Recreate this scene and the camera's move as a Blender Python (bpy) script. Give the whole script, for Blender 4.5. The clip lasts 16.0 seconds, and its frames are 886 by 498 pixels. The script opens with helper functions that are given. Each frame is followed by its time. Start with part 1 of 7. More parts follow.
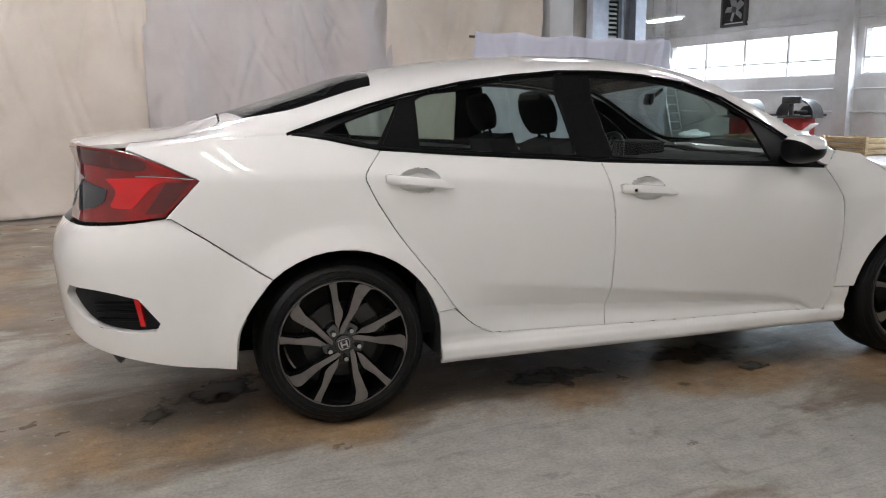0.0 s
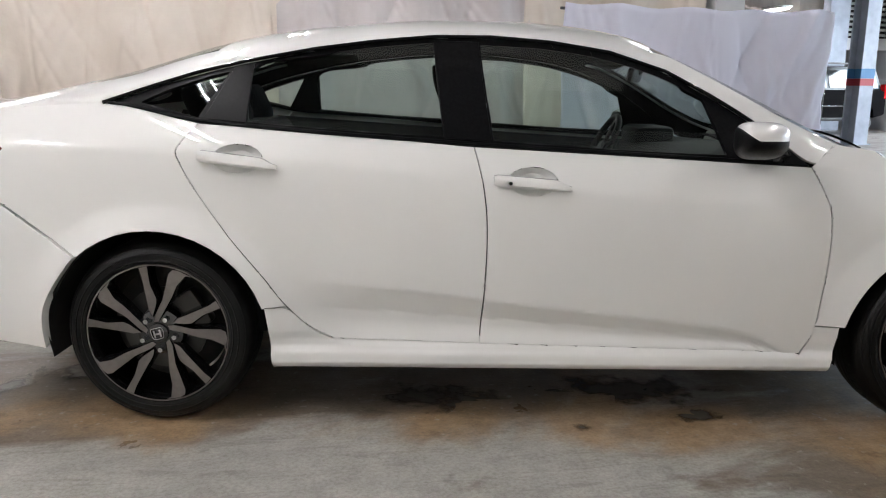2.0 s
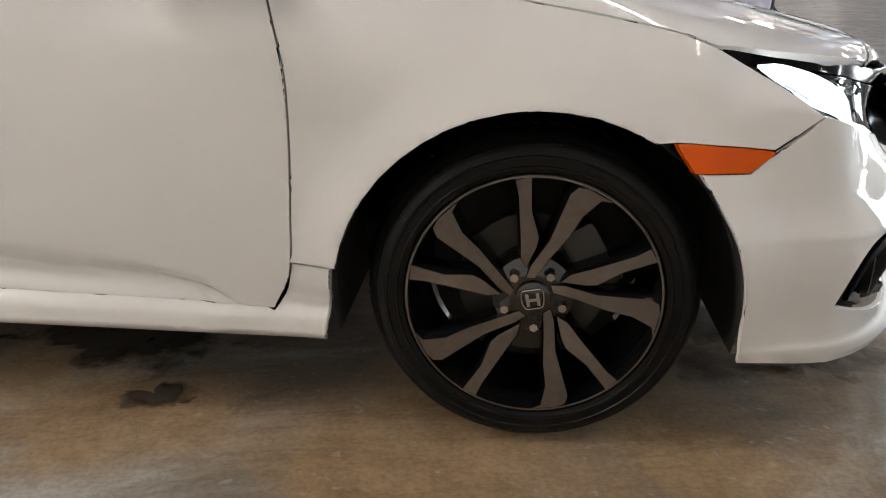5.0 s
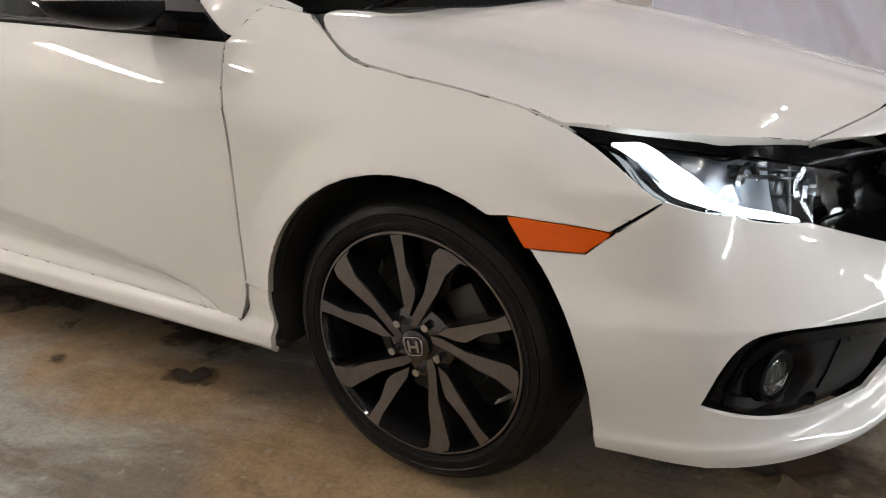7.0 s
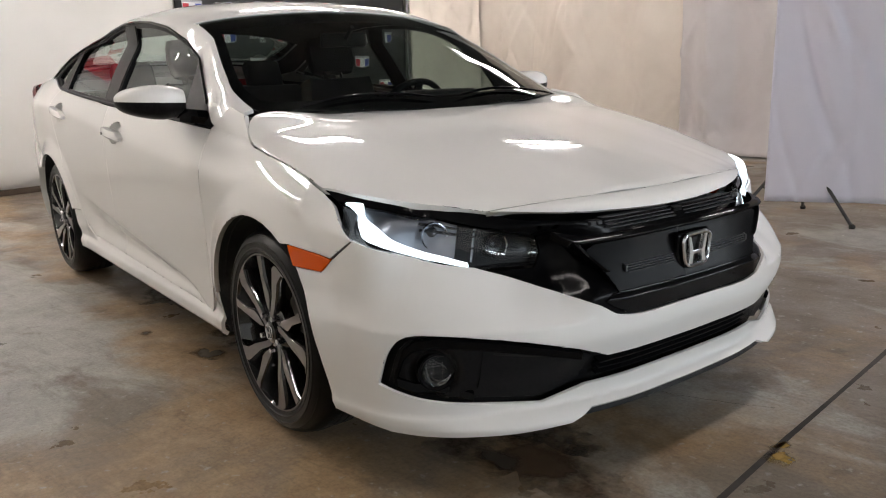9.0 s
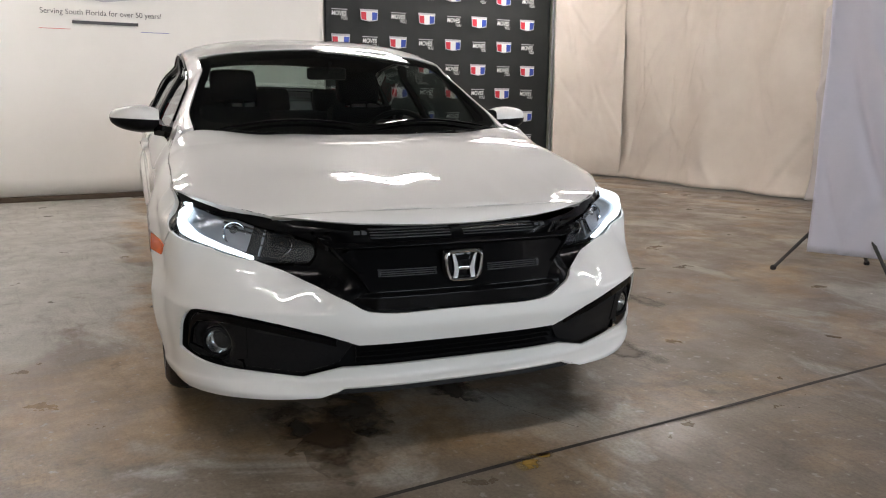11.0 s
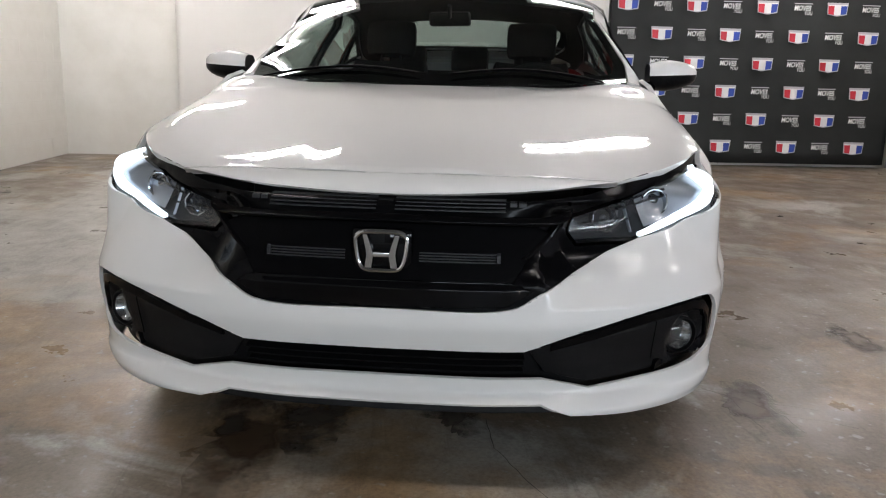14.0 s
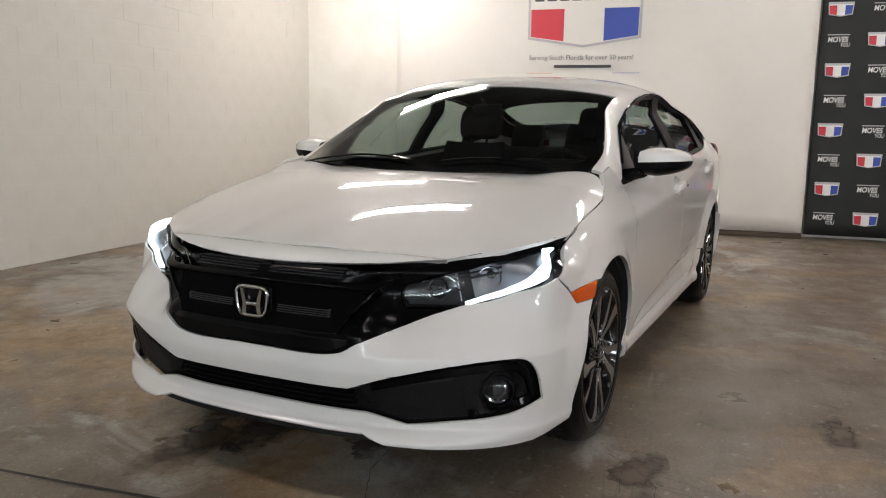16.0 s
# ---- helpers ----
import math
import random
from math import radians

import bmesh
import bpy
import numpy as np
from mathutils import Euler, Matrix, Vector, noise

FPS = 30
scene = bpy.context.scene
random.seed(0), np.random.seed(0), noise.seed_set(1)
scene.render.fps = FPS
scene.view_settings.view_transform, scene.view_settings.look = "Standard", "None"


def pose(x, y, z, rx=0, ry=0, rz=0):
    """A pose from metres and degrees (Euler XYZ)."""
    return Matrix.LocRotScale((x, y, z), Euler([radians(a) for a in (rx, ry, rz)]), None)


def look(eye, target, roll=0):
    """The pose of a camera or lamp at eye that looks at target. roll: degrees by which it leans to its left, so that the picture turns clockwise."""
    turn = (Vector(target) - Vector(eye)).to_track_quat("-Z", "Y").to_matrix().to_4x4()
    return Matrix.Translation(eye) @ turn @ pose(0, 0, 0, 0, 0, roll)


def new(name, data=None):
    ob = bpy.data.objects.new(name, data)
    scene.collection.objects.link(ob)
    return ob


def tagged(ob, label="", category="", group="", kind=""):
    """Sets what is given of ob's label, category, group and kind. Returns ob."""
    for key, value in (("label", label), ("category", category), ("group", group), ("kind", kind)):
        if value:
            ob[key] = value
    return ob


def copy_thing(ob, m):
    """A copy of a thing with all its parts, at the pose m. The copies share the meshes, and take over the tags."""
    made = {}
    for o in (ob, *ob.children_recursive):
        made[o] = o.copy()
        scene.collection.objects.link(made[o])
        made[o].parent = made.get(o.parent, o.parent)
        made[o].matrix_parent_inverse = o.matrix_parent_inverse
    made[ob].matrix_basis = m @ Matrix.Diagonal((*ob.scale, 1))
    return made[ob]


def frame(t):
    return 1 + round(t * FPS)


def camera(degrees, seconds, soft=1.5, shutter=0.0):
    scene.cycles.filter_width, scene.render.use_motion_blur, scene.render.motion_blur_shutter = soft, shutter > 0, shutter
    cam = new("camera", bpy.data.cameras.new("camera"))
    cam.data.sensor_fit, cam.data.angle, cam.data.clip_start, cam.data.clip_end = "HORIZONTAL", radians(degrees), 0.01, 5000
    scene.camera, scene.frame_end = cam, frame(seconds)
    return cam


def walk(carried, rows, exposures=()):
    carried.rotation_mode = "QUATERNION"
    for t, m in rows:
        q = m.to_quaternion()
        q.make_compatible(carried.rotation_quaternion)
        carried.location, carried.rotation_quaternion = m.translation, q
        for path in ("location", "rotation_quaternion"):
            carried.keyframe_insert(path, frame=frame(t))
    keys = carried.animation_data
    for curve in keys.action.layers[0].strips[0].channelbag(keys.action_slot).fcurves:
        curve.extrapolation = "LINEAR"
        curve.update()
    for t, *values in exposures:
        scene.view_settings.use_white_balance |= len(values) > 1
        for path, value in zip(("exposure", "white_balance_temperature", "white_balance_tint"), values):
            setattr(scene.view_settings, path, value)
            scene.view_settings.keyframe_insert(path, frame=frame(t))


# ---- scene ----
cam = camera(58.6, 16.0, 1.1)
PATH = [
    (0, (-1.822, -3.666, 1.189), (-1.246, -1.784, 0.833), -0.5),
    (0.5, (-1.454, -3.68, 1.199), (-1.061, -1.754, 0.834), -0.9),
    (1, (-1.113, -3.575, 1.185), (-0.903, -1.623, 0.808), -0.7),
    (1.5, (-0.744, -3.51, 1.182), (-0.681, -1.55, 0.789), -0.0),
    (2, (-0.382, -3.434, 1.15), (-0.382, -1.474, 0.752), 0.6),
    (2.5, (-0.059, -3.242, 1.139), (-0.05, -1.291, 0.702), 1.2),
    (3, (0.348, -3.106, 1.116), (0.334, -1.166, 0.631), 1.4),
    (3.5, (0.64, -2.917, 1.069), (0.652, -0.993, 0.524), 1.5),
    (4, (0.894, -2.669, 1.02), (0.903, -0.764, 0.41), 1.3),
    (4.5, (1.115, -2.422, 0.949), (1.088, -0.534, 0.288), 1.2),
    (4.7, (1.189, -2.324, 0.944), (1.118, -0.452, 0.245), 0.9),
    (6.8, (2.045, -2.033, 1.027), (1.14, -0.397, 0.315), -1.6),
    (7, (2.163, -2.044, 1.036), (1.168, -0.443, 0.369), -2.0),
    (7.5, (2.494, -2.021, 1.038), (1.321, -0.512, 0.449), -2.1),
    (8, (2.84, -2.03, 1.049), (1.516, -0.628, 0.517), -2.1),
    (8.5, (3.173, -1.963, 1.082), (1.717, -0.68, 0.595), -2.1),
    (9, (3.482, -1.798, 1.085), (1.924, -0.627, 0.637), -1.8),
    (9.5, (3.797, -1.65, 1.091), (2.148, -0.599, 0.671), -1.7),
    (10, (4.056, -1.463, 1.096), (2.335, -0.523, 0.705), -1.4),
    (10.2, (4.152, -1.35, 1.093), (2.406, -0.454, 0.704), -1.0),
    (12.3, (4.561, -0.403, 1.007), (2.632, -0.01, 0.656), 1.4),
    (12.5, (4.454, -0.341, 0.977), (2.516, -0.001, 0.617), 1.4),
    (13, (4.184, -0.176, 0.955), (2.233, 0.017, 0.562), 1.5),
    (13.5, (3.974, 0.038, 0.949), (2.019, 0.067, 0.529), 1.6),
    (14, (3.943, 0.277, 0.974), (1.996, 0.12, 0.546), 1.4),
    (14.5, (4.013, 0.543, 1.016), (2.088, 0.184, 0.609), 1.3),
    (15, (4.033, 0.871, 1.044), (2.147, 0.319, 0.67), 1.2),
    (15.5, (4.07, 1.199, 1.07), (2.236, 0.475, 0.736), 1.1),
    (16, (4.095, 1.542, 1.111), (2.314, 0.681, 0.814), 1.1),
]
walk(cam, [(t, look(eye, target, roll)) for t, eye, target, roll in PATH],
     [(0.0, -0.04, 6550, 9), (2.0, 0.15, 6450, 8), (3.0, 0.20, 6550, 9), (4.5, 0.20, 7000, 10), (7.0, 0.24, 7150, 10), (7.5, 0.18, 7250, 10), (9.5, 0.0, 6950, 10), (10.2, -0.04, 6950, 10), (12.5, -0.22, 6900, 10), (13.5, -0.2, 6750, 10), (15.0, -0.1, 6950, 10), (16.0, -0.28, 7200, 10)])

# ---- world and light ----
ROOM = radians(8.5)          # the hall is turned a little against the car
world = bpy.data.worlds.new("world")
scene.world = world
world.use_nodes = True
sky = world.node_tree.nodes.new("ShaderNodeTexSky")
sky.sky_type, sky.sun_disc, sky.sun_elevation, sky.sun_rotation = "NISHITA", False, radians(40), radians(60)
world.node_tree.links.new(sky.outputs[0], world.node_tree.nodes["Background"].inputs[0])
world.node_tree.nodes["Background"].inputs[1].default_value = 0.12
scene.view_settings.exposure = 0.0
TUBE_POWER = 132.0            # emission of the fluorescent tubes


def room(u, v, z=0.0):
    """A place in the hall's own axes, in the world."""
    return Vector((u * math.cos(ROOM) - v * math.sin(ROOM), u * math.sin(ROOM) + v * math.cos(ROOM), z))


# ---- materials ----
def node(nt, kind, **inputs):
    n = nt.nodes.new(kind)
    for k, v in inputs.items():
        n.inputs[k.replace("_", " ")].default_value = v
    return n


def material(name, colour, rough=0.5, metal=0.0, coat=0.0, emit=None, strength=0.0, spec=0.5):
    m = bpy.data.materials.new(name)
    m.use_nodes = True
    b = m.node_tree.nodes["Principled BSDF"]
    b.inputs["Base Color"].default_value = (*colour, 1)
    b.inputs["Roughness"].default_value = rough
    b.inputs["Metallic"].default_value = metal
    b.inputs["Coat Weight"].default_value = coat
    b.inputs["Coat Roughness"].default_value = 0.04
    b.inputs["Specular IOR Level"].default_value = spec
    if emit:
        b.inputs["Emission Color"].default_value = (*emit, 1)
        b.inputs["Emission Strength"].default_value = strength
    return m


def mottle(m, dark, light, scale, detail=6.0, bump=0.0, bump_scale=None, rough=None, contrast=(0.3, 0.7), stretch=(1, 1, 1)):
    """Two scales of colour variation, and relief, on a material."""
    nt = m.node_tree
    b = nt.nodes["Principled BSDF"]
    co = nt.nodes.new("ShaderNodeTexCoord")
    mp = nt.nodes.new("ShaderNodeMapping")
    mp.inputs["Scale"].default_value = stretch
    nt.links.new(co.outputs["Object"], mp.inputs[0])
    n1 = node(nt, "ShaderNodeTexNoise", Scale=scale, Detail=detail, Roughness=0.6)
    nt.links.new(mp.outputs[0], n1.inputs["Vector"])
    ramp = nt.nodes.new("ShaderNodeValToRGB")
    ramp.color_ramp.elements[0].position, ramp.color_ramp.elements[1].position = contrast
    ramp.color_ramp.elements[0].color, ramp.color_ramp.elements[1].color = (*dark, 1), (*light, 1)
    nt.links.new(n1.outputs[0], ramp.inputs[0])
    nt.links.new(ramp.outputs[0], b.inputs["Base Color"])
    if rough:
        mr = nt.nodes.new("ShaderNodeMapRange")
        mr.inputs["To Min"].default_value, mr.inputs["To Max"].default_value = rough
        nt.links.new(n1.outputs[0], mr.inputs[0])
        nt.links.new(mr.outputs[0], b.inputs["Roughness"])
    if bump:
        n2 = node(nt, "ShaderNodeTexNoise", Scale=bump_scale or scale * 6, Detail=4.0)
        nt.links.new(mp.outputs[0], n2.inputs["Vector"])
        bp = nt.nodes.new("ShaderNodeBump")
        bp.inputs["Strength"].default_value, bp.inputs["Distance"].default_value = bump, 0.01
        nt.links.new(n2.outputs[0], bp.inputs["Height"])
        nt.links.new(bp.outputs[0], b.inputs["Normal"])
    return m


def glass(name, tint, rough=0.0, tint_amount=1.0):
    """A thin pane: clear through, mirroring at a slant."""
    m = bpy.data.materials.new(name)
    m.use_nodes = True
    nt = m.node_tree
    nt.nodes.clear()
    out = nt.nodes.new("ShaderNodeOutputMaterial")
    mix = nt.nodes.new("ShaderNodeMixShader")
    tr = nt.nodes.new("ShaderNodeBsdfTransparent")
    tr.inputs[0].default_value = (*tint, 1)
    gl = nt.nodes.new("ShaderNodeBsdfGlossy")
    gl.inputs["Roughness"].default_value = rough
    lw = nt.nodes.new("ShaderNodeLayerWeight")
    lw.inputs[0].default_value = 0.5
    pw = nt.nodes.new("ShaderNodeMath")
    pw.operation = "POWER"
    pw.inputs[1].default_value = 5.0
    ma = nt.nodes.new("ShaderNodeMath")
    ma.operation = "MULTIPLY_ADD"
    ma.inputs[1].default_value, ma.inputs[2].default_value = 0.92, 0.05
    nt.links.new(lw.outputs["Facing"], pw.inputs[0])
    nt.links.new(pw.outputs[0], ma.inputs[0])
    nt.links.new(ma.outputs[0], mix.inputs[0])
    nt.links.new(tr.outputs[0], mix.inputs[1])
    nt.links.new(gl.outputs[0], mix.inputs[2])
    nt.links.new(mix.outputs[0], out.inputs[0])
    return m


PAINT = material("pearl_white_paint", (0.80, 0.79, 0.77), 0.5, 0.0, 1.0, spec=0.25)
PAINT.node_tree.nodes["Principled BSDF"].inputs["Coat Roughness"].default_value = 0.015
GRILLE_BLACK = material("satin_gloss_grille_black", (0.003, 0.003, 0.0035), 0.16, spec=0.08)
GRILLE_PLATE = material("deep_black_grille_plate", (0.0022, 0.0022, 0.0026), 0.22, spec=0.03)
PIANO = material("gloss_black", (0.003, 0.003, 0.0035), 0.03, 0.0, 0.0, spec=0.13)
TRIM = material("satin_black_trim", (0.009, 0.009, 0.01), 0.34, spec=0.07)
mottle(TRIM, (0.003, 0.003, 0.0035), (0.007, 0.007, 0.0075), 90, bump=0.05)
PLASTIC = material("grained_black_plastic", (0.02, 0.02, 0.022), 0.5, spec=0.2)
mottle(PLASTIC, (0.004, 0.004, 0.0045), (0.009, 0.009, 0.01), 120, bump=0.2)
VOID = material("dark_underside", (0.012, 0.012, 0.012), 0.85)
mottle(VOID, (0.006, 0.006, 0.006), (0.02, 0.019, 0.017), 20, bump=0.2)
SLAT = material("grey_black_slats", (0.035, 0.037, 0.042), 0.3, 0.0, 0.0)
CHROME = material("chrome", (0.62, 0.62, 0.63), 0.16, 1.0)
MACHINED = material("machined_alloy", (0.21, 0.19, 0.18), 0.33, 0.8, 0.35)
mottle(MACHINED, (0.16, 0.145, 0.137), (0.20, 0.18, 0.17), 60, rough=(0.25, 0.42))
ALLOY_BLACK = material("gloss_black_alloy", (0.006, 0.006, 0.0065), 0.09, 0.0, 0.9)
TYRE = material("tyre_rubber", (0.018, 0.018, 0.018), 0.5, spec=0.2)
mottle(TYRE, (0.0024, 0.0024, 0.0024), (0.0054, 0.0053, 0.0051), 30, bump=0.1, bump_scale=200, rough=(0.32, 0.5))
STEEL = material("brake_steel", (0.055, 0.053, 0.05), 0.4, 0.8)
WINDOW = glass("tinted_window_glass", (0.66, 0.745, 0.71))
SHIELD = glass("windscreen_glass", (0.45, 0.51, 0.485))
CLEAR = glass("clear_lens", (0.93, 0.95, 0.96))
RED = material("red_lens", (0.48, 0.004, 0.006), 0.2, 0.0, 0.8, spec=0.2)
RED_GLASS = material("dark_red_lens", (0.25, 0.002, 0.003), 0.15, 0.0, 0.8, spec=0.25)
mottle(RED_GLASS, (0.12, 0.001, 0.0015), (0.24, 0.0015, 0.003), 7)
LAMP_GREY = material("smoky_clear_lens", (0.07, 0.07, 0.075), 0.1, 0.6, 0.8)
DEEP_RED = material("deep_red_lens", (0.06, 0.001, 0.002), 0.12, 0.0, 0.8, spec=0.3)
AMBER = material("amber_lens", (0.70, 0.095, 0.003), 0.2, 0.0, 0.0, spec=0.25)
LAMP_DARK = material("lamp_housing", (0.035, 0.037, 0.042), 0.2, 0.4)
BULB = material("dark_bulb_glass", (0.02, 0.022, 0.026), 0.03, 0.0, 1.0)
LAMP_SILVER = material("lamp_reflector", (0.50, 0.53, 0.57), 0.14, 1.0)
LAMP_SMOKE = material("lamp_inner_reflector", (0.34, 0.37, 0.42), 0.4, 1.0)
DRL = material("daytime_light", (1, 1, 1), 0.3, emit=(0.74, 0.87, 1.0), strength=3.2)
CABIN = material("dark_cabin_cloth", (0.03, 0.03, 0.032), 0.85, spec=0.06)
mottle(CABIN, (0.004, 0.004, 0.0045), (0.010, 0.010, 0.011), 60, bump=0.2)
CABIN_HARD = material("cabin_plastic", (0.007, 0.007, 0.0075), 0.5, spec=0.12)


# ---- mesh helpers ----
def part(name, bm, mat, parent=None, label="", smooth=True):
    """Links a bmesh as one mesh object under a thing."""
    me = bpy.data.meshes.new(name)
    bm.to_mesh(me)
    bm.free()
    for m in (mat if isinstance(mat, (list, tuple)) else [mat]):
        me.materials.append(m)
    if smooth:
        me.shade_smooth()
        me.set_sharp_from_angle(angle=radians(38))
    ob = new(name, me)
    if parent:
        ob.parent = parent
    if label:
        ob["label"] = label
    return ob


def thing(name, label, category, group="", at=(0, 0, 0), turn=0.0, kind=""):
    ob = new(name)
    ob.matrix_basis = pose(*at, 0, 0, turn)
    return tagged(ob, label, category, group, kind)


def box(bm, lo, hi, bevel=0.0, m=None, mi=0):
    """A box from corner to corner, its edges rounded."""
    c = [(a + b) / 2 for a, b in zip(lo, hi)]
    s = [abs(b - a) for a, b in zip(lo, hi)]
    made = bmesh.ops.create_cube(bm, size=1, matrix=Matrix.Translation(c) @ Matrix.Diagonal((*s, 1)))
    vs = made["verts"]
    faces = list({f for v in vs for f in v.link_faces})
    for f in faces:
        f.material_index = mi
    if bevel:
        es = list({e for v in vs for e in v.link_edges})
        r = bmesh.ops.bevel(bm, geom=es, offset=bevel, segments=2, profile=0.5, affect="EDGES")
        for f in r["faces"]:
            f.material_index = mi
        vs = list({v for f in r["faces"] for v in f.verts} | {v for v in vs if v.is_valid})
    if m is not None:
        bmesh.ops.transform(bm, matrix=m, verts=vs)
    return vs


def tube(bm, points, radius, sides=10, closed=False, cap=True):
    """A round bar through points; radius may be a list."""
    pts = [Vector(p) for p in points]
    n = len(pts)
    rs = radius if isinstance(radius, (list, tuple)) else [radius] * n
    rings = []
    ref = None
    for i, p in enumerate(pts):
        a, b = pts[i - 1 if (i or closed) else 0], pts[(i + 1) % n if (i < n - 1 or closed) else n - 1]
        t = (b - a).normalized()
        if ref is None:
            ref = t.orthogonal().normalized()
        ref = (ref - t * ref.dot(t)).normalized()
        side = t.cross(ref)
        rings.append([bm.verts.new(p + (ref * math.cos(k * math.tau / sides) + side * math.sin(k * math.tau / sides)) * rs[i]) for k in range(sides)])
    for i in range(n if closed else n - 1):
        A, B = rings[i], rings[(i + 1) % n]
        for k in range(sides):
            bm.faces.new((A[k], A[(k + 1) % sides], B[(k + 1) % sides], B[k]))
    if cap and not closed:
        bm.faces.new(rings[0][::-1])
        bm.faces.new(rings[-1])
    return [v for r in rings for v in r]


def lathe(bm, profile, steps=48, axis="y", mi=0, close=False):
    """Turns (radius, along) points round an axis."""
    rings = []
    for k in range(steps):
        a = k * math.tau / steps
        ring = []
        for r, h in profile:
            p = (r * math.cos(a), h, r * math.sin(a)) if axis == "y" else (r * math.cos(a), r * math.sin(a), h)
            ring.append(bm.verts.new(p))
        rings.append(ring)
    n = len(profile)
    for k in range(steps):
        A, B = rings[k], rings[(k + 1) % steps]
        for i in range(n if close else n - 1):
            j = (i + 1) % n
            f = bm.faces.new((A[i], A[j], B[j], B[i]))
            f.material_index = mi
    bmesh.ops.recalc_face_normals(bm, faces=bm.faces)


def lerp(x, xs, ys):
    return float(np.interp(x, xs, ys))


def spline(x, xs, ys):
    """A smooth curve through a few points (monotone Hermite)."""
    if x <= xs[0]:
        return ys[0] + (x - xs[0]) * (ys[1] - ys[0]) / (xs[1] - xs[0])
    if x >= xs[-1]:
        return ys[-1] + (x - xs[-1]) * (ys[-1] - ys[-2]) / (xs[-1] - xs[-2])
    i = max(j for j in range(len(xs) - 1) if xs[j] <= x)

    def slope(j):
        if j == 0 or j == len(xs) - 1:
            k = min(max(j, 1), len(xs) - 1)
            return (ys[k] - ys[k - 1]) / (xs[k] - xs[k - 1])
        a, b = (ys[j] - ys[j - 1]) / (xs[j] - xs[j - 1]), (ys[j + 1] - ys[j]) / (xs[j + 1] - xs[j])
        return 0 if a * b <= 0 else 2 * a * b / (a + b)
    h = xs[i + 1] - xs[i]
    t = (x - xs[i]) / h
    return ((2 * t ** 3 - 3 * t ** 2 + 1) * ys[i] + (t ** 3 - 2 * t ** 2 + t) * h * slope(i)
            + (3 * t ** 2 - 2 * t ** 3) * ys[i + 1] + (t ** 3 - t ** 2) * h * slope(i + 1))


def smoothstep(a, b, x):
    t = min(1, max(0, (x - a) / (b - a)))
    return t * t * (3 - 2 * t)


def outline(pts, n=8):
    """A closed outline; a point with a third number is a corner, with a fourth the start of a straight edge, the rest are rounded through."""
    m = len(pts)
    out = []
    P = [(p[0], p[1]) for p in pts]
    C = [len(p) > 2 for p in pts]
    for i in range(m):
        p1, p2 = P[i], P[(i + 1) % m]
        if len(pts[i]) > 3 and C[(i + 1) % m]:
            out.append(p1)
            continue
        p0 = P[i - 1] if not C[i] else (2 * p1[0] - p2[0], 2 * p1[1] - p2[1])
        p3 = P[(i + 2) % m] if not C[(i + 1) % m] else (2 * p2[0] - p1[0], 2 * p2[1] - p1[1])
        d = [max(1e-6, math.dist(a, b)) ** 0.5 for a, b in ((p0, p1), (p1, p2), (p2, p3))]
        for k in range(n):
            t = k / n
            q = []
            for c in (0, 1):
                m1 = (p2[c] - p1[c]) + d[1] * ((p1[c] - p0[c]) / d[0] - (p2[c] - p0[c]) / (d[0] + d[1]))
                m2 = (p2[c] - p1[c]) + d[1] * ((p3[c] - p2[c]) / d[2] - (p3[c] - p1[c]) / (d[1] + d[2]))
                q.append((2 * t ** 3 - 3 * t ** 2 + 1) * p1[c] + (t ** 3 - 2 * t ** 2 + t) * m1 + (3 * t ** 2 - 2 * t ** 3) * p2[c] + (t ** 3 - t ** 2) * m2)
            out.append(tuple(q))
    return out


def seam(pts, n=8):
    """A rounded line through points, as corners that neighbouring panels share."""
    return [(*p, 1, 1) for p in outline(pts, n)[:(len(pts) - 1) * n]] + [(*pts[-1][:2], 1, 1)]


CENTRE = Vector((0, 0, 0.62))


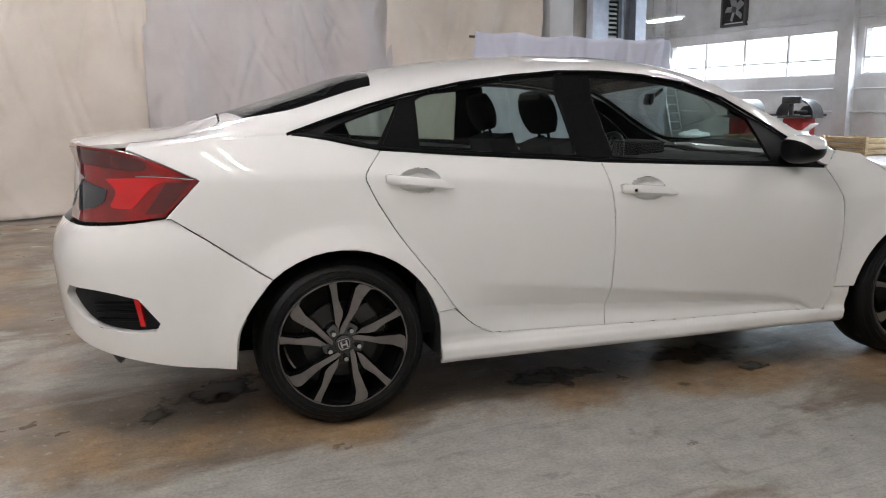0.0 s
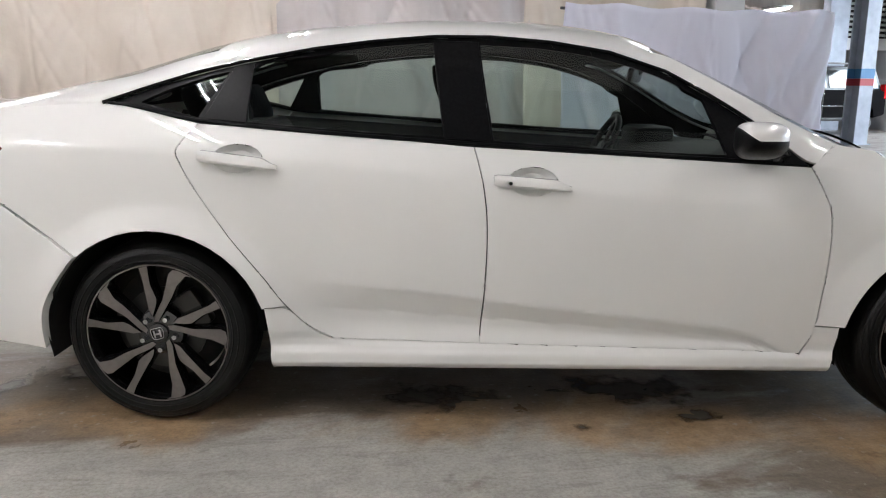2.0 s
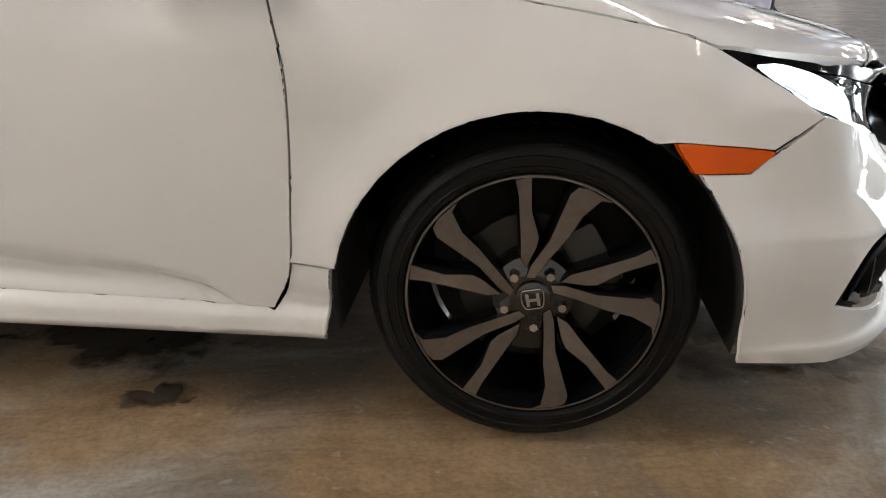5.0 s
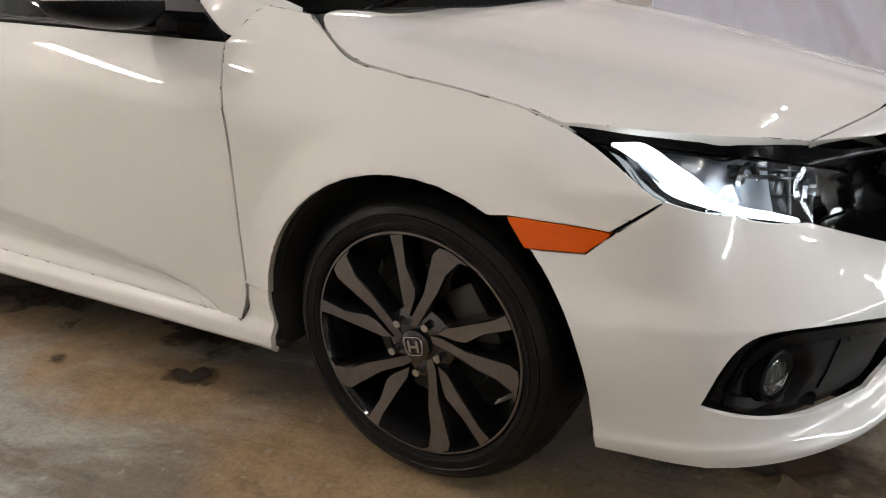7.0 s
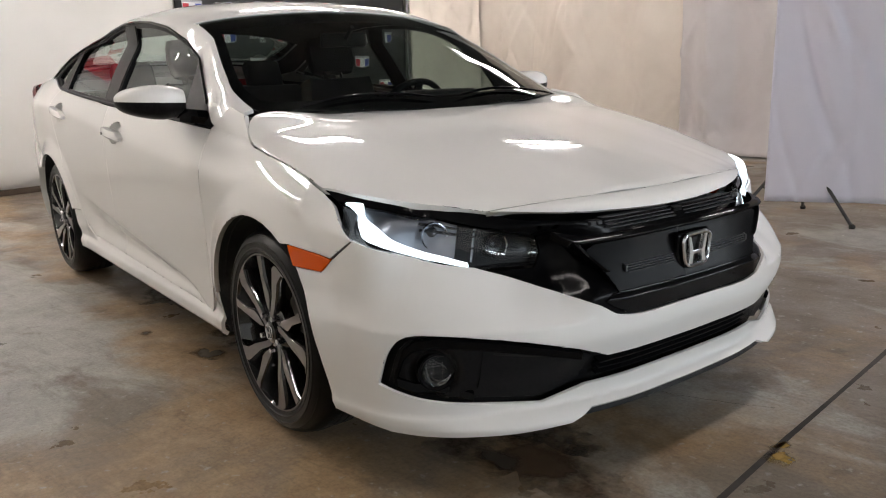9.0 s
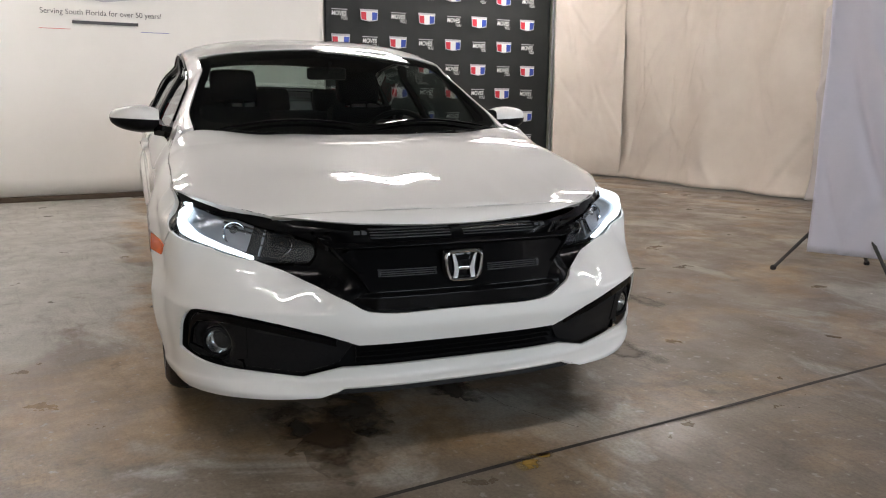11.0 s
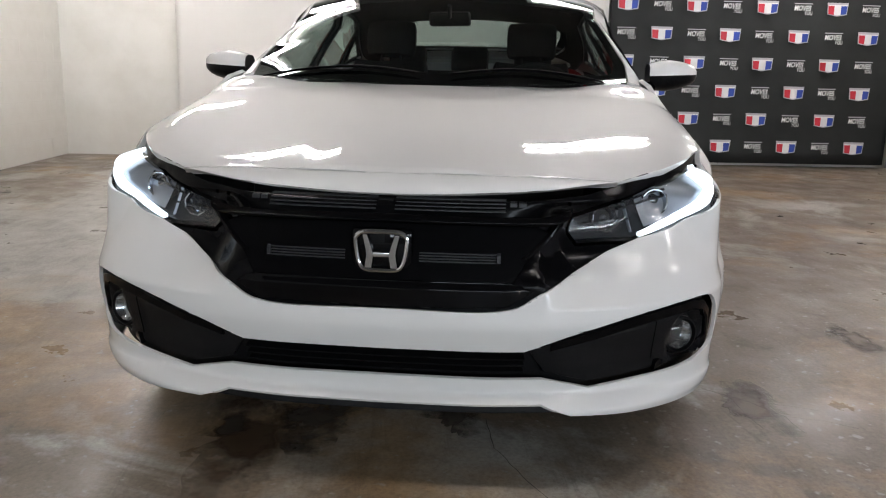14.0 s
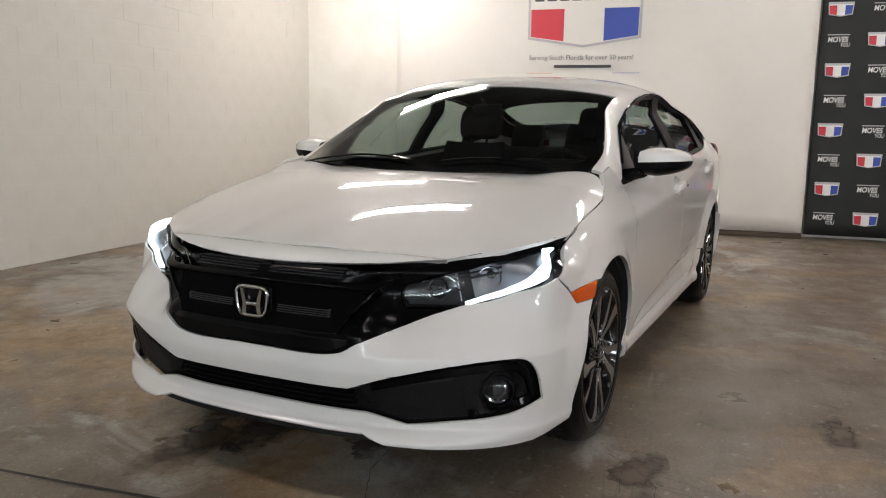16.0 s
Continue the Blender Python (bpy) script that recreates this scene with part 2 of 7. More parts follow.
def panel(name, loops, fn, mat, parent, label="", step=(0.06, 0.06), gap=0.0017, edge=0.0015, depth=0.015, out=0.0, flip=None):
    """A sheet cut out of the surface fn(u, v) along outlines (the first outside, the others holes), with rounded edges turned in."""
    bm = bmesh.new()
    for loop in loops:
        vs = []
        for p in loop:
            if not vs or math.dist(p, vs[-1].co[:2]) > 1e-4:
                vs.append(bm.verts.new((p[0], p[1], 0)))
        if math.dist(vs[0].co[:2], vs[-1].co[:2]) < 1e-4:
            bm.verts.remove(vs.pop())
        for i, v in enumerate(vs):
            bm.edges.new((v, vs[(i + 1) % len(vs)]))
    bmesh.ops.triangle_fill(bm, use_beauty=True, use_dissolve=False, edges=bm.edges[:])
    for axis in (0, 1):
        lo, hi = min(v.co[axis] for v in bm.verts), max(v.co[axis] for v in bm.verts)
        k = math.floor(lo / step[axis]) + 1
        while k * step[axis] < hi - 1e-5:
            no = [0, 0, 0]
            no[axis] = 1
            bmesh.ops.bisect_plane(bm, geom=bm.verts[:] + bm.edges[:] + bm.faces[:], dist=1e-5, plane_co=(k * step[axis],) * 2 + (0,), plane_no=no)
            k += 1
    bm.verts.index_update()

    def at(u, v):
        return Vector(fn(u, v))

    def frame_at(u, v):
        e = 1e-3
        p = at(u, v)
        n = (at(u + e, v) - at(u - e, v)).cross(at(u, v + e) - at(u, v - e))
        if n.length < 1e-12:
            n = Vector((0, 0, 1))
        n.normalize()
        if n.dot(p - CENTRE) < 0:
            n = -n
        return p, n
    P, N, ring = [], [], {}
    for v in bm.verts:
        p, n = frame_at(v.co.x, v.co.y)
        P.append(p + n * out)
        N.append(n)
    faces = []
    for f in bm.faces:
        ids = [v.index for v in f.verts]
        a = (P[ids[1]] - P[ids[0]]).cross(P[ids[2]] - P[ids[0]])
        faces.append(ids if a.dot(N[ids[0]]) > 0 else ids[::-1])
    rim = [e for e in bm.edges if len(e.link_faces) == 1]
    outward = {}
    for e in rim:
        a, b = e.verts
        d = b.co - a.co
        no = Vector((d.y, -d.x, 0)).normalized()
        c = e.link_faces[0].calc_center_median()
        if no.dot(c - a.co) > 0:
            no = -no
        for v in (a, b):
            outward[v.index] = outward.get(v.index, Vector((0, 0, 0))) + no
    count = len(P)
    index = {}
    bm.verts.ensure_lookup_table()
    for i, no in outward.items():
        v = bm.verts[i].co
        no = no.normalized() * 1e-3
        t = at(v.x + no.x, v.y + no.y) - at(v.x, v.y)
        t = t - N[i] * t.dot(N[i])
        t = t.normalized() if t.length > 1e-9 else Vector((1, 0, 0))
        base = P[i] - t * gap
        index[i] = len(P)
        P.append(base - N[i] * edge)
        N.append(t)
        P.append(base - N[i] * (edge + depth))
        N.append(t)
        P[i] = base - t * edge
    for e in rim:
        a, b = e.verts[0].index, e.verts[1].index
        for q in ((a, b, index[b], index[a]), (index[a], index[b], index[b] + 1, index[a] + 1)):
            c = (P[q[1]] - P[q[0]]).cross(P[q[2]] - P[q[0]])
            faces.append(list(q) if c.dot(N[index[a]] + N[a]) > 0 else list(q)[::-1])
    bm.free()
    me = bpy.data.meshes.new(name)
    me.from_pydata([tuple(p) for p in P], [], faces)
    me.materials.append(mat)
    me.shade_smooth()
    me.normals_split_custom_set_from_vertices([tuple(n) for n in N])
    ob = new(name, me)
    ob.parent = parent
    if label:
        ob["label"] = label
    return ob

# ---- the hall ----
U0, U1, V0, V1, TOP = -5.42, 16.5, -4.02, 24.0, 5.2


UV = Matrix.Rotation(ROOM, 4, "Z")


FLOOR = material("worn_concrete", (0.3, 0.28, 0.25), 0.5)


def concrete():
    nt = FLOOR.node_tree
    b = nt.nodes["Principled BSDF"]
    co = nt.nodes.new("ShaderNodeTexCoord")

    def noise_at(scale, detail, rough=0.6, stretch=(1, 1, 1), distort=0.0):
        mp = nt.nodes.new("ShaderNodeMapping")
        mp.inputs["Scale"].default_value = stretch
        nt.links.new(co.outputs["Object"], mp.inputs[0])
        n = node(nt, "ShaderNodeTexNoise", Scale=scale, Detail=detail, Roughness=rough, Distortion=distort)
        nt.links.new(mp.outputs[0], n.inputs["Vector"])
        return n.outputs[0]

    def ramp(src, *stops):
        r = nt.nodes.new("ShaderNodeValToRGB")
        while len(r.color_ramp.elements) < len(stops):
            r.color_ramp.elements.new(0.5)
        for e, (p, c) in zip(r.color_ramp.elements, stops):
            e.position, e.color = p, (*c, 1)
        nt.links.new(src, r.inputs[0])
        return r.outputs[0]

    def mix(fac, a, bcol, kind="MIX"):
        m = nt.nodes.new("ShaderNodeMix")
        m.data_type, m.blend_type = "RGBA", kind
        if isinstance(fac, float):
            m.inputs[0].default_value = fac
        else:
            nt.links.new(fac, m.inputs[0])
        nt.links.new(a, m.inputs[6])
        nt.links.new(bcol, m.inputs[7])
        return m.outputs[2]
    base = ramp(noise_at(2.2, 9, 0.65), (0.30, (0.125, 0.095, 0.068)), (0.48, (0.19, 0.153, 0.116)), (0.70, (0.26, 0.222, 0.178)))
    # pale grey scuffed paint and rust-brown bare patches
    pale = ramp(noise_at(9, 6), (0.3, (0.34, 0.33, 0.305)), (0.7, (0.50, 0.49, 0.45)))
    sep = nt.nodes.new("ShaderNodeSeparateXYZ")
    nt.links.new(co.outputs["Object"], sep.inputs[0])

    def zone(src, a, b):
        m = nt.nodes.new("ShaderNodeMapRange")
        m.inputs["From Min"].default_value, m.inputs["From Max"].default_value = a, b
        nt.links.new(src, m.inputs[0])
        return m.outputs[0]

    def maths(kind, a, b):
        m = nt.nodes.new("ShaderNodeMath")
        m.operation = kind
        for sock, v in zip(m.inputs, (a, b)):
            if isinstance(v, (int, float)):
                sock.default_value = v
            else:
                nt.links.new(v, sock)
        return m.outputs[0]
    along = maths("SUBTRACT", maths("MULTIPLY", sep.outputs[0], 0.989), maths("MULTIPLY", sep.outputs[1], 0.148))
    across_car = maths("ADD", maths("MULTIPLY", sep.outputs[0], 0.148), maths("MULTIPLY", sep.outputs[1], 0.989))
    strip = maths("MULTIPLY", zone(across_car, -0.72, -1.20), maths("MULTIPLY", zone(along, 1.3, 0.0), zone(across_car, -3.9, -2.5)))
    pale_amount = maths("ADD", noise_at(0.75, 8, 0.62, (1.0, 1.5, 1), 0.6), maths("MULTIPLY", strip, 0.24))
    paint = ramp(pale_amount, (0.54, (0, 0, 0)), (0.61, (0.9, 0.9, 0.9)))
    c = mix(paint, base, pale)
    near_band = maths("MULTIPLY", zone(across_car, -0.55, -0.80), zone(across_car, -1.30, -0.95))
    front_patch = maths("MULTIPLY", zone(along, 0.3, 0.9), maths("MULTIPLY", zone(along, 2.1, 1.4), zone(across_car, -0.5, -0.9)))
    band = maths("MAXIMUM", maths("MULTIPLY", near_band, zone(along, 1.9, 1.2)), front_patch)
    rust_amount = maths("ADD", noise_at(1.15, 8, 0.6, (1.3, 1, 1), 0.4), maths("SUBTRACT", maths("MULTIPLY", band, 0.16), maths("MULTIPLY", strip, 0.14)))
    rust_mask = ramp(rust_amount, (0.51, (0, 0, 0)), (0.66, (0.85, 0.85, 0.85)))
    rust = ramp(noise_at(14, 5), (0.3, (0.27, 0.17, 0.082)), (0.7, (0.46, 0.32, 0.18)))
    c = mix(rust_mask, c, rust)
    spots = ramp(noise_at(5.5, 5, 0.55, (1, 1, 1), 0.5), (0.29, (0.30, 0.27, 0.24)), (0.38, (1, 1, 1)))
    c = mix(0.45, c, spots, "MULTIPLY")
    scuff = ramp(noise_at(7, 7, 0.7, (0.35, 2.6, 1), 0.8), (0.36, (0.62, 0.60, 0.58)), (0.47, (1, 1, 1)))
    c = mix(0.5, c, scuff, "MULTIPLY")
    beyond = maths("MULTIPLY", maths("MAXIMUM", zone(sep.outputs[0], 4.2, 5.6), zone(sep.outputs[1], 6.0, 7.0)), 0.88)
    smooth_tone = ramp(noise_at(0.9, 9, 0.6, (1, 1, 1), 0.3), (0.3, (0.27, 0.235, 0.215)), (0.5, (0.33, 0.295, 0.275)), (0.7, (0.38, 0.35, 0.335)))
    c = mix(beyond, c, smooth_tone)
    chips = ramp(noise_at(26, 4, 0.5), (0.63, (0, 0, 0)), (0.70, (0.55, 0.55, 0.55)))
    c = mix(chips, c, pale)
    fine = ramp(noise_at(75, 6, 0.7), (0.30, (0.52, 0.50, 0.48)), (0.58, (1, 1, 1)))
    c = mix(0.7, c, fine, "MULTIPLY")
    nt.links.new(c, b.inputs["Base Color"])
    mr = nt.nodes.new("ShaderNodeMapRange")
    mr.inputs["From Min"].default_value, mr.inputs["From Max"].default_value = 0.3, 0.7
    mr.inputs["To Min"].default_value, mr.inputs["To Max"].default_value = 0.24, 0.58
    nt.links.new(noise_at(3.1, 7), mr.inputs[0])
    nt.links.new(mr.outputs[0], b.inputs["Roughness"])
    bp = nt.nodes.new("ShaderNodeBump")
    bp.inputs["Strength"].default_value, bp.inputs["Distance"].default_value = 0.25, 0.004
    nt.links.new(noise_at(35, 6), bp.inputs["Height"])
    nt.links.new(bp.outputs[0], b.inputs["Normal"])


concrete()
BLOCK = material("white_painted_block", (0.72, 0.71, 0.66), 0.6)
mottle(BLOCK, (0.68, 0.66, 0.60), (0.80, 0.79, 0.74), 1.3, bump=0.12, bump_scale=45, contrast=(0.25, 0.6))
MORTAR = material("painted_mortar", (0.70, 0.69, 0.64), 0.7)
WALL = material("grey_white_wall", (0.62, 0.62, 0.62), 0.7)
mottle(WALL, (0.48, 0.47, 0.46), (0.68, 0.68, 0.69), 0.8, bump=0.1, bump_scale=30, contrast=(0.3, 0.6))
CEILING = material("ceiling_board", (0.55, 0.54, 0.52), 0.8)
# ceiling out of view, coloured dark to hold down fill light and reflections
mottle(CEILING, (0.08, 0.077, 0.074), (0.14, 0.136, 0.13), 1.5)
BEIGE = material("cream_muslin", (0.66, 0.585, 0.50), 0.85)
mottle(BEIGE, (0.66, 0.585, 0.51), (0.76, 0.69, 0.61), 1.2, bump=0.6, bump_scale=9, contrast=(0.3, 0.65))
LILAC = material("pale_white_sheet", (0.72, 0.70, 0.83), 0.8)
mottle(LILAC, (0.77, 0.765, 0.88), (0.82, 0.815, 0.92), 1.5, bump=0.3, bump_scale=8)
thin = LILAC.node_tree.nodes.new("ShaderNodeBsdfTranslucent")
thin.inputs[0].default_value = (0.75, 0.74, 0.82, 1)
both_sides = LILAC.node_tree.nodes.new("ShaderNodeMixShader")
both_sides.inputs[0].default_value = 0.12
LILAC.node_tree.links.new(LILAC.node_tree.nodes["Principled BSDF"].outputs[0], both_sides.inputs[1])
LILAC.node_tree.links.new(thin.outputs[0], both_sides.inputs[2])
LILAC.node_tree.links.new(both_sides.outputs[0], LILAC.node_tree.nodes["Material Output"].inputs[0])
GREIGE = material("greyish_muslin", (0.58, 0.54, 0.53), 0.85)
mottle(GREIGE, (0.53, 0.49, 0.485), (0.62, 0.585, 0.58), 1.2, bump=0.6, bump_scale=8, contrast=(0.3, 0.65))
VINYL = material("white_vinyl", (0.74, 0.725, 0.69), 0.45)
mottle(VINYL, (0.69, 0.675, 0.635), (0.76, 0.745, 0.71), 0.7, bump=0.05, bump_scale=12)
NIGHT = material("dark_green_black_fabric", (0.012, 0.016, 0.016), 0.7)
mottle(NIGHT, (0.0035, 0.0048, 0.005), (0.009, 0.0115, 0.0115), 3, bump=0.1, bump_scale=150)
INK = material("dark_print", (0.05, 0.05, 0.055), 0.6)
PALE_INK = material("white_print", (0.75, 0.75, 0.75), 0.6)
RED_INK = material("red_print", (0.55, 0.02, 0.04), 0.5)
BLUE_INK = material("blue_print", (0.02, 0.06, 0.36), 0.5)
SILVER_INK = material("silver_print", (0.45, 0.45, 0.47), 0.4)
WOOD = material("raw_timber", (0.5, 0.36, 0.2), 0.7)
mottle(WOOD, (0.36, 0.24, 0.12), (0.6, 0.45, 0.27), 4, bump=0.2, stretch=(1, 1, 8))
DARK_STEEL = material("dark_painted_steel", (0.05, 0.05, 0.055), 0.45, 0.3)
mottle(DARK_STEEL, (0.03, 0.03, 0.033), (0.08, 0.078, 0.075), 8, bump=0.1)
GREY_STEEL = material("grey_machine_enamel", (0.22, 0.22, 0.23), 0.4)
mottle(GREY_STEEL, (0.16, 0.16, 0.165), (0.28, 0.28, 0.29), 5)
RED_STEEL = material("red_machine_enamel", (0.34, 0.02, 0.02), 0.4)
mottle(RED_STEEL, (0.22, 0.012, 0.012), (0.4, 0.03, 0.03), 5)
ALUMINIUM = material("aluminium", (0.6, 0.6, 0.6), 0.35, 0.9)
OUTSIDE = material("bright_daylight_outside", (1, 1, 1), 1.0, emit=(0.93, 0.96, 1.0), strength=2.6)
TUBE_GLOW = material("lit_fluorescent_tube", (1, 1, 1), 0.4, emit=(1.0, 0.955, 0.985), strength=TUBE_POWER)
WHITE_ENAMEL = material("white_enamel", (0.75, 0.75, 0.73), 0.35)

bm = bmesh.new()
box(bm, (U0 - 0.3, V0 - 0.3, -0.2), (U1 + 14, V1 + 10, 0.0))
ground = part("floor", bm, FLOOR, label="worn grey and rust-stained concrete floor", smooth=False)
tagged(ground, category="floor", kind="structure")
ground.matrix_basis = UV


def wall(name, lo, hi, mat, label):
    bm = bmesh.new()
    box(bm, lo, hi)
    ob = part(name, bm, mat, label=label, smooth=False)
    ob.matrix_basis = UV
    return tagged(ob, category="wall", kind="structure")


wall("wall_west", (U0 - 0.25, V0, 0), (U0, V1, TOP), BLOCK, "white painted masonry wall behind the banners")
wall("wall_south", (U0 - 0.25, V0 - 0.25, 0), (U1, V0, TOP), MORTAR, "white painted block wall, its joints")
wall("wall_north", (U0, V1, 0), (U1 + 0.3, V1 + 0.25, TOP), WALL, "dim whitish workshop wall")
roofing = wall("ceiling", (U0 - 0.3, V0 - 0.3, TOP), (U1 + 0.3, V1 + 0.3, TOP + 0.2), CEILING, "dark unseen ceiling that returns little light")
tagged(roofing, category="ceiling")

# the end wall with its window bands
bays = [(18.09, 11.66), (10.85, 4.4), (3.6, -2.9)]
bm = bmesh.new()
lo_z, hi_z = 1.92, 3.10
box(bm, (U1, V0, 0), (U1 + 0.3, V1, lo_z))
box(bm, (U1, V0, hi_z), (U1 + 0.3, V1, TOP))
edges = [V1] + [e for b in bays for e in b] + [V0]
for a, b in zip(edges[0::2], edges[1::2]):
    box(bm, (U1, b, lo_z), (U1 + 0.3, a, hi_z))
for v in (18.4, 11.25, 4.0):
    box(bm, (U1 - 0.22, v - 0.22, 0), (U1, v + 0.22, TOP))
box(bm, (U1 - 0.06, V0, 3.55), (U1, V1, 3.62))
end = part("wall_east", bm, WALL, label="whitewashed workshop end wall with piers", smooth=False)
end.matrix_basis = UV
tagged(end, category="wall", kind="structure")
for i, (a, b) in enumerate(bays):
    win = thing("window_%d" % (i + 1), "overexposed steel-framed industrial window band", "window", kind="structure")
    win.matrix_basis = UV
    n = 4
    bm = bmesh.new()
    for k in range(n + 1):
        v = a + (b - a) * k / n
        box(bm, (U1 + 0.04, v - 0.03, lo_z), (U1 + 0.10, v + 0.03, hi_z))
    for z in (lo_z + 0.02, 2.34, hi_z - 0.02):
        box(bm, (U1 + 0.05, b, z - 0.02), (U1 + 0.09, a, z + 0.02))
    part("window_frame", bm, WALL, win, smooth=False)
    for k in range(n):
        for z0, z1 in ((lo_z, 2.34), (2.34, hi_z)):
            bm = bmesh.new()
            va, vb = a + (b - a) * k / n, a + (b - a) * (k + 1) / n
            box(bm, (U1 + 0.065, vb + 0.03, z0 + 0.02), (U1 + 0.072, va - 0.03, z1 - 0.02))
            p = part("pane", bm, CLEAR, win, smooth=False)
            p.visible_shadow = False
bm = bmesh.new()
box(bm, (U1 + 1.5, V0 - 2, -0.05), (U1 + 1.55, V1 + 2, 6))
glow = part("backdrop", bm, OUTSIDE, label="bright daylight beyond the windows", smooth=False)
glow.matrix_basis = UV
tagged(glow, category="backdrop", kind="structure")


# floor joint
JOINT = material("joint_filler", (0.035, 0.03, 0.027), 0.8)
mottle(JOINT, (0.02, 0.018, 0.016), (0.06, 0.05, 0.045), 8)
bm = bmesh.new()
rng = random.Random(4)
for u0, v0, u1, v1, w in ((2.40, -4.0, 2.40, 22, 0.008), (-4, 5.9, 14, 5.9, 0.006)):
    n = 60
    rows = []
    for k in range(n + 1):
        t = k / n
        p = Vector((u0 + (u1 - u0) * t, v0 + (v1 - v0) * t, 0.003))
        d = Vector((v1 - v0, u0 - u1, 0)).normalized()
        ww = w * (0.7 + 0.6 * rng.random())
        o = d * rng.uniform(-0.003, 0.003)
        rows.append((bm.verts.new(p + d * ww + o), bm.verts.new(p - d * ww + o)))
    for A, B in zip(rows, rows[1:]):
        f = bm.faces.new((A[0], A[1], B[1], B[0]))
        f.normal_update()
        if f.normal.z < 0:
            f.normal_flip()
joint = part("floor_joint", bm, JOINT, label="dark saw-cut joint in the concrete", smooth=False)
joint.matrix_basis = UV
tagged(joint, category="floor joint", kind="structure")


# hanging cloths
def drape(name, a, b, top, bottom, mat, label, category, folds=0.035, pitch=0.42, seed=0, step=0.022, sag=0.0, slack=0.0, ground_roll=0.0, swags=0.0, rise=0.0, kind=""):
    """A cloth hung between two points (u, v), with standing folds that deepen downwards and slanted creases."""
    rng = random.Random(seed)
    A, B = Vector((*a, 0)), Vector((*b, 0))
    d = (B - A)
    length = d.length
    d.normalize()
    n = Vector((-d.y, d.x, 0))
    creases = [(rng.uniform(0, length), rng.uniform(bottom, top), rng.uniform(-0.75, 0.75), rng.uniform(0.18, 0.7), rng.uniform(0.014, 0.045), rng.choice((-1, 1)) * rng.uniform(0.5, 1.2) * min(1.0, folds * 40)) for _ in range(int(20 * length))] if folds > 0.02 else []
    waves = [(rng.uniform(0.5, 2.2) / pitch * math.tau / 2, rng.uniform(0, 9), rng.uniform(0.3, 1.0), rng.uniform(-0.35, 0.35)) for _ in range(7)]
    nu, nz = max(8, int(length / step)), max(10, int((top - bottom) / (step * 2.2)))
    bm = bmesh.new()
    grid = []
    for j in range(nz + 1):
        row = []
        t = j / nz
        for i in range(nu + 1):
            s = length * i / nu
            z = top + rise * i / nu + (bottom - top) * t
            z -= sag * math.sin(math.pi * i / nu) * (1 - t) + 0.012 * math.sin(s * 9) * (1 - t)
            off = 0.0
            for f, ph, amp, slant in waves:
                w = math.sin(f * (s + slant * t * 1.4) + ph)
                off += amp * math.copysign(abs(w) ** 1.4, w)
            m = noise.noise(Vector((s * 1.1 + seed * 7, z * 0.8, seed)))
            off = off * folds * (0.25 + 0.75 * t ** 0.7) * (0.45 + 0.9 * abs(m)) + 0.10 * folds * noise.noise(Vector((s * 9, z * 5, seed)))
            off += slack * math.sin(math.pi * t) * (0.5 + m)
            # creases that run down and inwards from the hung corners
            edge = min(s, length - s)
            off += 0.45 * folds * math.sin(7.0 * (edge - 0.75 * t * (top - bottom)) + seed) * math.exp(-1.1 * edge) * math.sin(math.pi * min(1, t * 1.3))
            for cs, cz, lean, reach, wide, deep in creases:
                if abs(z - cz) < 2.2 * reach:
                    k = (s - cs - lean * (z - cz) - 0.12 * (z - cz) ** 2) / wide
                    if abs(k) < 2.5:
                        off += deep * wide * math.exp(-k * k - ((z - cz) / reach) ** 2)
            if swags:
                # creases that fan out from both hung corners and sag towards the middle
                for along, shift in ((s, 0.0), (length - s, 0.06)):
                    r = math.hypot(along, top - z)
                    phi = math.degrees(math.atan2(top - z, along + 1e-6)) - 7 * r
                    for at, deep in ((9, 0.6), (20, 1.0), (33, -0.8), (48, 0.9), (64, -0.6)):
                        off += swags * deep * min(r, 0.9) * math.exp(-((phi - at * (1 + shift)) / (2.2 + 2.5 * r)) ** 2) * math.exp(-(r / 1.5) ** 2)
            if ground_roll and t > 0.93:
                off -= ground_roll * (t - 0.93) / 0.07
            p = A + d * s + n * off
            row.append(bm.verts.new((p.x, p.y, z)))
        grid.append(row)
    for r0, r1 in zip(grid, grid[1:]):
        for i in range(nu):
            bm.faces.new((r0[i], r0[i + 1], r1[i + 1], r1[i]))
    ob = part(name, bm, mat, label=label)
    ob.data.set_sharp_from_angle(angle=radians(180))
    sol = ob.modifiers.new("thick", "SOLIDIFY")
    sol.thickness = 0.004
    ob.matrix_basis = UV
    return tagged(ob, label, category, kind=kind)


drape("backdrop_cloth", (-5.12, 5.62), (-4.55, 6.42), 3.6, 0.02, BEIGE, "cream muslin backdrop hung round the corner", "cloth", 0.045, 0.5, 3, ground_roll=-0.05)
drape("backdrop_cloth", (-4.6, 6.40), (-1.35, 6.42), 3.6, 0.02, BEIGE, "cream muslin backdrop with hanging folds", "cloth", 0.055, 0.8, 5, slack=0.03, ground_roll=0.06)
drape("backdrop_cloth", (-1.42, 6.36), (1.62, 6.40), 3.6, 0.02, GREIGE, "greyish lilac backdrop cloth with slanted creases", "cloth", 0.075, 0.6, 8, slack=0.05, ground_roll=0.06)
drape("backdrop_cloth", (1.55, 6.44), (3.85, 6.42), 3.6, 0.02, BEIGE, "cream muslin backdrop, loosely hung", "cloth", 0.075, 0.8, 11, slack=0.08, ground_roll=0.06)
bm = bmesh.new()
tube(bm, [room(-5.1, 6.45, 3.62), room(-1, 6.45, 3.60), room(3.95, 6.45, 3.62)], 0.02, 8)
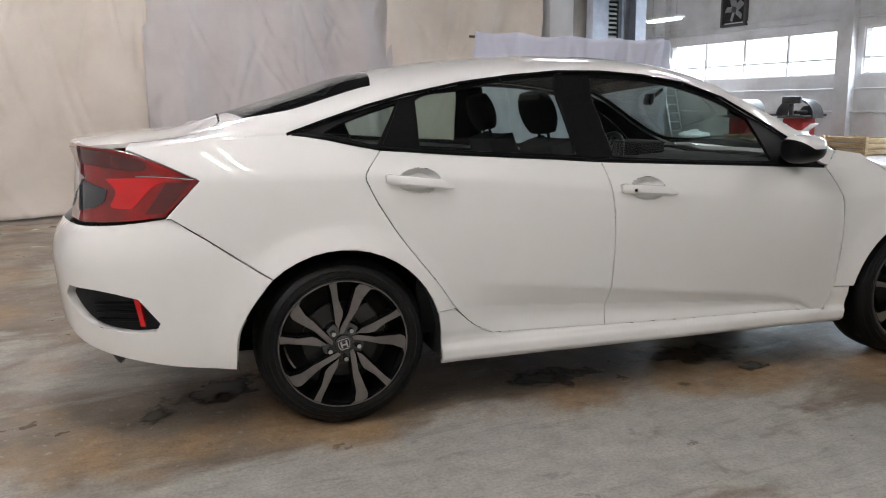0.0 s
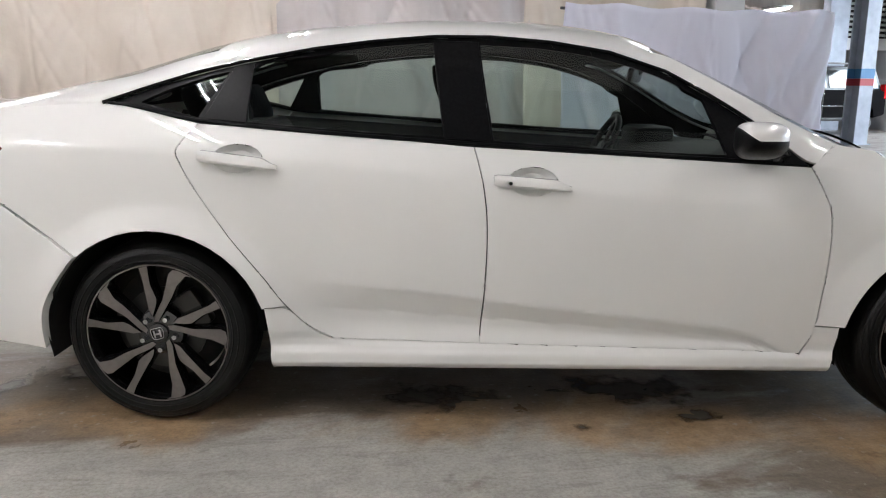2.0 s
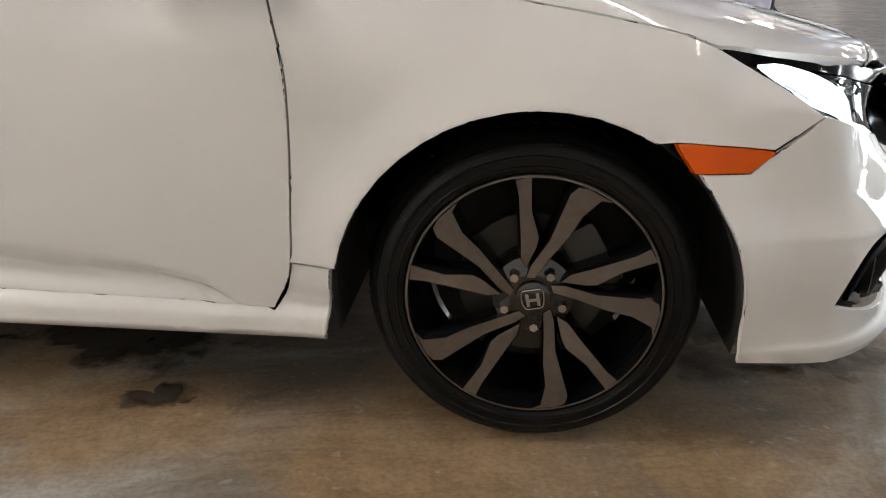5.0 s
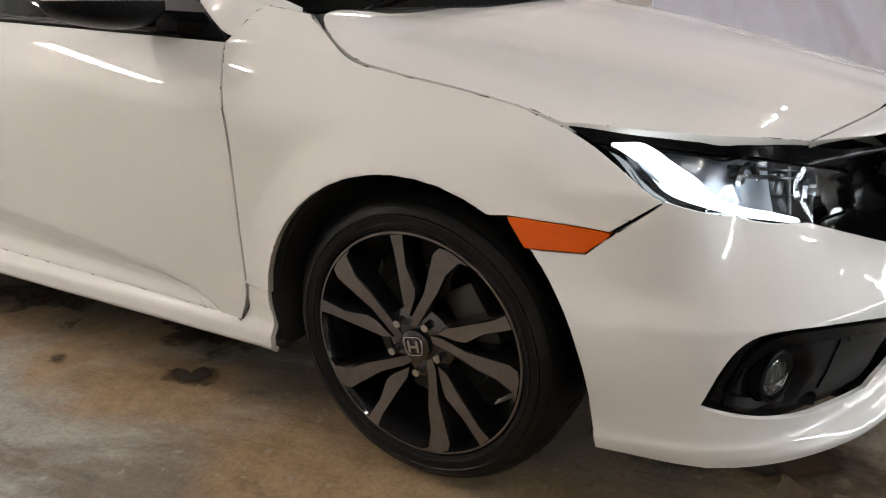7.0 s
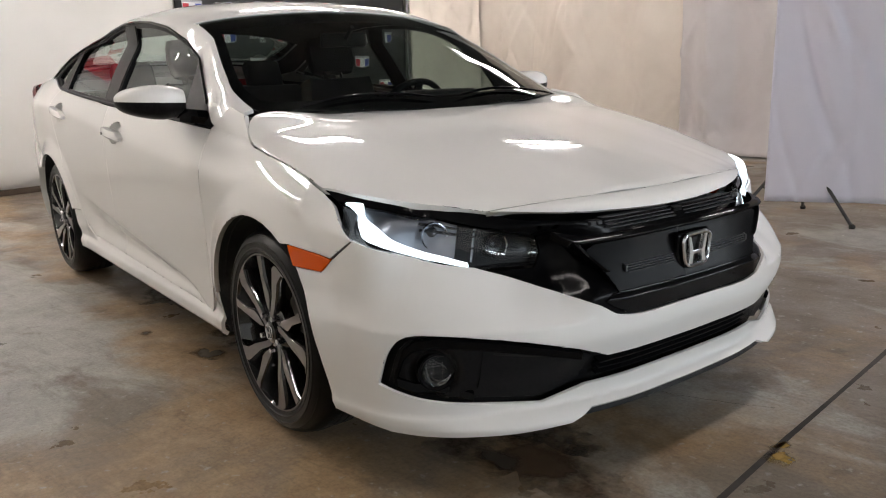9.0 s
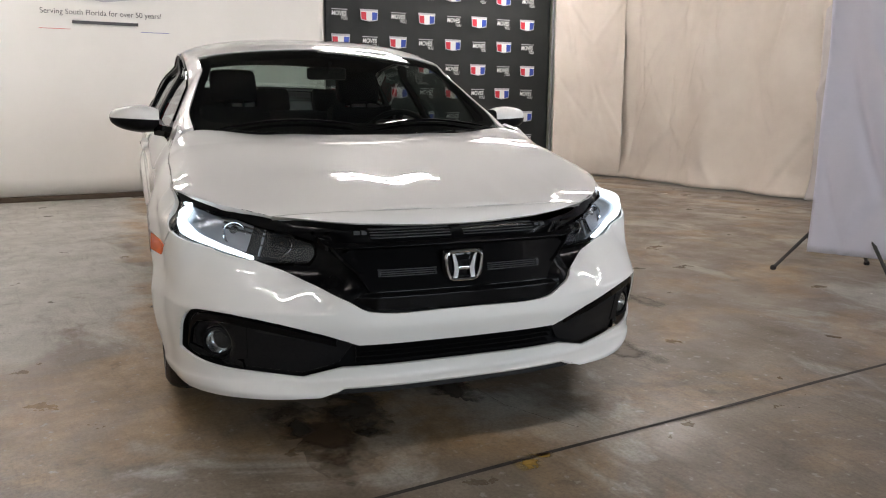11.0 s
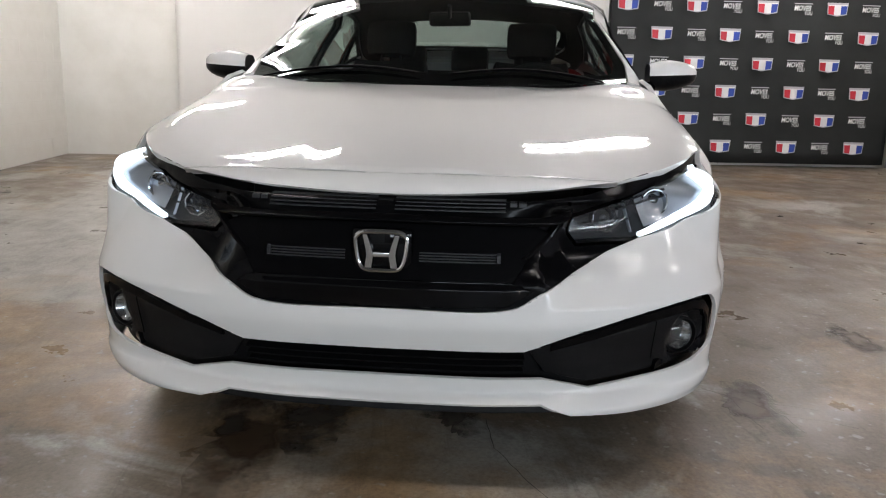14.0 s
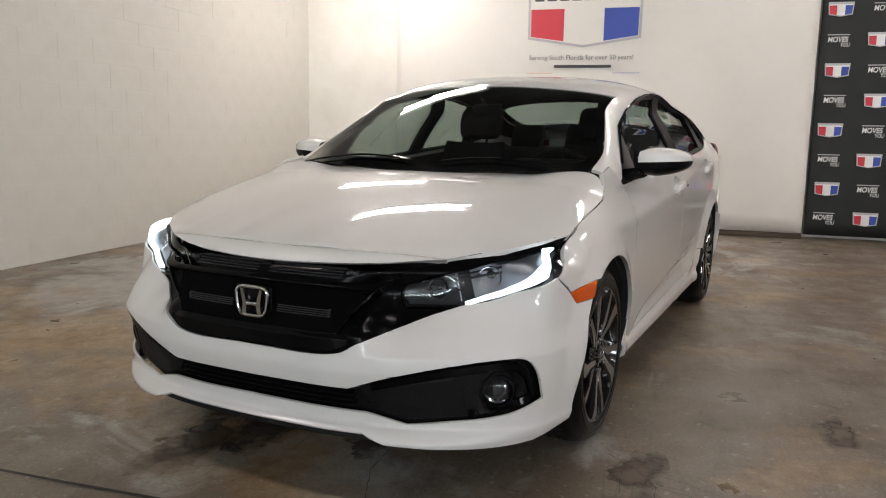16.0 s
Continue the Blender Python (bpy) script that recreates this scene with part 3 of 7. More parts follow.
rail = part("cloth_rail", bm, GREY_STEEL, label="grey pipe rail that carries the cloths")
tagged(rail, category="rail")
bm = bmesh.new()
box(bm, (3.95, 6.30, 0), (4.35, 6.70, TOP), 0.01)
post = part("pillar_1", bm, WALL, label="square white painted pillar", smooth=False)
post.matrix_basis = UV
tagged(post, category="pillar", kind="structure")

# white vinyl panel with its printed shield
vinyl = drape("vinyl_panel", (-5.2, -2.68), (-5.2, 2.12), 3.3, 0.06, VINYL, "white vinyl banner with a red, white and blue shield", "banner", 0.006, 1.2, 21, 0.08)
bm = bmesh.new()
box(bm, (-5.22, -2.70, 0.0), (-5.16, 2.12, 0.055), 0.01)
skirt = part("baseboard", bm, WOOD, label="dark stained timber batten along the wall foot", smooth=False)
skirt.data.materials[0] = material("dark_timber", (0.06, 0.04, 0.025), 0.7)
skirt.matrix_basis = UV
tagged(skirt, category="batten", kind="structure")


def flat(name, pts, u, mat, parent, label=""):
    """A printed shape on a banner: (v, z) outline at u."""
    bm = bmesh.new()
    f = bm.faces.new([bm.verts.new((u, v, z)) for v, z in pts])
    f.normal_update()
    if f.normal.x < 0:
        f.normal_flip()
    return part(name, bm, mat, parent, label, smooth=False)


def text(words, u, v, z, size, mat, parent, align="LEFT", squash=1.0, shear=0.0, bold=0.0):
    cu = bpy.data.curves.new("lettering", "FONT")
    cu.body, cu.size, cu.align_x, cu.shear, cu.offset = words, size, align, shear, bold
    cu.materials.append(mat)
    ob = new("lettering", cu)
    ob.parent = parent
    ob.matrix_basis = Matrix.Translation((u, v, z)) @ Matrix.Rotation(math.pi / 2, 4, "Z") @ Matrix.Rotation(math.pi / 2, 4, "X") @ Matrix.Diagonal((squash, 1, 1, 1))
    return ob


PU = -5.165
flat("shield_rim", [(-1.03, 2.90), (-1.02, 2.19), (-0.37, 2.095), (0.28, 2.19), (0.29, 2.90)], PU, SILVER_INK, vinyl)
flat("shield_field", [(-1.00, 2.875), (-0.99, 2.215), (-0.37, 2.12), (0.25, 2.215), (0.26, 2.875)], PU + 0.002, VINYL, vinyl)
flat("shield_red", [(-0.99, 2.53), (-0.985, 2.22), (-0.60, 2.165), (-0.60, 2.53)], PU + 0.004, RED_INK, vinyl)
flat("shield_blue", [(-0.14, 2.53), (-0.14, 2.165), (0.245, 2.22), (0.25, 2.53)], PU + 0.004, BLUE_INK, vinyl)
for k in range(8):
    flat("name_bar", [(-0.95 + k * 0.145, 2.62), (-0.84 + k * 0.145, 2.62), (-0.83 + k * 0.145, 2.70), (-0.94 + k * 0.145, 2.70)], PU + 0.004, INK, vinyl)
text("Serving South Florida for over 50 years!", PU, -1.00, 1.955, 0.0775, INK, vinyl, squash=0.965)
flat("web_bar", [(-0.70, 1.862), (-0.04, 1.862), (-0.04, 1.895), (-0.70, 1.895)], PU, INK, vinyl)
flat("thin_rule", [(-1.02, 1.80), (-0.72, 1.80), (-0.72, 1.805), (-1.02, 1.805)], PU, RED_INK, vinyl)
flat("thin_rule", [(-0.02, 1.80), (0.28, 1.80), (0.28, 1.805), (-0.02, 1.805)], PU, BLUE_INK, vinyl)

# dark press banner with its repeated marks
press = drape("press_banner", (-5.2, 2.14), (-5.2, 5.58), 3.0, 0.05, NIGHT, "dark fabric banner with rows of small printed marks", "banner", 0.010, 0.5, 31, 0.06)
BU = -5.155
for c in range(8):
    for r in range(10):
        v = 2.32 + 0.405 * c + 0.01 * math.sin(r * 1.7 + c)
        z = 0.245 + 0.315 * r
        if z > 2.95:
            continue
        if (c + r) % 2:
            flat("mark_frame", [(v - 0.125, z + 0.075), (v - 0.115, z - 0.055), (v, z - 0.075), (v + 0.115, z - 0.055), (v + 0.125, z + 0.075)], BU, SILVER_INK, press)
            flat("mark_white", [(v - 0.112, z + 0.052), (v - 0.105, z - 0.047), (v, z - 0.064), (v + 0.105, z - 0.047), (v + 0.112, z + 0.052)], BU + 0.002, PALE_INK, press)
            flat("mark_red", [(v - 0.112, z + 0.040), (v - 0.105, z - 0.047), (v - 0.04, z - 0.058), (v - 0.04, z + 0.040)], BU + 0.004, RED_INK, press)
            flat("mark_blue", [(v + 0.04, z + 0.040), (v + 0.04, z - 0.058), (v + 0.105, z - 0.047), (v + 0.112, z + 0.040)], BU + 0.004, BLUE_INK, press)
        else:
            text("MOVES", BU, v - 0.105, z - 0.02, 0.078, PALE_INK, press, squash=0.80, shear=0.15, bold=0.0015)
            text("YOU", BU, v + 0.02, z - 0.068, 0.055, PALE_INK, press, squash=0.80, shear=0.15)
            flat("small_bar", [(v - 0.105, z + 0.050), (v + 0.11, z + 0.050), (v + 0.11, z + 0.060), (v - 0.105, z + 0.060)], BU, SILVER_INK, press)
bm = bmesh.new()
tube(bm, [(-5.18, 5.62, 0.02), (-5.18, 5.62, 3.1)], 0.018, 8)
tube(bm, [(-5.18, 2.12, 3.05), (-5.18, 5.62, 3.05)], 0.016, 8)
bpost = part("banner_frame", bm, GREY_STEEL, label="thin grey pipe frame that holds the banner")
bpost.matrix_basis = UV
tagged(bpost, category="frame")

# block wall: courses of painted blocks
bm = bmesh.new()
me = None
rng = random.Random(9)
cube = bmesh.new()
box(cube, (-0.1992, -0.006, 0.002), (0.1992, -0.0012, 0.2022))
block_mesh = bpy.data.meshes.new("block")
cube.to_mesh(block_mesh)
cube.free()
block_mesh.materials.append(BLOCK)
south = bpy.data.objects["wall_south"]
count = 0
rest = []
for r in range(25):
    z = 0.004 + 0.203 * r
    for k in range(-1, 56):
        u = U0 + 0.2 + 0.4 * k + (0.2 if r % 2 else 0)
        if u - 0.2 < U0 - 0.2 or u > U1 - 0.2:
            continue
        if r < 14 and u < 2.8 and count < 300:
            ob = new("block", block_mesh)
            ob.parent = south
            ob.matrix_basis = Matrix.Translation((u, V0 + 0.003 + rng.uniform(0, 0.0015), z)) @ Matrix.Rotation(rng.uniform(-0.004, 0.004), 4, "Z")
            count += 1
        else:
            rest.append((u, z))
bm.free()
verts, faces = [], []
for u, z in rest:
    b0 = len(verts)
    verts += [(u + x, V0 + y, z + h) for x in (-0.1992, 0.1992) for y in (0.0, 0.0022) for h in (0.002, 0.2022)]
    faces += [(b0 + 2, b0 + 3, b0 + 7, b0 + 6), (b0, b0 + 1, b0 + 3, b0 + 2), (b0 + 4, b0 + 6, b0 + 7, b0 + 5), (b0 + 1, b0 + 5, b0 + 7, b0 + 3), (b0, b0 + 2, b0 + 6, b0 + 4)]
me = bpy.data.meshes.new("blocks")
me.from_pydata(verts, [], faces)
me.materials.append(BLOCK)
ob = new("blocks", me)
ob.parent = south
tagged(ob, kind="stuff")

# cloth on its stands beside the car
def stand(x, y, z, turn):
    st = thing("backdrop_stand", "black tripod stand that holds up a sheet", "stand", "cloth stands", (x, y, 0), turn)
    bm = bmesh.new()
    tube(bm, [(0, 0, 0.12), (0, 0, z)], 0.014, 10)
    part("pole", bm, DARK_STEEL, st)
    for k in range(3):
        bm = bmesh.new()
        a = k * math.tau / 3
        f = Vector((0.42 * math.cos(a), 0.42 * math.sin(a), 0.012))
        tube(bm, [(0, 0, 0.52), f], 0.011, 8)
        tube(bm, [Vector((0, 0, 0.16)), f * 0.55 + Vector((0, 0, 0.22))], 0.007, 6)
        leg = part("leg", bm, DARK_STEEL, st)
        bm = bmesh.new()
        bmesh.ops.create_uvsphere(bm, u_segments=10, v_segments=6, radius=0.02, matrix=Matrix.Translation(f))
        part("rubber_foot", bm, VOID, leg)
    bm = bmesh.new()
    bmesh.ops.create_cone(bm, cap_ends=True, segments=12, radius1=0.022, radius2=0.022, depth=0.07, matrix=Matrix.Translation((0, 0, 0.53)))
    part("collar", bm, DARK_STEEL, st)
    return st


stand(0.70, 3.31, 1.80, 112)
stand(3.26, 4.33, 1.86, 112)
bm = bmesh.new()
tube(bm, [(0.55, 3.21, 1.80), (1.9, 3.75, 1.81), (3.28, 4.31, 1.85)], 0.012, 8)
bar = part("cross_bar", bm, DARK_STEEL, label="black cross bar between two stands")
tagged(bar, category="bar")
sheet = drape("hanging_sheet", (0.58, 3.12), (3.24, 4.20), 1.84, 0.14, LILAC, "pale lilac-white sheet hung over a cross bar", "cloth", 0.038, 0.5, 41, 0.022, sag=0.02, slack=0.05, swags=0.035, rise=0.05)
sheet.matrix_basis = Matrix.Identity(4)

# ceiling lights
def light(u, v, turn=0.0, z=3.2, tubes=(-0.09, 0.09)):
    fx = thing("ceiling_light", "twin-tube fluorescent batten, lit" if len(tubes) > 1 else "single-tube fluorescent batten, lit", "lamp", "ceiling lights")
    fx.matrix_basis = UV @ pose(u, v, z, 0, 0, turn)
    bm = bmesh.new()
    box(bm, (-0.64, -0.17, 0.03), (0.64, 0.17, 0.09), 0.01)
    part("body", bm, WHITE_ENAMEL, fx)
    for x in (-0.5, 0.5):
        bm = bmesh.new()
        tube(bm, [(x, 0, 0.09), (x, 0, TOP - z)], 0.004, 6)
        part("suspension_wire", bm, DARK_STEEL, fx)
    for y in tubes:
        bm = bmesh.new()
        tube(bm, [(-0.6, y, 0.0), (0.6, y, 0.0)], 0.016, 10)
        part("tube", bm, TUBE_GLOW, fx, "lit white tube")
    return fx


for u, v in ((-4.1, -2.7), (-4.2, 4.6), (-2.15, -1.6), (-1.9, 1.5), (-1.35, 4.4)):
    light(u, v, 90)
for u, v in ((2.6, -1.9), (2.7, 1.1), (2.7, 4.0)):
    light(u, v, 90, tubes=(0.0,))
for u, v in ((9.5, 4.6), (14, 9), (10.0, 16), (13.5, 15), (8.5, 19.5), (12.5, 19.5)):
    light(u, v, 90, 3.55)
# daylight from the sky, through each window band
for a, b in bays:
    la = bpy.data.lights.new("window_daylight", "AREA")
    la.shape, la.size, la.size_y, la.energy, la.color = "RECTANGLE", abs(a - b) - 0.2, hi_z - lo_z - 0.1, 420.0, (0.74, 0.86, 1.0)
    lo = new("window_daylight", la)
    lo.matrix_world = UV @ look((U1 - 0.03, (a + b) / 2, (lo_z + hi_z) / 2), (U1 - 3, (a + b) / 2, 1.5))

# ---- the car: a white four-door saloon, its front towards +x, its middle at the origin ----
AXLE, HUB, ARCH = 1.35, 0.322, 0.377


def crease_z(x):
    return spline(x, [-2.3, -1.85, -1.24, -0.9, -0.28, 0.05, 0.6, 0.9, 1.3, 1.75, 2.2], [0.94, 0.952, 0.947, 0.92, 0.861, 0.826, 0.79, 0.775, 0.765, 0.72, 0.68])


def belt_z(x):
    return spline(x, [-2.2, -1.9, -1.52, -1.19, -0.29, 0.525, 0.86, 1.4], [1.06, 1.075, 1.092, 1.036, 0.969, 0.925, 0.907, 0.86])


def soft_ramp(v, r):
    """Nothing below 0, v above it, rounded over about r."""
    return r * math.log1p(math.exp(min(60.0, v / r)))


def flare(x, z):
    """The swelling of the body round the wheel openings."""
    return sum(0.026 * min(1.0, soft_ramp((0.466 - math.hypot(x - wx, z - 0.305)) / 0.085, 0.07)) * smoothstep(1.0, 0.72, z) for wx in (-AXLE, AXLE)) * smoothstep(0.08, 0.45, z)


def fold_z(x):
    """The height of the fold low on the doors."""
    return lerp(x, [-0.95, -0.85, 0.57, 0.70, 0.82], [0.53, 0.521, 0.357, 0.325, 0.262])


def half_width(x, z):
    """The body's half width at a place along it and a height: sill, doors, shoulder crease, windows leaning in."""
    zc = crease_z(x)
    top = spline(x, [-2.3, -2.0, -1.7, -1.3, -0.6, 0.3, 0.9, 1.3, 1.6, 1.75, 1.95], [0.76, 0.825, 0.855, 0.868, 0.864, 0.864, 0.864, 0.866, 0.862, 0.85, 0.80])
    low = spline(x, [-2.3, -1.9, -1.4, -0.9, 0, 0.9, 1.4, 1.8, 2.0], [0.74, 0.82, 0.845, 0.838, 0.836, 0.838, 0.85, 0.86, 0.80])
    t = min(1, max(0, (z - 0.25) / (zc - 0.25)))
    below = low + (top + 0.006 - low) * (1 - (1 - t) ** 2) - 0.006 * t ** 6
    lean = spline(x, [-2.2, -1.5, -0.9, -0.3, 0.3, 0.86, 1.2, 1.6, 1.8], [0.75, 0.72, 0.56, 0.50, 0.52, 0.58, 0.60, 0.85, 0.9])
    d = z - zc
    soft = 0.006
    d = soft * math.log1p(math.exp(min(60, d / soft)))
    zb = belt_z(x) - zc
    glazed = max(0, d - zb)
    low_part = min(d, zb)
    above = lean * (0.62 * low_part + 0.38 * low_part * low_part / max(0.02, zb)) + 0.45 * glazed + 0.5 * glazed ** 2
    h = below - above
    h += flare(x, z) - 0.028 * smoothstep(1.60, 1.70, x) * smoothstep(0.68, 0.75, z)
    zl = fold_z(x)
    if -0.98 < x < 0.84 and z < zl + 0.012:
        k = zl - z
        f = k / max(0.03, zl - 0.278)
        h -= (0.020 + 0.012 * min(1.0, max(0.0, (zl - 0.262) / 0.2))) * (min(1.0, max(0.0, f / 0.42)) - 0.72 * smoothstep(0.55, 1.0, f)) * smoothstep(-0.95, -0.60, x) * smoothstep(0.82, 0.66, x)
    return h


def side_of(sign, inset=0.0):
    return lambda x, z: (x, sign * (half_width(x, z) - inset), z)


def flank(name, loop, sign, parent, label="", holes=(), step=(0.04, 0.01), **more):
    """A painted flank panel whose mesh follows the shoulder crease and the fold low on the doors."""
    def laid(x, z):
        zc, zl = crease_z(x), fold_z(x)
        return (x, z - zc if z > zc else (-0.3 * (zc - z) / (zc - zl) if z > zl else z - zl - 0.3))

    def stood(x, v):
        zc, zl = crease_z(x), fold_z(x)
        z = zc + v if v > 0 else (zc + v / 0.3 * (zc - zl) if v > -0.3 else zl + v + 0.3)
        return (x, sign * half_width(x, z), z)
    def dense(pts):
        out = []
        for a, b in zip(pts, [*pts[1:], pts[0]]):
            n = max(1, math.ceil(math.dist(a, b) / 0.04))
            out += [(a[0] + (b[0] - a[0]) * k / n, a[1] + (b[1] - a[1]) * k / n) for k in range(n)]
        return out
    return panel(name, [[laid(*p) for p in dense(part_loop)] for part_loop in (loop, *holes)], stood, PAINT, parent, label, step=step, **more)


def rail_z(x):
    return spline(x, [-2.25, -2.06, -1.8, -1.518, -1.365, -1.214, -1.061, -0.826, -0.627, -0.416, -0.225, -0.024, 0.176, 0.371, 0.52, 0.593, 0.75, 0.86, 1.0, 1.2],
                  [1.035, 1.05, 1.075, 1.097, 1.146, 1.194, 1.233, 1.279, 1.305, 1.323, 1.323, 1.308, 1.277, 1.216, 1.14, 1.095, 0.99, 0.915, 0.895, 0.88])


def spine_z(x):
    return spline(x, [-2.25, -2.1, -1.98, -1.7, -1.41, -1.2, -0.83, -0.4, -0.18, 0.1, 0.3, 0.5, 0.7, 0.9, 1.1, 1.25],
                  [1.085, 1.10, 1.108, 1.178, 1.265, 1.328, 1.388, 1.415, 1.415, 1.397, 1.365, 1.290, 1.200, 1.098, 0.985, 0.90])


def arched(x, q):
    """The crown of the car across, before the windscreen is laid into it."""
    zr, zs = rail_z(x), spine_z(x)
    return zr + (zs - zr) * (1 - min(1, abs(q)) ** 2.5) ** 0.66


SCREEN_AT = [(0.33 + 0.06 * i, 0.1 * j) for i in range(14) for j in range(9)]
SCREEN_FIT = np.linalg.lstsq(np.array([[x ** a * q ** b for a in range(4) for b in (0, 2)] for x, q in SCREEN_AT]), np.array([arched(x, q) for x, q in SCREEN_AT]), rcond=None)[0]


def screen_z(x, q):
    """The windscreen's height: one smooth bowed sheet."""
    return sum(c * x ** a * q ** b for c, (a, b) in zip(SCREEN_FIT, ((a, b) for a in range(4) for b in (0, 2))))


def upper(x, q):
    """Roof, screens, pillars and boot lid: x along the car, q from -1 to 1 across it."""
    zr = rail_z(x)
    a = min(1, abs(q))
    z = arched(x, q)
    if x > 0.24:
        edge = screen_z(x, 0.905)
        sheet = screen_z(x, a) if a < 0.905 else edge + (zr - edge) * ((a - 0.905) / 0.095) ** 1.5
        z += (sheet - z) * smoothstep(0.24, 0.40, x) * smoothstep(1.10, 1.02, x)
    return (x, q * half_width(x, zr), z)


# the bonnet's rim: along it, half width and height
RIM_X = [1.19, 1.3, 1.45, 1.58, 1.646, 1.776, 1.863, 1.939, 1.997, 2.035, 2.085, 2.105]
RIM_Y = [half_width(x, z) - 0.0012 for x, z in ((1.19, 0.880), (1.3, 0.858), (1.45, 0.833), (1.58, 0.806), (1.646, 0.784))] + [0.747, 0.690, 0.620, 0.546, 0.45, 0.25, 0.0]
RIM_Z = [0.880, 0.858, 0.833, 0.806, 0.785, 0.770, 0.758, 0.746, 0.731, 0.741, 0.748, 0.749]


LIP_X = np.polyfit([-0.546, -0.45, -0.25, 0, 0.25, 0.45, 0.546], [1.997, 2.035, 2.085, 2.105, 2.085, 2.035, 1.997], 4)
LIP_Z = np.polyfit([-0.546, -0.45, -0.25, 0, 0.25, 0.45, 0.546], [0.7305, 0.7405, 0.7475, 0.7485, 0.7475, 0.7405, 0.7305], 4)
BONNET_SPINE = np.polyfit([1.0, 1.2, 1.45, 1.7, 1.9, 2.0, 2.06, 2.105], [0.966, 0.942, 0.902, 0.852, 0.804, 0.778, 0.762, 0.7505], 3, w=[0.5, 1, 1, 1, 1, 1, 2, 4])


def bonnet(x, y, raw=False):
    zc = float(np.polyval(BONNET_SPINE, x))
    a = abs(y)
    side, rim = spline(x, RIM_X, RIM_Y), spline(x, RIM_X, RIM_Z)
    curve = 0.052 + 0.078 * smoothstep(1.1, 2.2, x)
    crown = zc - curve * a ** 2
    wide = lerp(x, [1.5, 1.75, 2.0], [0.11, 0.14, 0.16])
    fall = max(0.0, zc - curve * side ** 2 - rim) * max(0.0, (a - side + wide) / wide) ** 2.6
    rise = 0.026 * smoothstep(1.24, 1.06, x) * smoothstep(0.42, 0.70, a)
    ridge = -0.006 * smoothstep(0.62, 0.36, a) * smoothstep(2.05, 1.45, x)
    z = crown - fall + rise + ridge
    if a < 0.546 and not raw:
        lip = float(np.polyval(LIP_X, y))
        near = smoothstep(0.42, 0.0, lip - x)
        if near:
            z += (float(np.polyval(LIP_Z, y)) + 0.0005 - bonnet(lip, y, True)[2]) * near * smoothstep(0.546, 0.50, a)
    return (x, y, z)


def plan(points):
    """A half outline seen from above, (x, y) from the middle outwards; gives place and outward normal by arc length."""
    xs, ys = [p[0] for p in points], [p[1] for p in points]
    fine = []
    for i in range(len(points) * 12):
        t = i / (len(points) * 12 - 1) * (len(points) - 1)
        fine.append((spline(t, list(range(len(xs))), xs), spline(t, list(range(len(ys))), ys)))
    length = [0.0]
    for a, b in zip(fine, fine[1:]):
        length.append(length[-1] + math.dist(a, b))
    fx, fy = [p[0] for p in fine], [p[1] for p in fine]

    def at(s):
        k = abs(s)
        if k > length[-1]:
            dx, dy = fx[-1] - fx[-3], fy[-1] - fy[-3]
            n = math.hypot(dx, dy)
            x, y = fx[-1] + dx / n * (k - length[-1]), fy[-1] + dy / n * (k - length[-1])
        else:
            x, y = lerp(k, length, fx), lerp(k, length, fy)
        e = 0.03
        k2 = min(k, length[-1])
        a, b = max(0, k2 - e), min(length[-1], k2 + e)
        dx, dy = lerp(b, length, fx) - lerp(a, length, fx), lerp(b, length, fy) - lerp(a, length, fy)
        if k < e:
            dx = 0.0
        n = math.hypot(dx, dy)
        nx, ny = dy / n, -dx / n
        if nx * fx[0] < 0 and k < e:
            nx = -nx
        if ny < 0:
            nx, ny = -nx, -ny
        return x, math.copysign(y, s), nx, math.copysign(ny, s)

    def from_y(y):
        return math.copysign(lerp(abs(y), fy, length), y)

    def from_x(x, sign=1):
        order = sorted(zip(fx, length))
        return sign * lerp(x, [o[0] for o in order], [o[1] for o in order])
    return at, from_y, from_x


nose_at, nose_y, nose_x = plan([(2.25, 0), (2.245, 0.2), (2.228, 0.34), (2.190, 0.48), (2.13, 0.62), (2.055, 0.735), (1.98, 0.80), (1.89, 0.845), (1.76, 0.870), (1.6, 0.880)])


NOSE_S = [0, 0.2, 0.36, 0.47, 0.57, 0.67, 0.77, 0.87, 0.97, 1.08, 1.18, 1.30]
NOSE_Z = [0.46, 0.52, 0.58, 0.64, 0.69, 0.74, 0.80]
# how far the nose lies behind its plan outline: a row for each place round it, a number for each height
NOSE_IN = [[0.003, 0.019, 0.039, 0.048, 0.074, 0.136, 0.203],
           [0.003, 0.009, 0.04, 0.059, 0.079, 0.132, 0.195],
           [0.003, 0.01, 0.062, 0.087, 0.086, 0.13, 0.188],
           [0.003, 0.057, 0.12, 0.136, 0.114, 0.153, 0.186],
           [0.002, 0.056, 0.121, 0.138, 0.125, 0.154, 0.183],
           [0.002, 0.042, 0.098, 0.128, 0.138, 0.159, 0.18],
           [0.002, 0.034, 0.08, 0.121, 0.149, 0.162, 0.179],
           [0.001, 0.027, 0.064, 0.1, 0.127, 0.159, 0.182],
           [0.001, 0.018, 0.033, 0.042, 0.068, 0.139, 0.173],
           [0.001, 0.009, 0.012, 0.009, 0.027, 0.097, 0.139],
           [0.001, 0.003, 0.005, 0.007, 0.024, 0.063, 0.088],
           [0.001, -0.0, 0.002, 0.008, 0.017, 0.022, 0.025]]

NOSE_COLUMNS = [[spline(0.46 + 0.01 * j, NOSE_Z, row) for j in range(38)] for row in NOSE_IN]
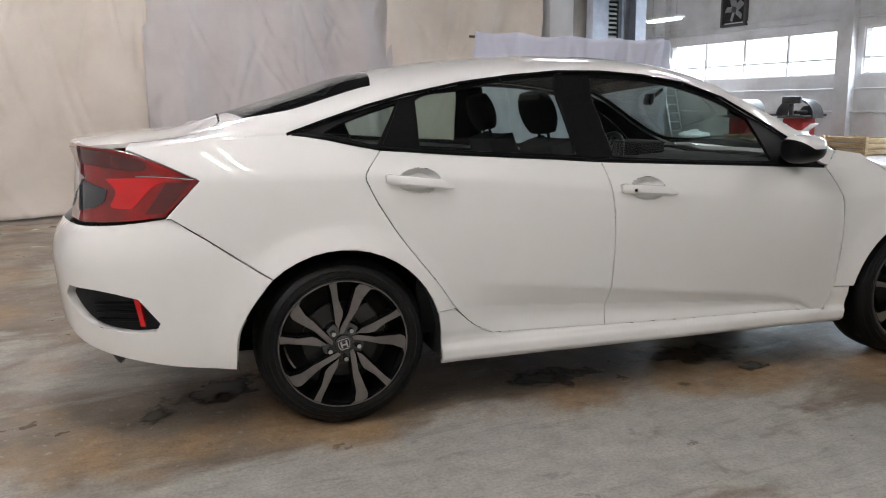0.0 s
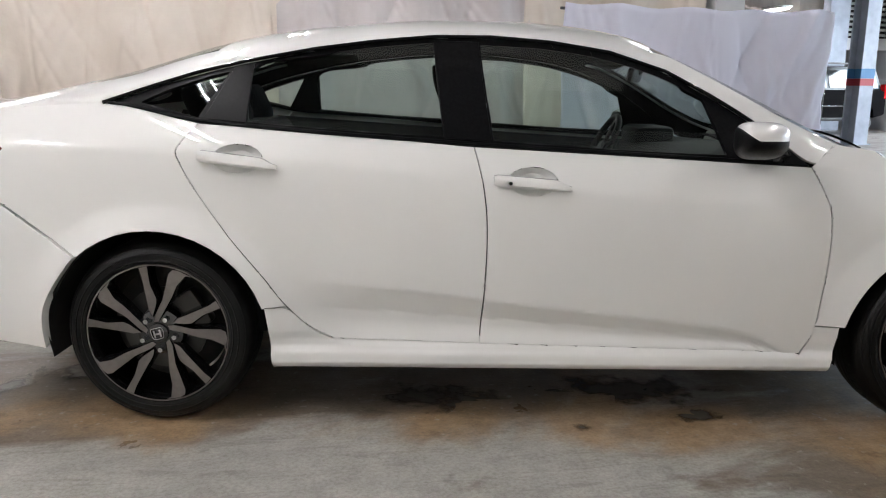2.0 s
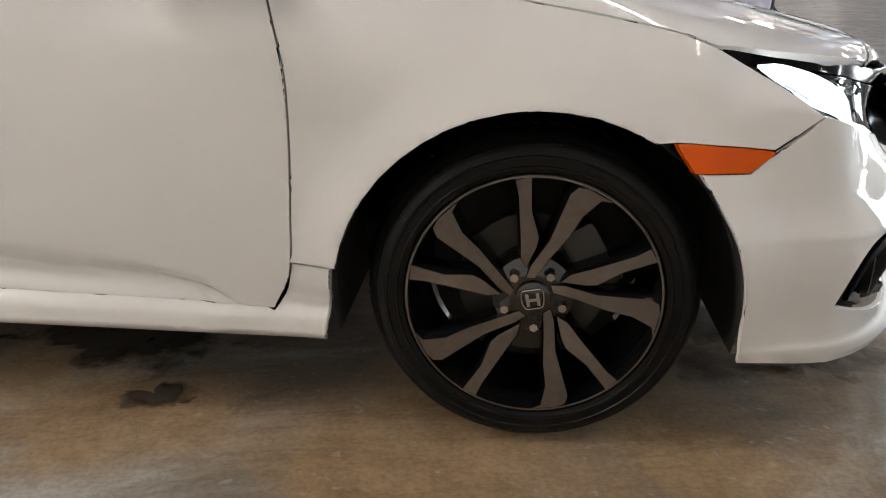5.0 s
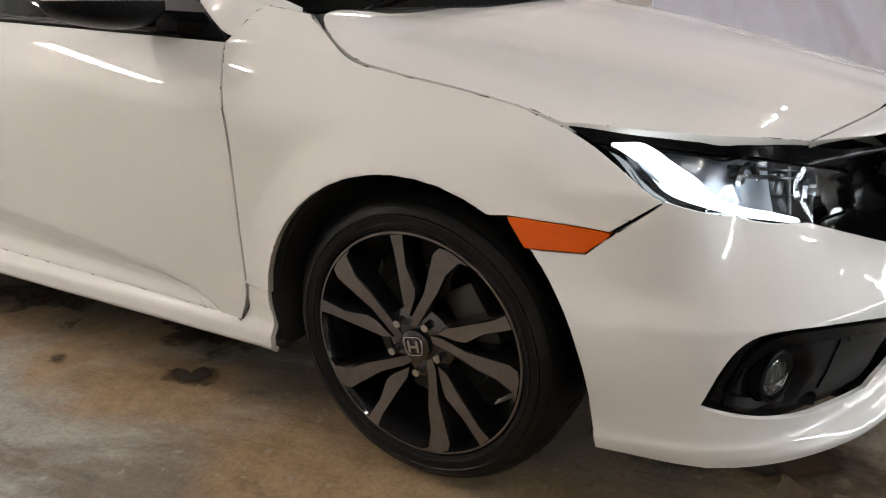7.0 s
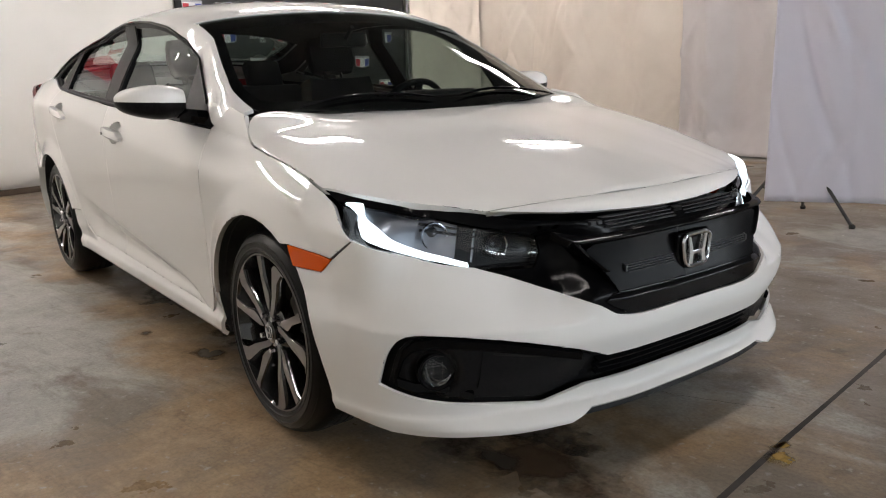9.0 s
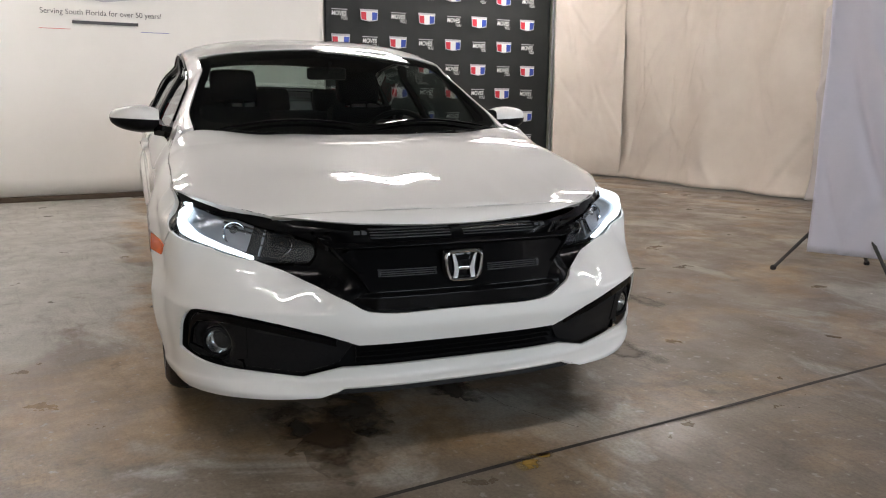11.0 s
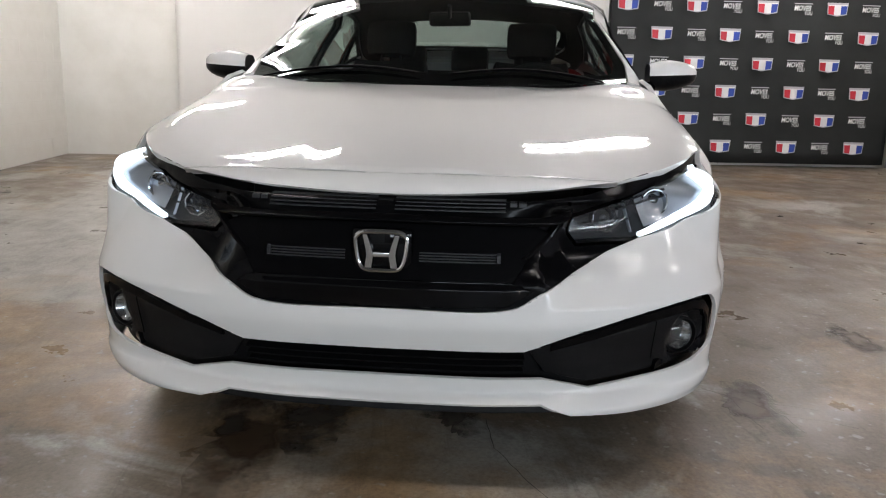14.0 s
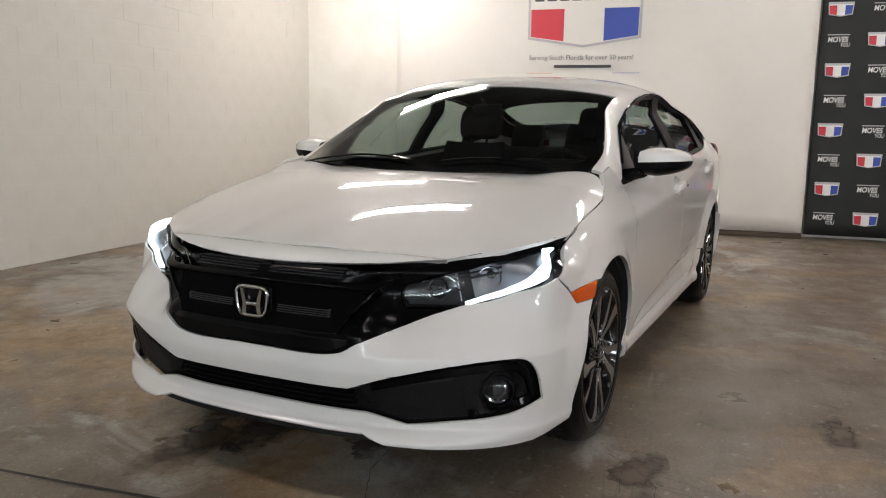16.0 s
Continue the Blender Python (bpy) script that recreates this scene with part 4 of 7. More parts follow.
NOSE_GRID = [[spline(0.02 * i, NOSE_S, [col[j] for col in NOSE_COLUMNS]) for j in range(38)] for i in range(67)]


def nose_inset(s, z):
    a, b = min(65.99, abs(s) / 0.02), min(36.99, max(0.0, (z - 0.46) / 0.01))
    i, j = int(a), int(b)
    a, b = a - i, b - j
    G = NOSE_GRID
    return (G[i][j] * (1 - b) + G[i][j + 1] * b) * (1 - a) + (G[i + 1][j] * (1 - b) + G[i + 1][j + 1] * b) * a


def nose(s, z):
    """The front bumper, grille and lamps: s along the plan outline from the middle, z up."""
    x, y, nx, ny = nose_at(s)
    k = abs(y)
    if z < 0.46:
        inset = spline(z, [0.165, 0.188, 0.208, 0.232, 0.252, 0.285, 0.36, 0.42, 0.47], [0.05, 0.010, 0.0, 0.020, 0.045, 0.040, 0.014, 0.0, 0.004])
        w = spline(k, [0, 0.45, 0.62, 0.74, 0.82, 0.87], [1, 0.97, 0.82, 0.55, 0.36, 0.30])
        inset = inset * w + 0.022 * smoothstep(0.25, 0.19, z) * smoothstep(0.55, 0.8, k)
    else:
        inset = nose_inset(s, z)
    f = flare(x, z)
    px, py = x - nx * inset, abs(y - ny * inset) + f
    meet = smoothstep(1.93, 1.82, px) * smoothstep(0.46, 0.54, z) * smoothstep(0.74, 0.69, z)
    return (px, math.copysign(py + (half_width(px, z) - py) * meet if meet else py, s), z)


tail_at, tail_y, tail_x = plan([(-2.40, 0), (-2.392, 0.3), (-2.362, 0.50), (-2.30, 0.68), (-2.20, 0.775), (-2.05, 0.83), (-1.86, 0.858), (-1.65, 0.872)])


def tail(s, z):
    x, y, nx, ny = tail_at(s)
    inset = spline(z, [0.24, 0.32, 0.45, 0.6, 0.66, 0.68, 0.74, 0.775, 0.80, 0.90, 1.0, 1.08], [0.10, 0.05, 0.018, 0.004, 0.0, 0.003, 0.022, 0.042, 0.085, 0.10, 0.11, 0.10])
    w = spline(abs(y), [0, 0.6, 0.75, 0.82, 0.87], [1, 0.95, 0.7, 0.45, 0.3])
    f = flare(x, z)
    return (x - nx * inset * w, y - ny * inset * w + math.copysign(f, s), z)


def solve(fn, axis, want, z, top=1.7):
    """The arc length at which the surface fn reaches y (axis 1) or x (axis 0) at a height."""
    lo, hi = 0.0, top
    rising = fn(1.2, z)[axis] > fn(0.2, z)[axis]
    for _ in range(30):
        mid = (lo + hi) / 2
        if (fn(mid, z)[axis] < want) == rising:
            lo = mid
        else:
            hi = mid
    return (lo + hi) / 2


def NY(y, z):
    return solve(nose, 1, y, z, 1.05)


def NX(x, z):
    return solve(nose, 0, x, z)


def TX(x, z):
    return solve(tail, 0, x, z)


def arc(wx, a0, a1, n=14, r=ARCH, z0=0.305):
    return [(wx + r * math.cos(radians(a0 + (a1 - a0) * k / n)), z0 + r * math.sin(radians(a0 + (a1 - a0) * k / n))) for k in range(n + 1)]


def both(pts):
    """The right half's points mirrored into a whole outline, from the middle of one edge to the other."""
    return pts + [(-p[0], *p[1:]) for p in reversed(pts) if abs(p[0]) > 1e-6]


def corners(pts):
    return [(*p[:2], 1) for p in pts]


HANDLES = ((-1.053, 0.912, -0.030), (-0.09, 0.846, -0.020))


def dish_rim(x, z, r):
    return [(x + 0.082 * r * math.cos(a), z + 0.008 + 0.046 * r * math.sin(a)) for a in [k * math.tau / 40 for k in range(40)]]


car = thing("car", "pearl white four-door saloon with black grille and black alloy wheels", "car")

# the seams between panels, in x and z
DOOR_FRONT = [(0.846, 0.269, 1), (0.881, 0.343), (0.895, 0.478), (0.903, 0.651), (0.897, 0.756), (0.874, 0.836), (0.848, 0.906, 1)]
DOOR_MID = [(-0.255, 0.289, 1), (-0.242, 0.468), (-0.236, 0.611), (-0.238, 0.729), (-0.252, 0.843), (-0.282, 0.964, 1)]
DOOR_REAR = [(-0.753, 0.304, 1), (-0.832, 0.346), (-0.909, 0.422), (-0.983, 0.526), (-1.093, 0.666), (-1.173, 0.781), (-1.239, 0.899), (-1.253, 0.943), (-1.188, 1.032, 1)]
DOOR_FRONT, DOOR_MID, DOOR_REAR = seam(DOOR_FRONT), seam(DOOR_MID), seam(DOOR_REAR)
# top of the windows, rear to front
EAVE = [(-1.518, 1.090), (-1.365, 1.142), (-1.214, 1.190), (-1.061, 1.229), (-0.826, 1.275), (-0.627, 1.301), (-0.416, 1.319), (-0.225, 1.319), (-0.024, 1.304), (0.176, 1.273), (0.371, 1.212), (0.52, 1.136), (0.593, 1.091), (0.75, 0.987), (0.845, 0.912)]


for sign in (-1, 1):
    S = side_of(sign)
    # doors
    front_door = flank("front_door", outline(DOOR_FRONT + [(0.525, 0.923)] + list(reversed(DOOR_MID))), sign, car, "white painted front door", [dish_rim(*HANDLES[1][:2], 0.97)])
    rear_door = flank("rear_door", outline(DOOR_MID + [(-0.7, 0.998)] + list(reversed(DOOR_REAR))), sign, car, "white painted rear door", [dish_rim(*HANDLES[0][:2], 0.97)])
    # rear quarter
    quarter = corners([(-1.188, 1.032)]) + list(reversed(DOOR_REAR[16:-1])) + corners([(-0.991, 0.418)]) \
        + corners(arc(-AXLE, 18, 131)) + [(-1.673, 0.638), (-1.795, 0.727), (-1.925, 0.815, 1), (-1.945, 0.819, 1), (-1.826, 0.945, 1), (-1.95, 1.005), (-2.06, 1.051, 1), (-1.8, 1.0765), (-1.518, 1.0975, 1), (-1.398, 1.076)]
    flank("rear_quarter_panel", outline(quarter, 5), sign, car, step=(0.02, 0.0125), gap=0.0008)
    # front wing
    wing = corners([(0.882, 0.371), (0.966, 0.371)]) + corners(arc(AXLE, 170, 60)) + corners([(1.575, 0.634), (1.747, 0.618)]) + [(1.829, 0.675, 1), (1.765, 0.716), (1.70, 0.752, 1), (1.645, 0.782, 1), (1.58, 0.806), (1.45, 0.833), (1.3, 0.858), (1.19, 0.880), (1.13, 0.918), (1.068, 0.962, 1), (0.935, 0.982, 1)] \
        + [q for q in reversed(DOOR_FRONT) if q[1] > 0.374]
    flank("front_wing", outline(wing, 5), sign, car, step=(0.02, 0.0125))
    # sill and its ends by the wheels
    sill = corners([(-0.967, 0.197), (0.948, 0.203), (0.962, 0.30), (0.966, 0.3695), (0.886, 0.3695)]) + [(0.872, 0.31), (0.846, 0.268, 1), (0.80, 0.286, 1), (0.3, 0.300), (-0.255, 0.309), (-0.70, 0.321, 1), (-0.752, 0.307), (-0.832, 0.347), (-0.912, 0.4195, 1), (-0.985, 0.4165, 1), (-0.973, 0.32)]
    panel("sill_cover", [outline(sill, 6)], lambda x, z, g=sign: (x, g * (0.836 + 0.015 * smoothstep(0.285, 0.250, z) - 0.03 * smoothstep(0.222, 0.19, z) + 0.008 * smoothstep(0.30, 0.34, z) - 0.022 * smoothstep(0.276 - 0.0135 * x, 0.300 - 0.0135 * x, z) * smoothstep(0.84, 0.78, x) * smoothstep(-0.76, -0.69, x) + 0.95 * flare(x, z)), z), PAINT, car, "", step=(0.05, 0.012), depth=0.012)
    # black window surround, with the panes let into it
    rear_pane = [(-1.02, 1.214), (-0.826, 1.256), (-0.627, 1.284), (-0.425, 1.302, 1), (-0.385, 0.998, 1), (-0.7, 1.015), (-1.03, 1.040, 1)]
    front_pane = [(-0.262, 1.296, 1), (-0.024, 1.281), (0.176, 1.248), (0.371, 1.187), (0.50, 1.125, 1), (0.565, 0.945, 1), (0.2, 0.960), (-0.215, 0.986, 1)]
    quarter_pane = [(-1.39, 1.098, 1), (-1.30, 1.138), (-1.20, 1.172), (-1.105, 1.200, 1), (-1.195, 1.052, 1), (-1.30, 1.078)]
    frame_out = corners([(-1.518, 1.089)]) + EAVE[1:-1] + corners([(0.845, 0.910)]) + [(0.525, 0.924), (0.1, 0.946), (-0.29, 0.969), (-0.7, 1.001), (-1.188, 1.036), (-1.398, 1.076)]
    surround = panel("window_surround", [outline(frame_out, 6), outline(rear_pane), outline(front_pane), outline(quarter_pane)], S, TRIM, car, "satin black window surround", gap=0.001, edge=0.002, depth=0.012, out=-0.004)
    for nm, pn in (("rear_door_pane", rear_pane), ("front_door_pane", front_pane), ("quarter_pane", quarter_pane)):
        pane = panel(nm, [outline([(p[0], p[1]) if len(p) < 3 else p for p in pn])], S, WINDOW, car, "tinted side window", gap=-0.004, edge=0.001, depth=0.002, out=-0.014)
        pane.visible_shadow = False
    bm = bmesh.new()
    strip = [Vector(S(x, z)) + Vector((0, sign * 0.004, 0.004)) for x, z in EAVE[:-1]]
    tube(bm, strip, 0.006, 8)
    part("window_eave_strip", bm, PIANO, car)
    bm = bmesh.new()
    strip = [Vector(S(x, belt_z(x) + 0.004)) + Vector((0, sign * 0.003, 0)) for x in [-1.5 + 0.06 * k for k in range(38)]]
    tube(bm, strip, 0.007, 8)
    part("window_belt_strip", bm, TRIM, car)
    # the pillar between the doors and the post behind the rear pane
    panel("door_pillar", [outline(corners([(-0.425, 1.312), (-0.268, 1.308), (-0.222, 0.978), (-0.382, 0.990)]))], S, TRIM, car, "satin black pillar cover", out=0.0, depth=0.006)
    panel("rear_door_post", [outline(corners([(-1.085, 1.222), (-1.022, 1.234), (-1.032, 1.032), (-1.180, 1.042)]))], S, TRIM, car, "", out=0.0, depth=0.006)
    # dark shell behind the seams and round the wheels
    shell = corners([(-1.85, 0.45)] + arc(-AXLE, 160, 20) + [(-0.9, 0.22), (0.9, 0.22)] + arc(AXLE, 160, 20) + [(1.75, 0.45), (1.6, 0.77), (0.85, 0.88), (-0.29, 0.945), (-1.188, 1.0), (-1.75, 1.03), (-1.85, 0.9)])
    panel("inner_shell", [outline(shell, 2)], side_of(sign, 0.042), VOID, car, "", depth=0.0, edge=0.0, gap=0)
    for wx in (-AXLE, AXLE):
        bm = bmesh.new()
        pts = arc(wx, 192, -12, 24, ARCH + 0.006)
        inner = sign * 0.50
        rows = [[bm.verts.new((x, sign * (half_width(x, min(z, 0.69)) - 0.012 if k == 0 else 0.5), z)) for k in (0, 1)] for x, z in pts]
        for a, b in zip(rows, rows[1:]):
            bm.faces.new((a[0], a[1], b[1], b[0]))
        bm.faces.new([r[1] for r in rows])
        part("wheel_arch_liner", bm, VOID, car)
    # lamps and handles
    panel("side_marker_lamp", [outline(corners([(1.578, 0.632), (1.747, 0.615), (1.708, 0.583), (1.612, 0.586)]))], S, AMBER, car, "amber side marker lamp", out=0.002, gap=-0.003)
    for hx, hz, tilt in HANDLES:
        bowl = dish_rim(hx, hz, 1.0)
        bm = bmesh.new()
        # a shallow dish behind the grip
        rings = []
        for r, d in ((1.05, -0.004), (0.985, -0.003), (0.88, -0.011), (0.60, -0.022), (0.0, -0.026)):
            rings.append([Vector((hx + (p[0] - hx) * r, sign * (half_width(p[0], p[1]) + d), hz + (p[1] - hz) * r)) for p in bowl])
        vr = [[bm.verts.new(p) for p in ring] for ring in rings[:-1]]
        for A, B in zip(vr, vr[1:]):
            for k in range(40):
                bm.faces.new((A[k], A[(k + 1) % 40], B[(k + 1) % 40], B[k]))
        bm.faces.new(vr[-1])
        bmesh.ops.recalc_face_normals(bm, faces=bm.faces)
        door = front_door if hx > -0.5 else rear_door
        part("handle_dish", bm, PAINT, door)
        bm = bmesh.new()
        n = 21
        rows = []
        for k in range(n):
            t = k / (n - 1)
            x = hx - 0.128 + 0.256 * t
            z = hz + tilt * 0.5 * (2 * t - 1) * -1 * -1 + 0.004
            hgt = 0.0185 * (1 - 0.62 * smoothstep(0.80, 1.0, t)) * (0.72 + 0.28 * smoothstep(0.0, 0.06, t))
            z -= 0.007 * smoothstep(0.75, 1.0, t)
            o = 0.008 + 0.024 * math.sin(math.pi * (0.06 + 0.88 * t)) ** 0.5
            yy = half_width(x, z)
            rows.append([bm.verts.new((x, sign * (yy + dy), z + dz)) for dy, dz in ((-0.004, -hgt), (o * 0.75, -hgt), (o, -hgt * 0.55), (o, hgt * 0.5), (o * 0.8, hgt), (-0.004, hgt))])
        for A, B in zip(rows, rows[1:]):
            for k in range(5):
                bm.faces.new((A[k], A[k + 1], B[k + 1], B[k]))
        bm.faces.new(rows[0][::-1])
        bm.faces.new(rows[-1])
        bmesh.ops.recalc_face_normals(bm, faces=bm.faces)
        part("door_handle", bm, PAINT, door, "white door handle")
        if hx > -0.5:
            bm = bmesh.new()
            bmesh.ops.create_cone(bm, cap_ends=True, segments=16, radius1=0.006, radius2=0.006, depth=0.004, matrix=Matrix.Translation((hx - 0.075, sign * (half_width(hx, hz) + 0.031), hz + 0.006)) @ Matrix.Rotation(math.pi / 2, 4, "X"))
            part("key_lock", bm, PIANO, door)
    # mirror
    bm = bmesh.new()
    rows = []
    for k in range(19):
        t = 1 - (1 - k / 18) ** 1.6
        y = 0.815 + 0.205 * t
        fat = min(math.sin(math.pi * min(0.5, 0.16 + 0.7 * t)) ** 0.45, max(1e-5, 1 - t ** 3.2) ** 0.42)
        xm, zm = 0.632 - 0.035 * t - 0.02 * t ** 3, 0.993 + 0.010 * t
        ring = []
        for j in range(32):
            a = j * math.tau / 32
            rx, rz = 0.105 * fat, (0.066 - 0.010 * t) * fat
            cx, cz = math.cos(a), math.sin(a)
            e = 0.60 if cz > 0 else 0.72
            ring.append(bm.verts.new((xm + rx * math.copysign(abs(cx) ** e, cx) * (1.0 if cx > 0 else 0.72), sign * y, zm + rz * math.copysign(abs(cz) ** e, cz))))
        rows.append(ring)
    for A, B in zip(rows, rows[1:]):
        for j in range(32):
            f = bm.faces.new((A[j], A[(j + 1) % 32], B[(j + 1) % 32], B[j]))
            f.material_index = 0 if j < 13 else 1
    bm.faces.new(rows[0]).material_index = 1
    bm.faces.new(rows[-1]).material_index = 1
    bmesh.ops.recalc_face_normals(bm, faces=bm.faces)
    mirror = part("wing_mirror", bm, [PAINT, TRIM, TRIM], car, "white and black door mirror")
    bm = bmesh.new()
    rows = []
    for k in range(6):
        t = k / 5
        y, x = 0.765 + 0.075 * t, 0.70 - 0.06 * t
        w, h, z = 0.085 - 0.03 * t, 0.024, 0.940 + 0.012 * t
        rows.append([bm.verts.new((x + dx * w, sign * y, z + dz * h)) for dx, dz in ((-1, -0.6), (1, -1), (1.1, 0), (0.8, 1), (-1, 1), (-1.1, 0))])
    for A, B in zip(rows, rows[1:]):
        for j in range(6):
            bm.faces.new((A[j], A[(j + 1) % 6], B[(j + 1) % 6], B[j]))
    bm.faces.new(rows[0])
    bm.faces.new(rows[-1])
    bmesh.ops.recalc_face_normals(bm, faces=bm.faces)
    part("mirror_arm", bm, PIANO, mirror)

# roof, screens, boot
def across(pts):
    """both() for outlines whose second number is the one to mirror."""
    return pts + [(p[0], -p[1], *p[2:]) for p in reversed(pts) if abs(p[1]) > 1e-6]


windscreen = across([(0.385, 0.0), (0.375, 0.4), (0.335, 0.80), (0.31, 0.915, 1), (0.62, 0.905), (0.88, 0.885), (1.02, 0.86, 1), (1.11, 0.6), (1.155, 0.3), (1.17, 0.0)])
rear_screen = across([(-1.13, 0.0), (-1.13, 0.5), (-1.17, 0.84, 1), (-1.45, 0.82), (-1.66, 0.76, 1), (-1.70, 0.5), (-1.72, 0.0)])
boot_line = across([(-1.74, 0.0), (-1.74, 0.5), (-1.76, 0.80), (-1.86, 0.90), (-2.06, 0.90, 1), (-2.23, 0.86, 1), (-2.30, 0.4), (-2.31, 0.0)])
whole = across([(0.39, 0.0), (0.38, 0.4), (0.34, 0.82), (0.315, 0.925, 1), (0.62, 0.915), (0.88, 0.893), (0.99, 0.880, 1), (0.985, 0.985, 1), (0.80, 0.999), (0.62, 0.999), (0.0, 0.999), (-1.0, 0.999), (-1.8, 0.999), (-2.06, 0.999, 1), (-2.05, 0.905, 1), (-1.86, 0.905), (-1.76, 0.81), (-1.735, 0.5), (-1.735, 0.0)])
panel("roof", [outline(whole, 6), outline(rear_screen)], upper, PAINT, car, "white painted roof and pillars", step=(0.05, 0.04), gap=-0.004, edge=0.001, depth=0.012)


front_glass = panel("windscreen", [outline(windscreen)], upper, SHIELD, car, "dark-edged laminated windscreen", gap=0.0, edge=0.001, depth=0.003, out=-0.003, step=(0.03, 0.03))
front_glass.visible_shadow = False
hole = across([(0.50, 0.0), (0.49, 0.4), (0.45, 0.80), (0.44, 0.84), (0.62, 0.855), (0.86, 0.835), (0.95, 0.80), (1.03, 0.6), (1.075, 0.3), (1.09, 0.0)])
panel("windscreen_border", [outline(windscreen), outline(hole)], upper, PIANO, front_glass, "black printed border", out=-0.007, gap=0, edge=0.0005, depth=0.002, step=(0.06, 0.08))
back_glass = panel("rear_screen", [outline(rear_screen)], upper, WINDOW, car, "dark tinted rear screen", out=-0.004, edge=0.001, depth=0.003, step=(0.06, 0.08))
back_glass.visible_shadow = False
clear = across([(-1.17, 0.0), (-1.175, 0.5), (-1.21, 0.74), (-1.24, 0.775), (-1.45, 0.745), (-1.60, 0.70), (-1.635, 0.66), (-1.66, 0.4), (-1.67, 0.0)])
panel("rear_screen_border", [outline(rear_screen), outline(clear)], upper, PIANO, back_glass, "black printed border", out=-0.008, gap=0, edge=0.0005, depth=0.002, step=(0.06, 0.08))
panel("boot_lid", [outline(boot_line)], upper, PAINT, car, "", step=(0.06, 0.05), gap=0.007)
panel("boot_lip", [outline(corners([(-0.60, 1.075), (0.60, 1.075), (0.60, 0.83), (-0.60, 0.83)]), 6)], tail, PAINT, car, "")
# bonnet
bonnet_edge = [(1.115, 0.0), (1.095, 0.35), (1.055, 0.66, 1), (1.072, 0.725), (1.12, 0.772), (1.19, RIM_Y[0]), (1.3, RIM_Y[1]), (1.45, RIM_Y[2]), (1.58, RIM_Y[3]), (1.646, RIM_Y[4], 1), (1.776, 0.747), (1.863, 0.690), (1.939, 0.620), (1.997, 0.546, 1), (2.035, 0.45), (2.085, 0.25), (2.105, 0.0)]
panel("bonnet", [outline(across(bonnet_edge))], bonnet, PAINT, car, "white bonnet with two soft ridges", step=(0.03, 0.025), gap=0.0018, edge=0.0012, depth=0.02)
cowl = across([(1.0, 0.0), (0.98, 0.4), (0.93, 0.74, 1), (1.06, 0.70, 1), (1.06, 0.655), (1.115, 0.35), (1.14, 0.0)])
panel("cowl_cover", [outline(cowl)], lambda x, y: (x, y, bonnet(x, y)[2] - 0.03), PLASTIC, car, "black plastic cowl", depth=0.01)
for y0, y1, x0, x1 in ((-0.62, -0.05, 1.085, 1.115), (0.60, 0.06, 1.08, 1.12)):
    bm = bmesh.new()
    pts = []
    for k in range(9):
        t = k / 8
        y = y0 + (y1 - y0) * t
        x = x0 + (x1 - x0) * t - 0.03 * math.sin(math.pi * t)
        q = y / half_width(x, rail_z(x))
        pts.append(Vector(upper(x, q)) + Vector((0.006, 0, 0.008)))
    tube(bm, pts, [0.003] + [0.005] * 7 + [0.003], 6)
    part("wiper", bm, PIANO, car)

# nose: bumper skin with one opening for the lower grille and the lamp surrounds
ny = nose_y
low_hole = both([(0.0, 0.357), (NY(0.33, 0.357), 0.357, 1), (NY(0.45, 0.401), 0.401), (NY(0.62, 0.443), 0.443), (NY(0.765, 0.461), 0.461), (NY(0.800, 0.450), 0.450), (NY(0.818, 0.420), 0.420), (NY(0.828, 0.322), 0.322, 1), (NY(0.78, 0.297), 0.297), (NY(0.70, 0.280), 0.280), (NY(0.60, 0.268), 0.268), (NY(0.49, 0.255), 0.255, 1), (NY(0.375, 0.284), 0.284, 1), (0.0, 0.286)])
skin = both([(0.0, 0.461), (NY(0.30, 0.466), 0.466), (NY(0.362, 0.499), 0.499), (NY(0.48, 0.553), 0.553), (NY(0.60, 0.602), 0.602, 1), (NY(0.70, 0.624), 0.624), (NY(0.775, 0.650), 0.650), (NX(1.831, 0.678), 0.678, 1), (NX(1.747, 0.614), 0.614, 1), (NX(1.710, 0.580), 0.580, 1), (NX(1.617, 0.583), 0.583, 1), (NX(1.634, 0.560), 0.560), (NX(1.660, 0.52), 0.52), (NX(1.690, 0.47), 0.47), (NX(1.712, 0.41), 0.41), (NX(1.725, 0.35), 0.35), (NX(1.737, 0.208), 0.208, 1), (NX(1.88, 0.195), 0.195), (NY(0.78, 0.188), 0.188), (NY(0.60, 0.192), 0.192), (NY(0.445, 0.200), 0.200, 1), (NY(0.375, 0.228), 0.228, 1), (0.0, 0.228)])
panel("front_bumper", [outline(skin, 6), outline(low_hole, 6)], nose, PAINT, car, "white painted front bumper", step=(0.03, 0.012), depth=0.008)
def nose_lip(y, t):
    """The white strip from the bonnet's front edge (t 0) rolling down to the grille (t 1)."""
    x, z = float(np.polyval(LIP_X, y)), float(np.polyval(LIP_Z, y))
    k, t = max(0.0, 1 - (abs(y) / 0.56) ** 2.4), max(-0.05, t)
    return (x + (0.064 * t - 0.012 * t ** 3) * k + 0.004 * t, y, z - (0.020 * t + 0.022 * max(0.0, t) ** 2.2) * k)


panel("nose_strip", [outline(both([(0.0, 0.0, 1), (0.45, 0.0), (0.546, 0.0, 1), (0.53, 0.5), (0.47, 0.86), (0.38, 1.0), (0.25, 1.0), (0.0, 1.0, 1)]), 8)], nose_lip, PAINT, car, "white strip above the grille", step=(0.03, 0.1), gap=0.0012, edge=0.001, depth=0.012)
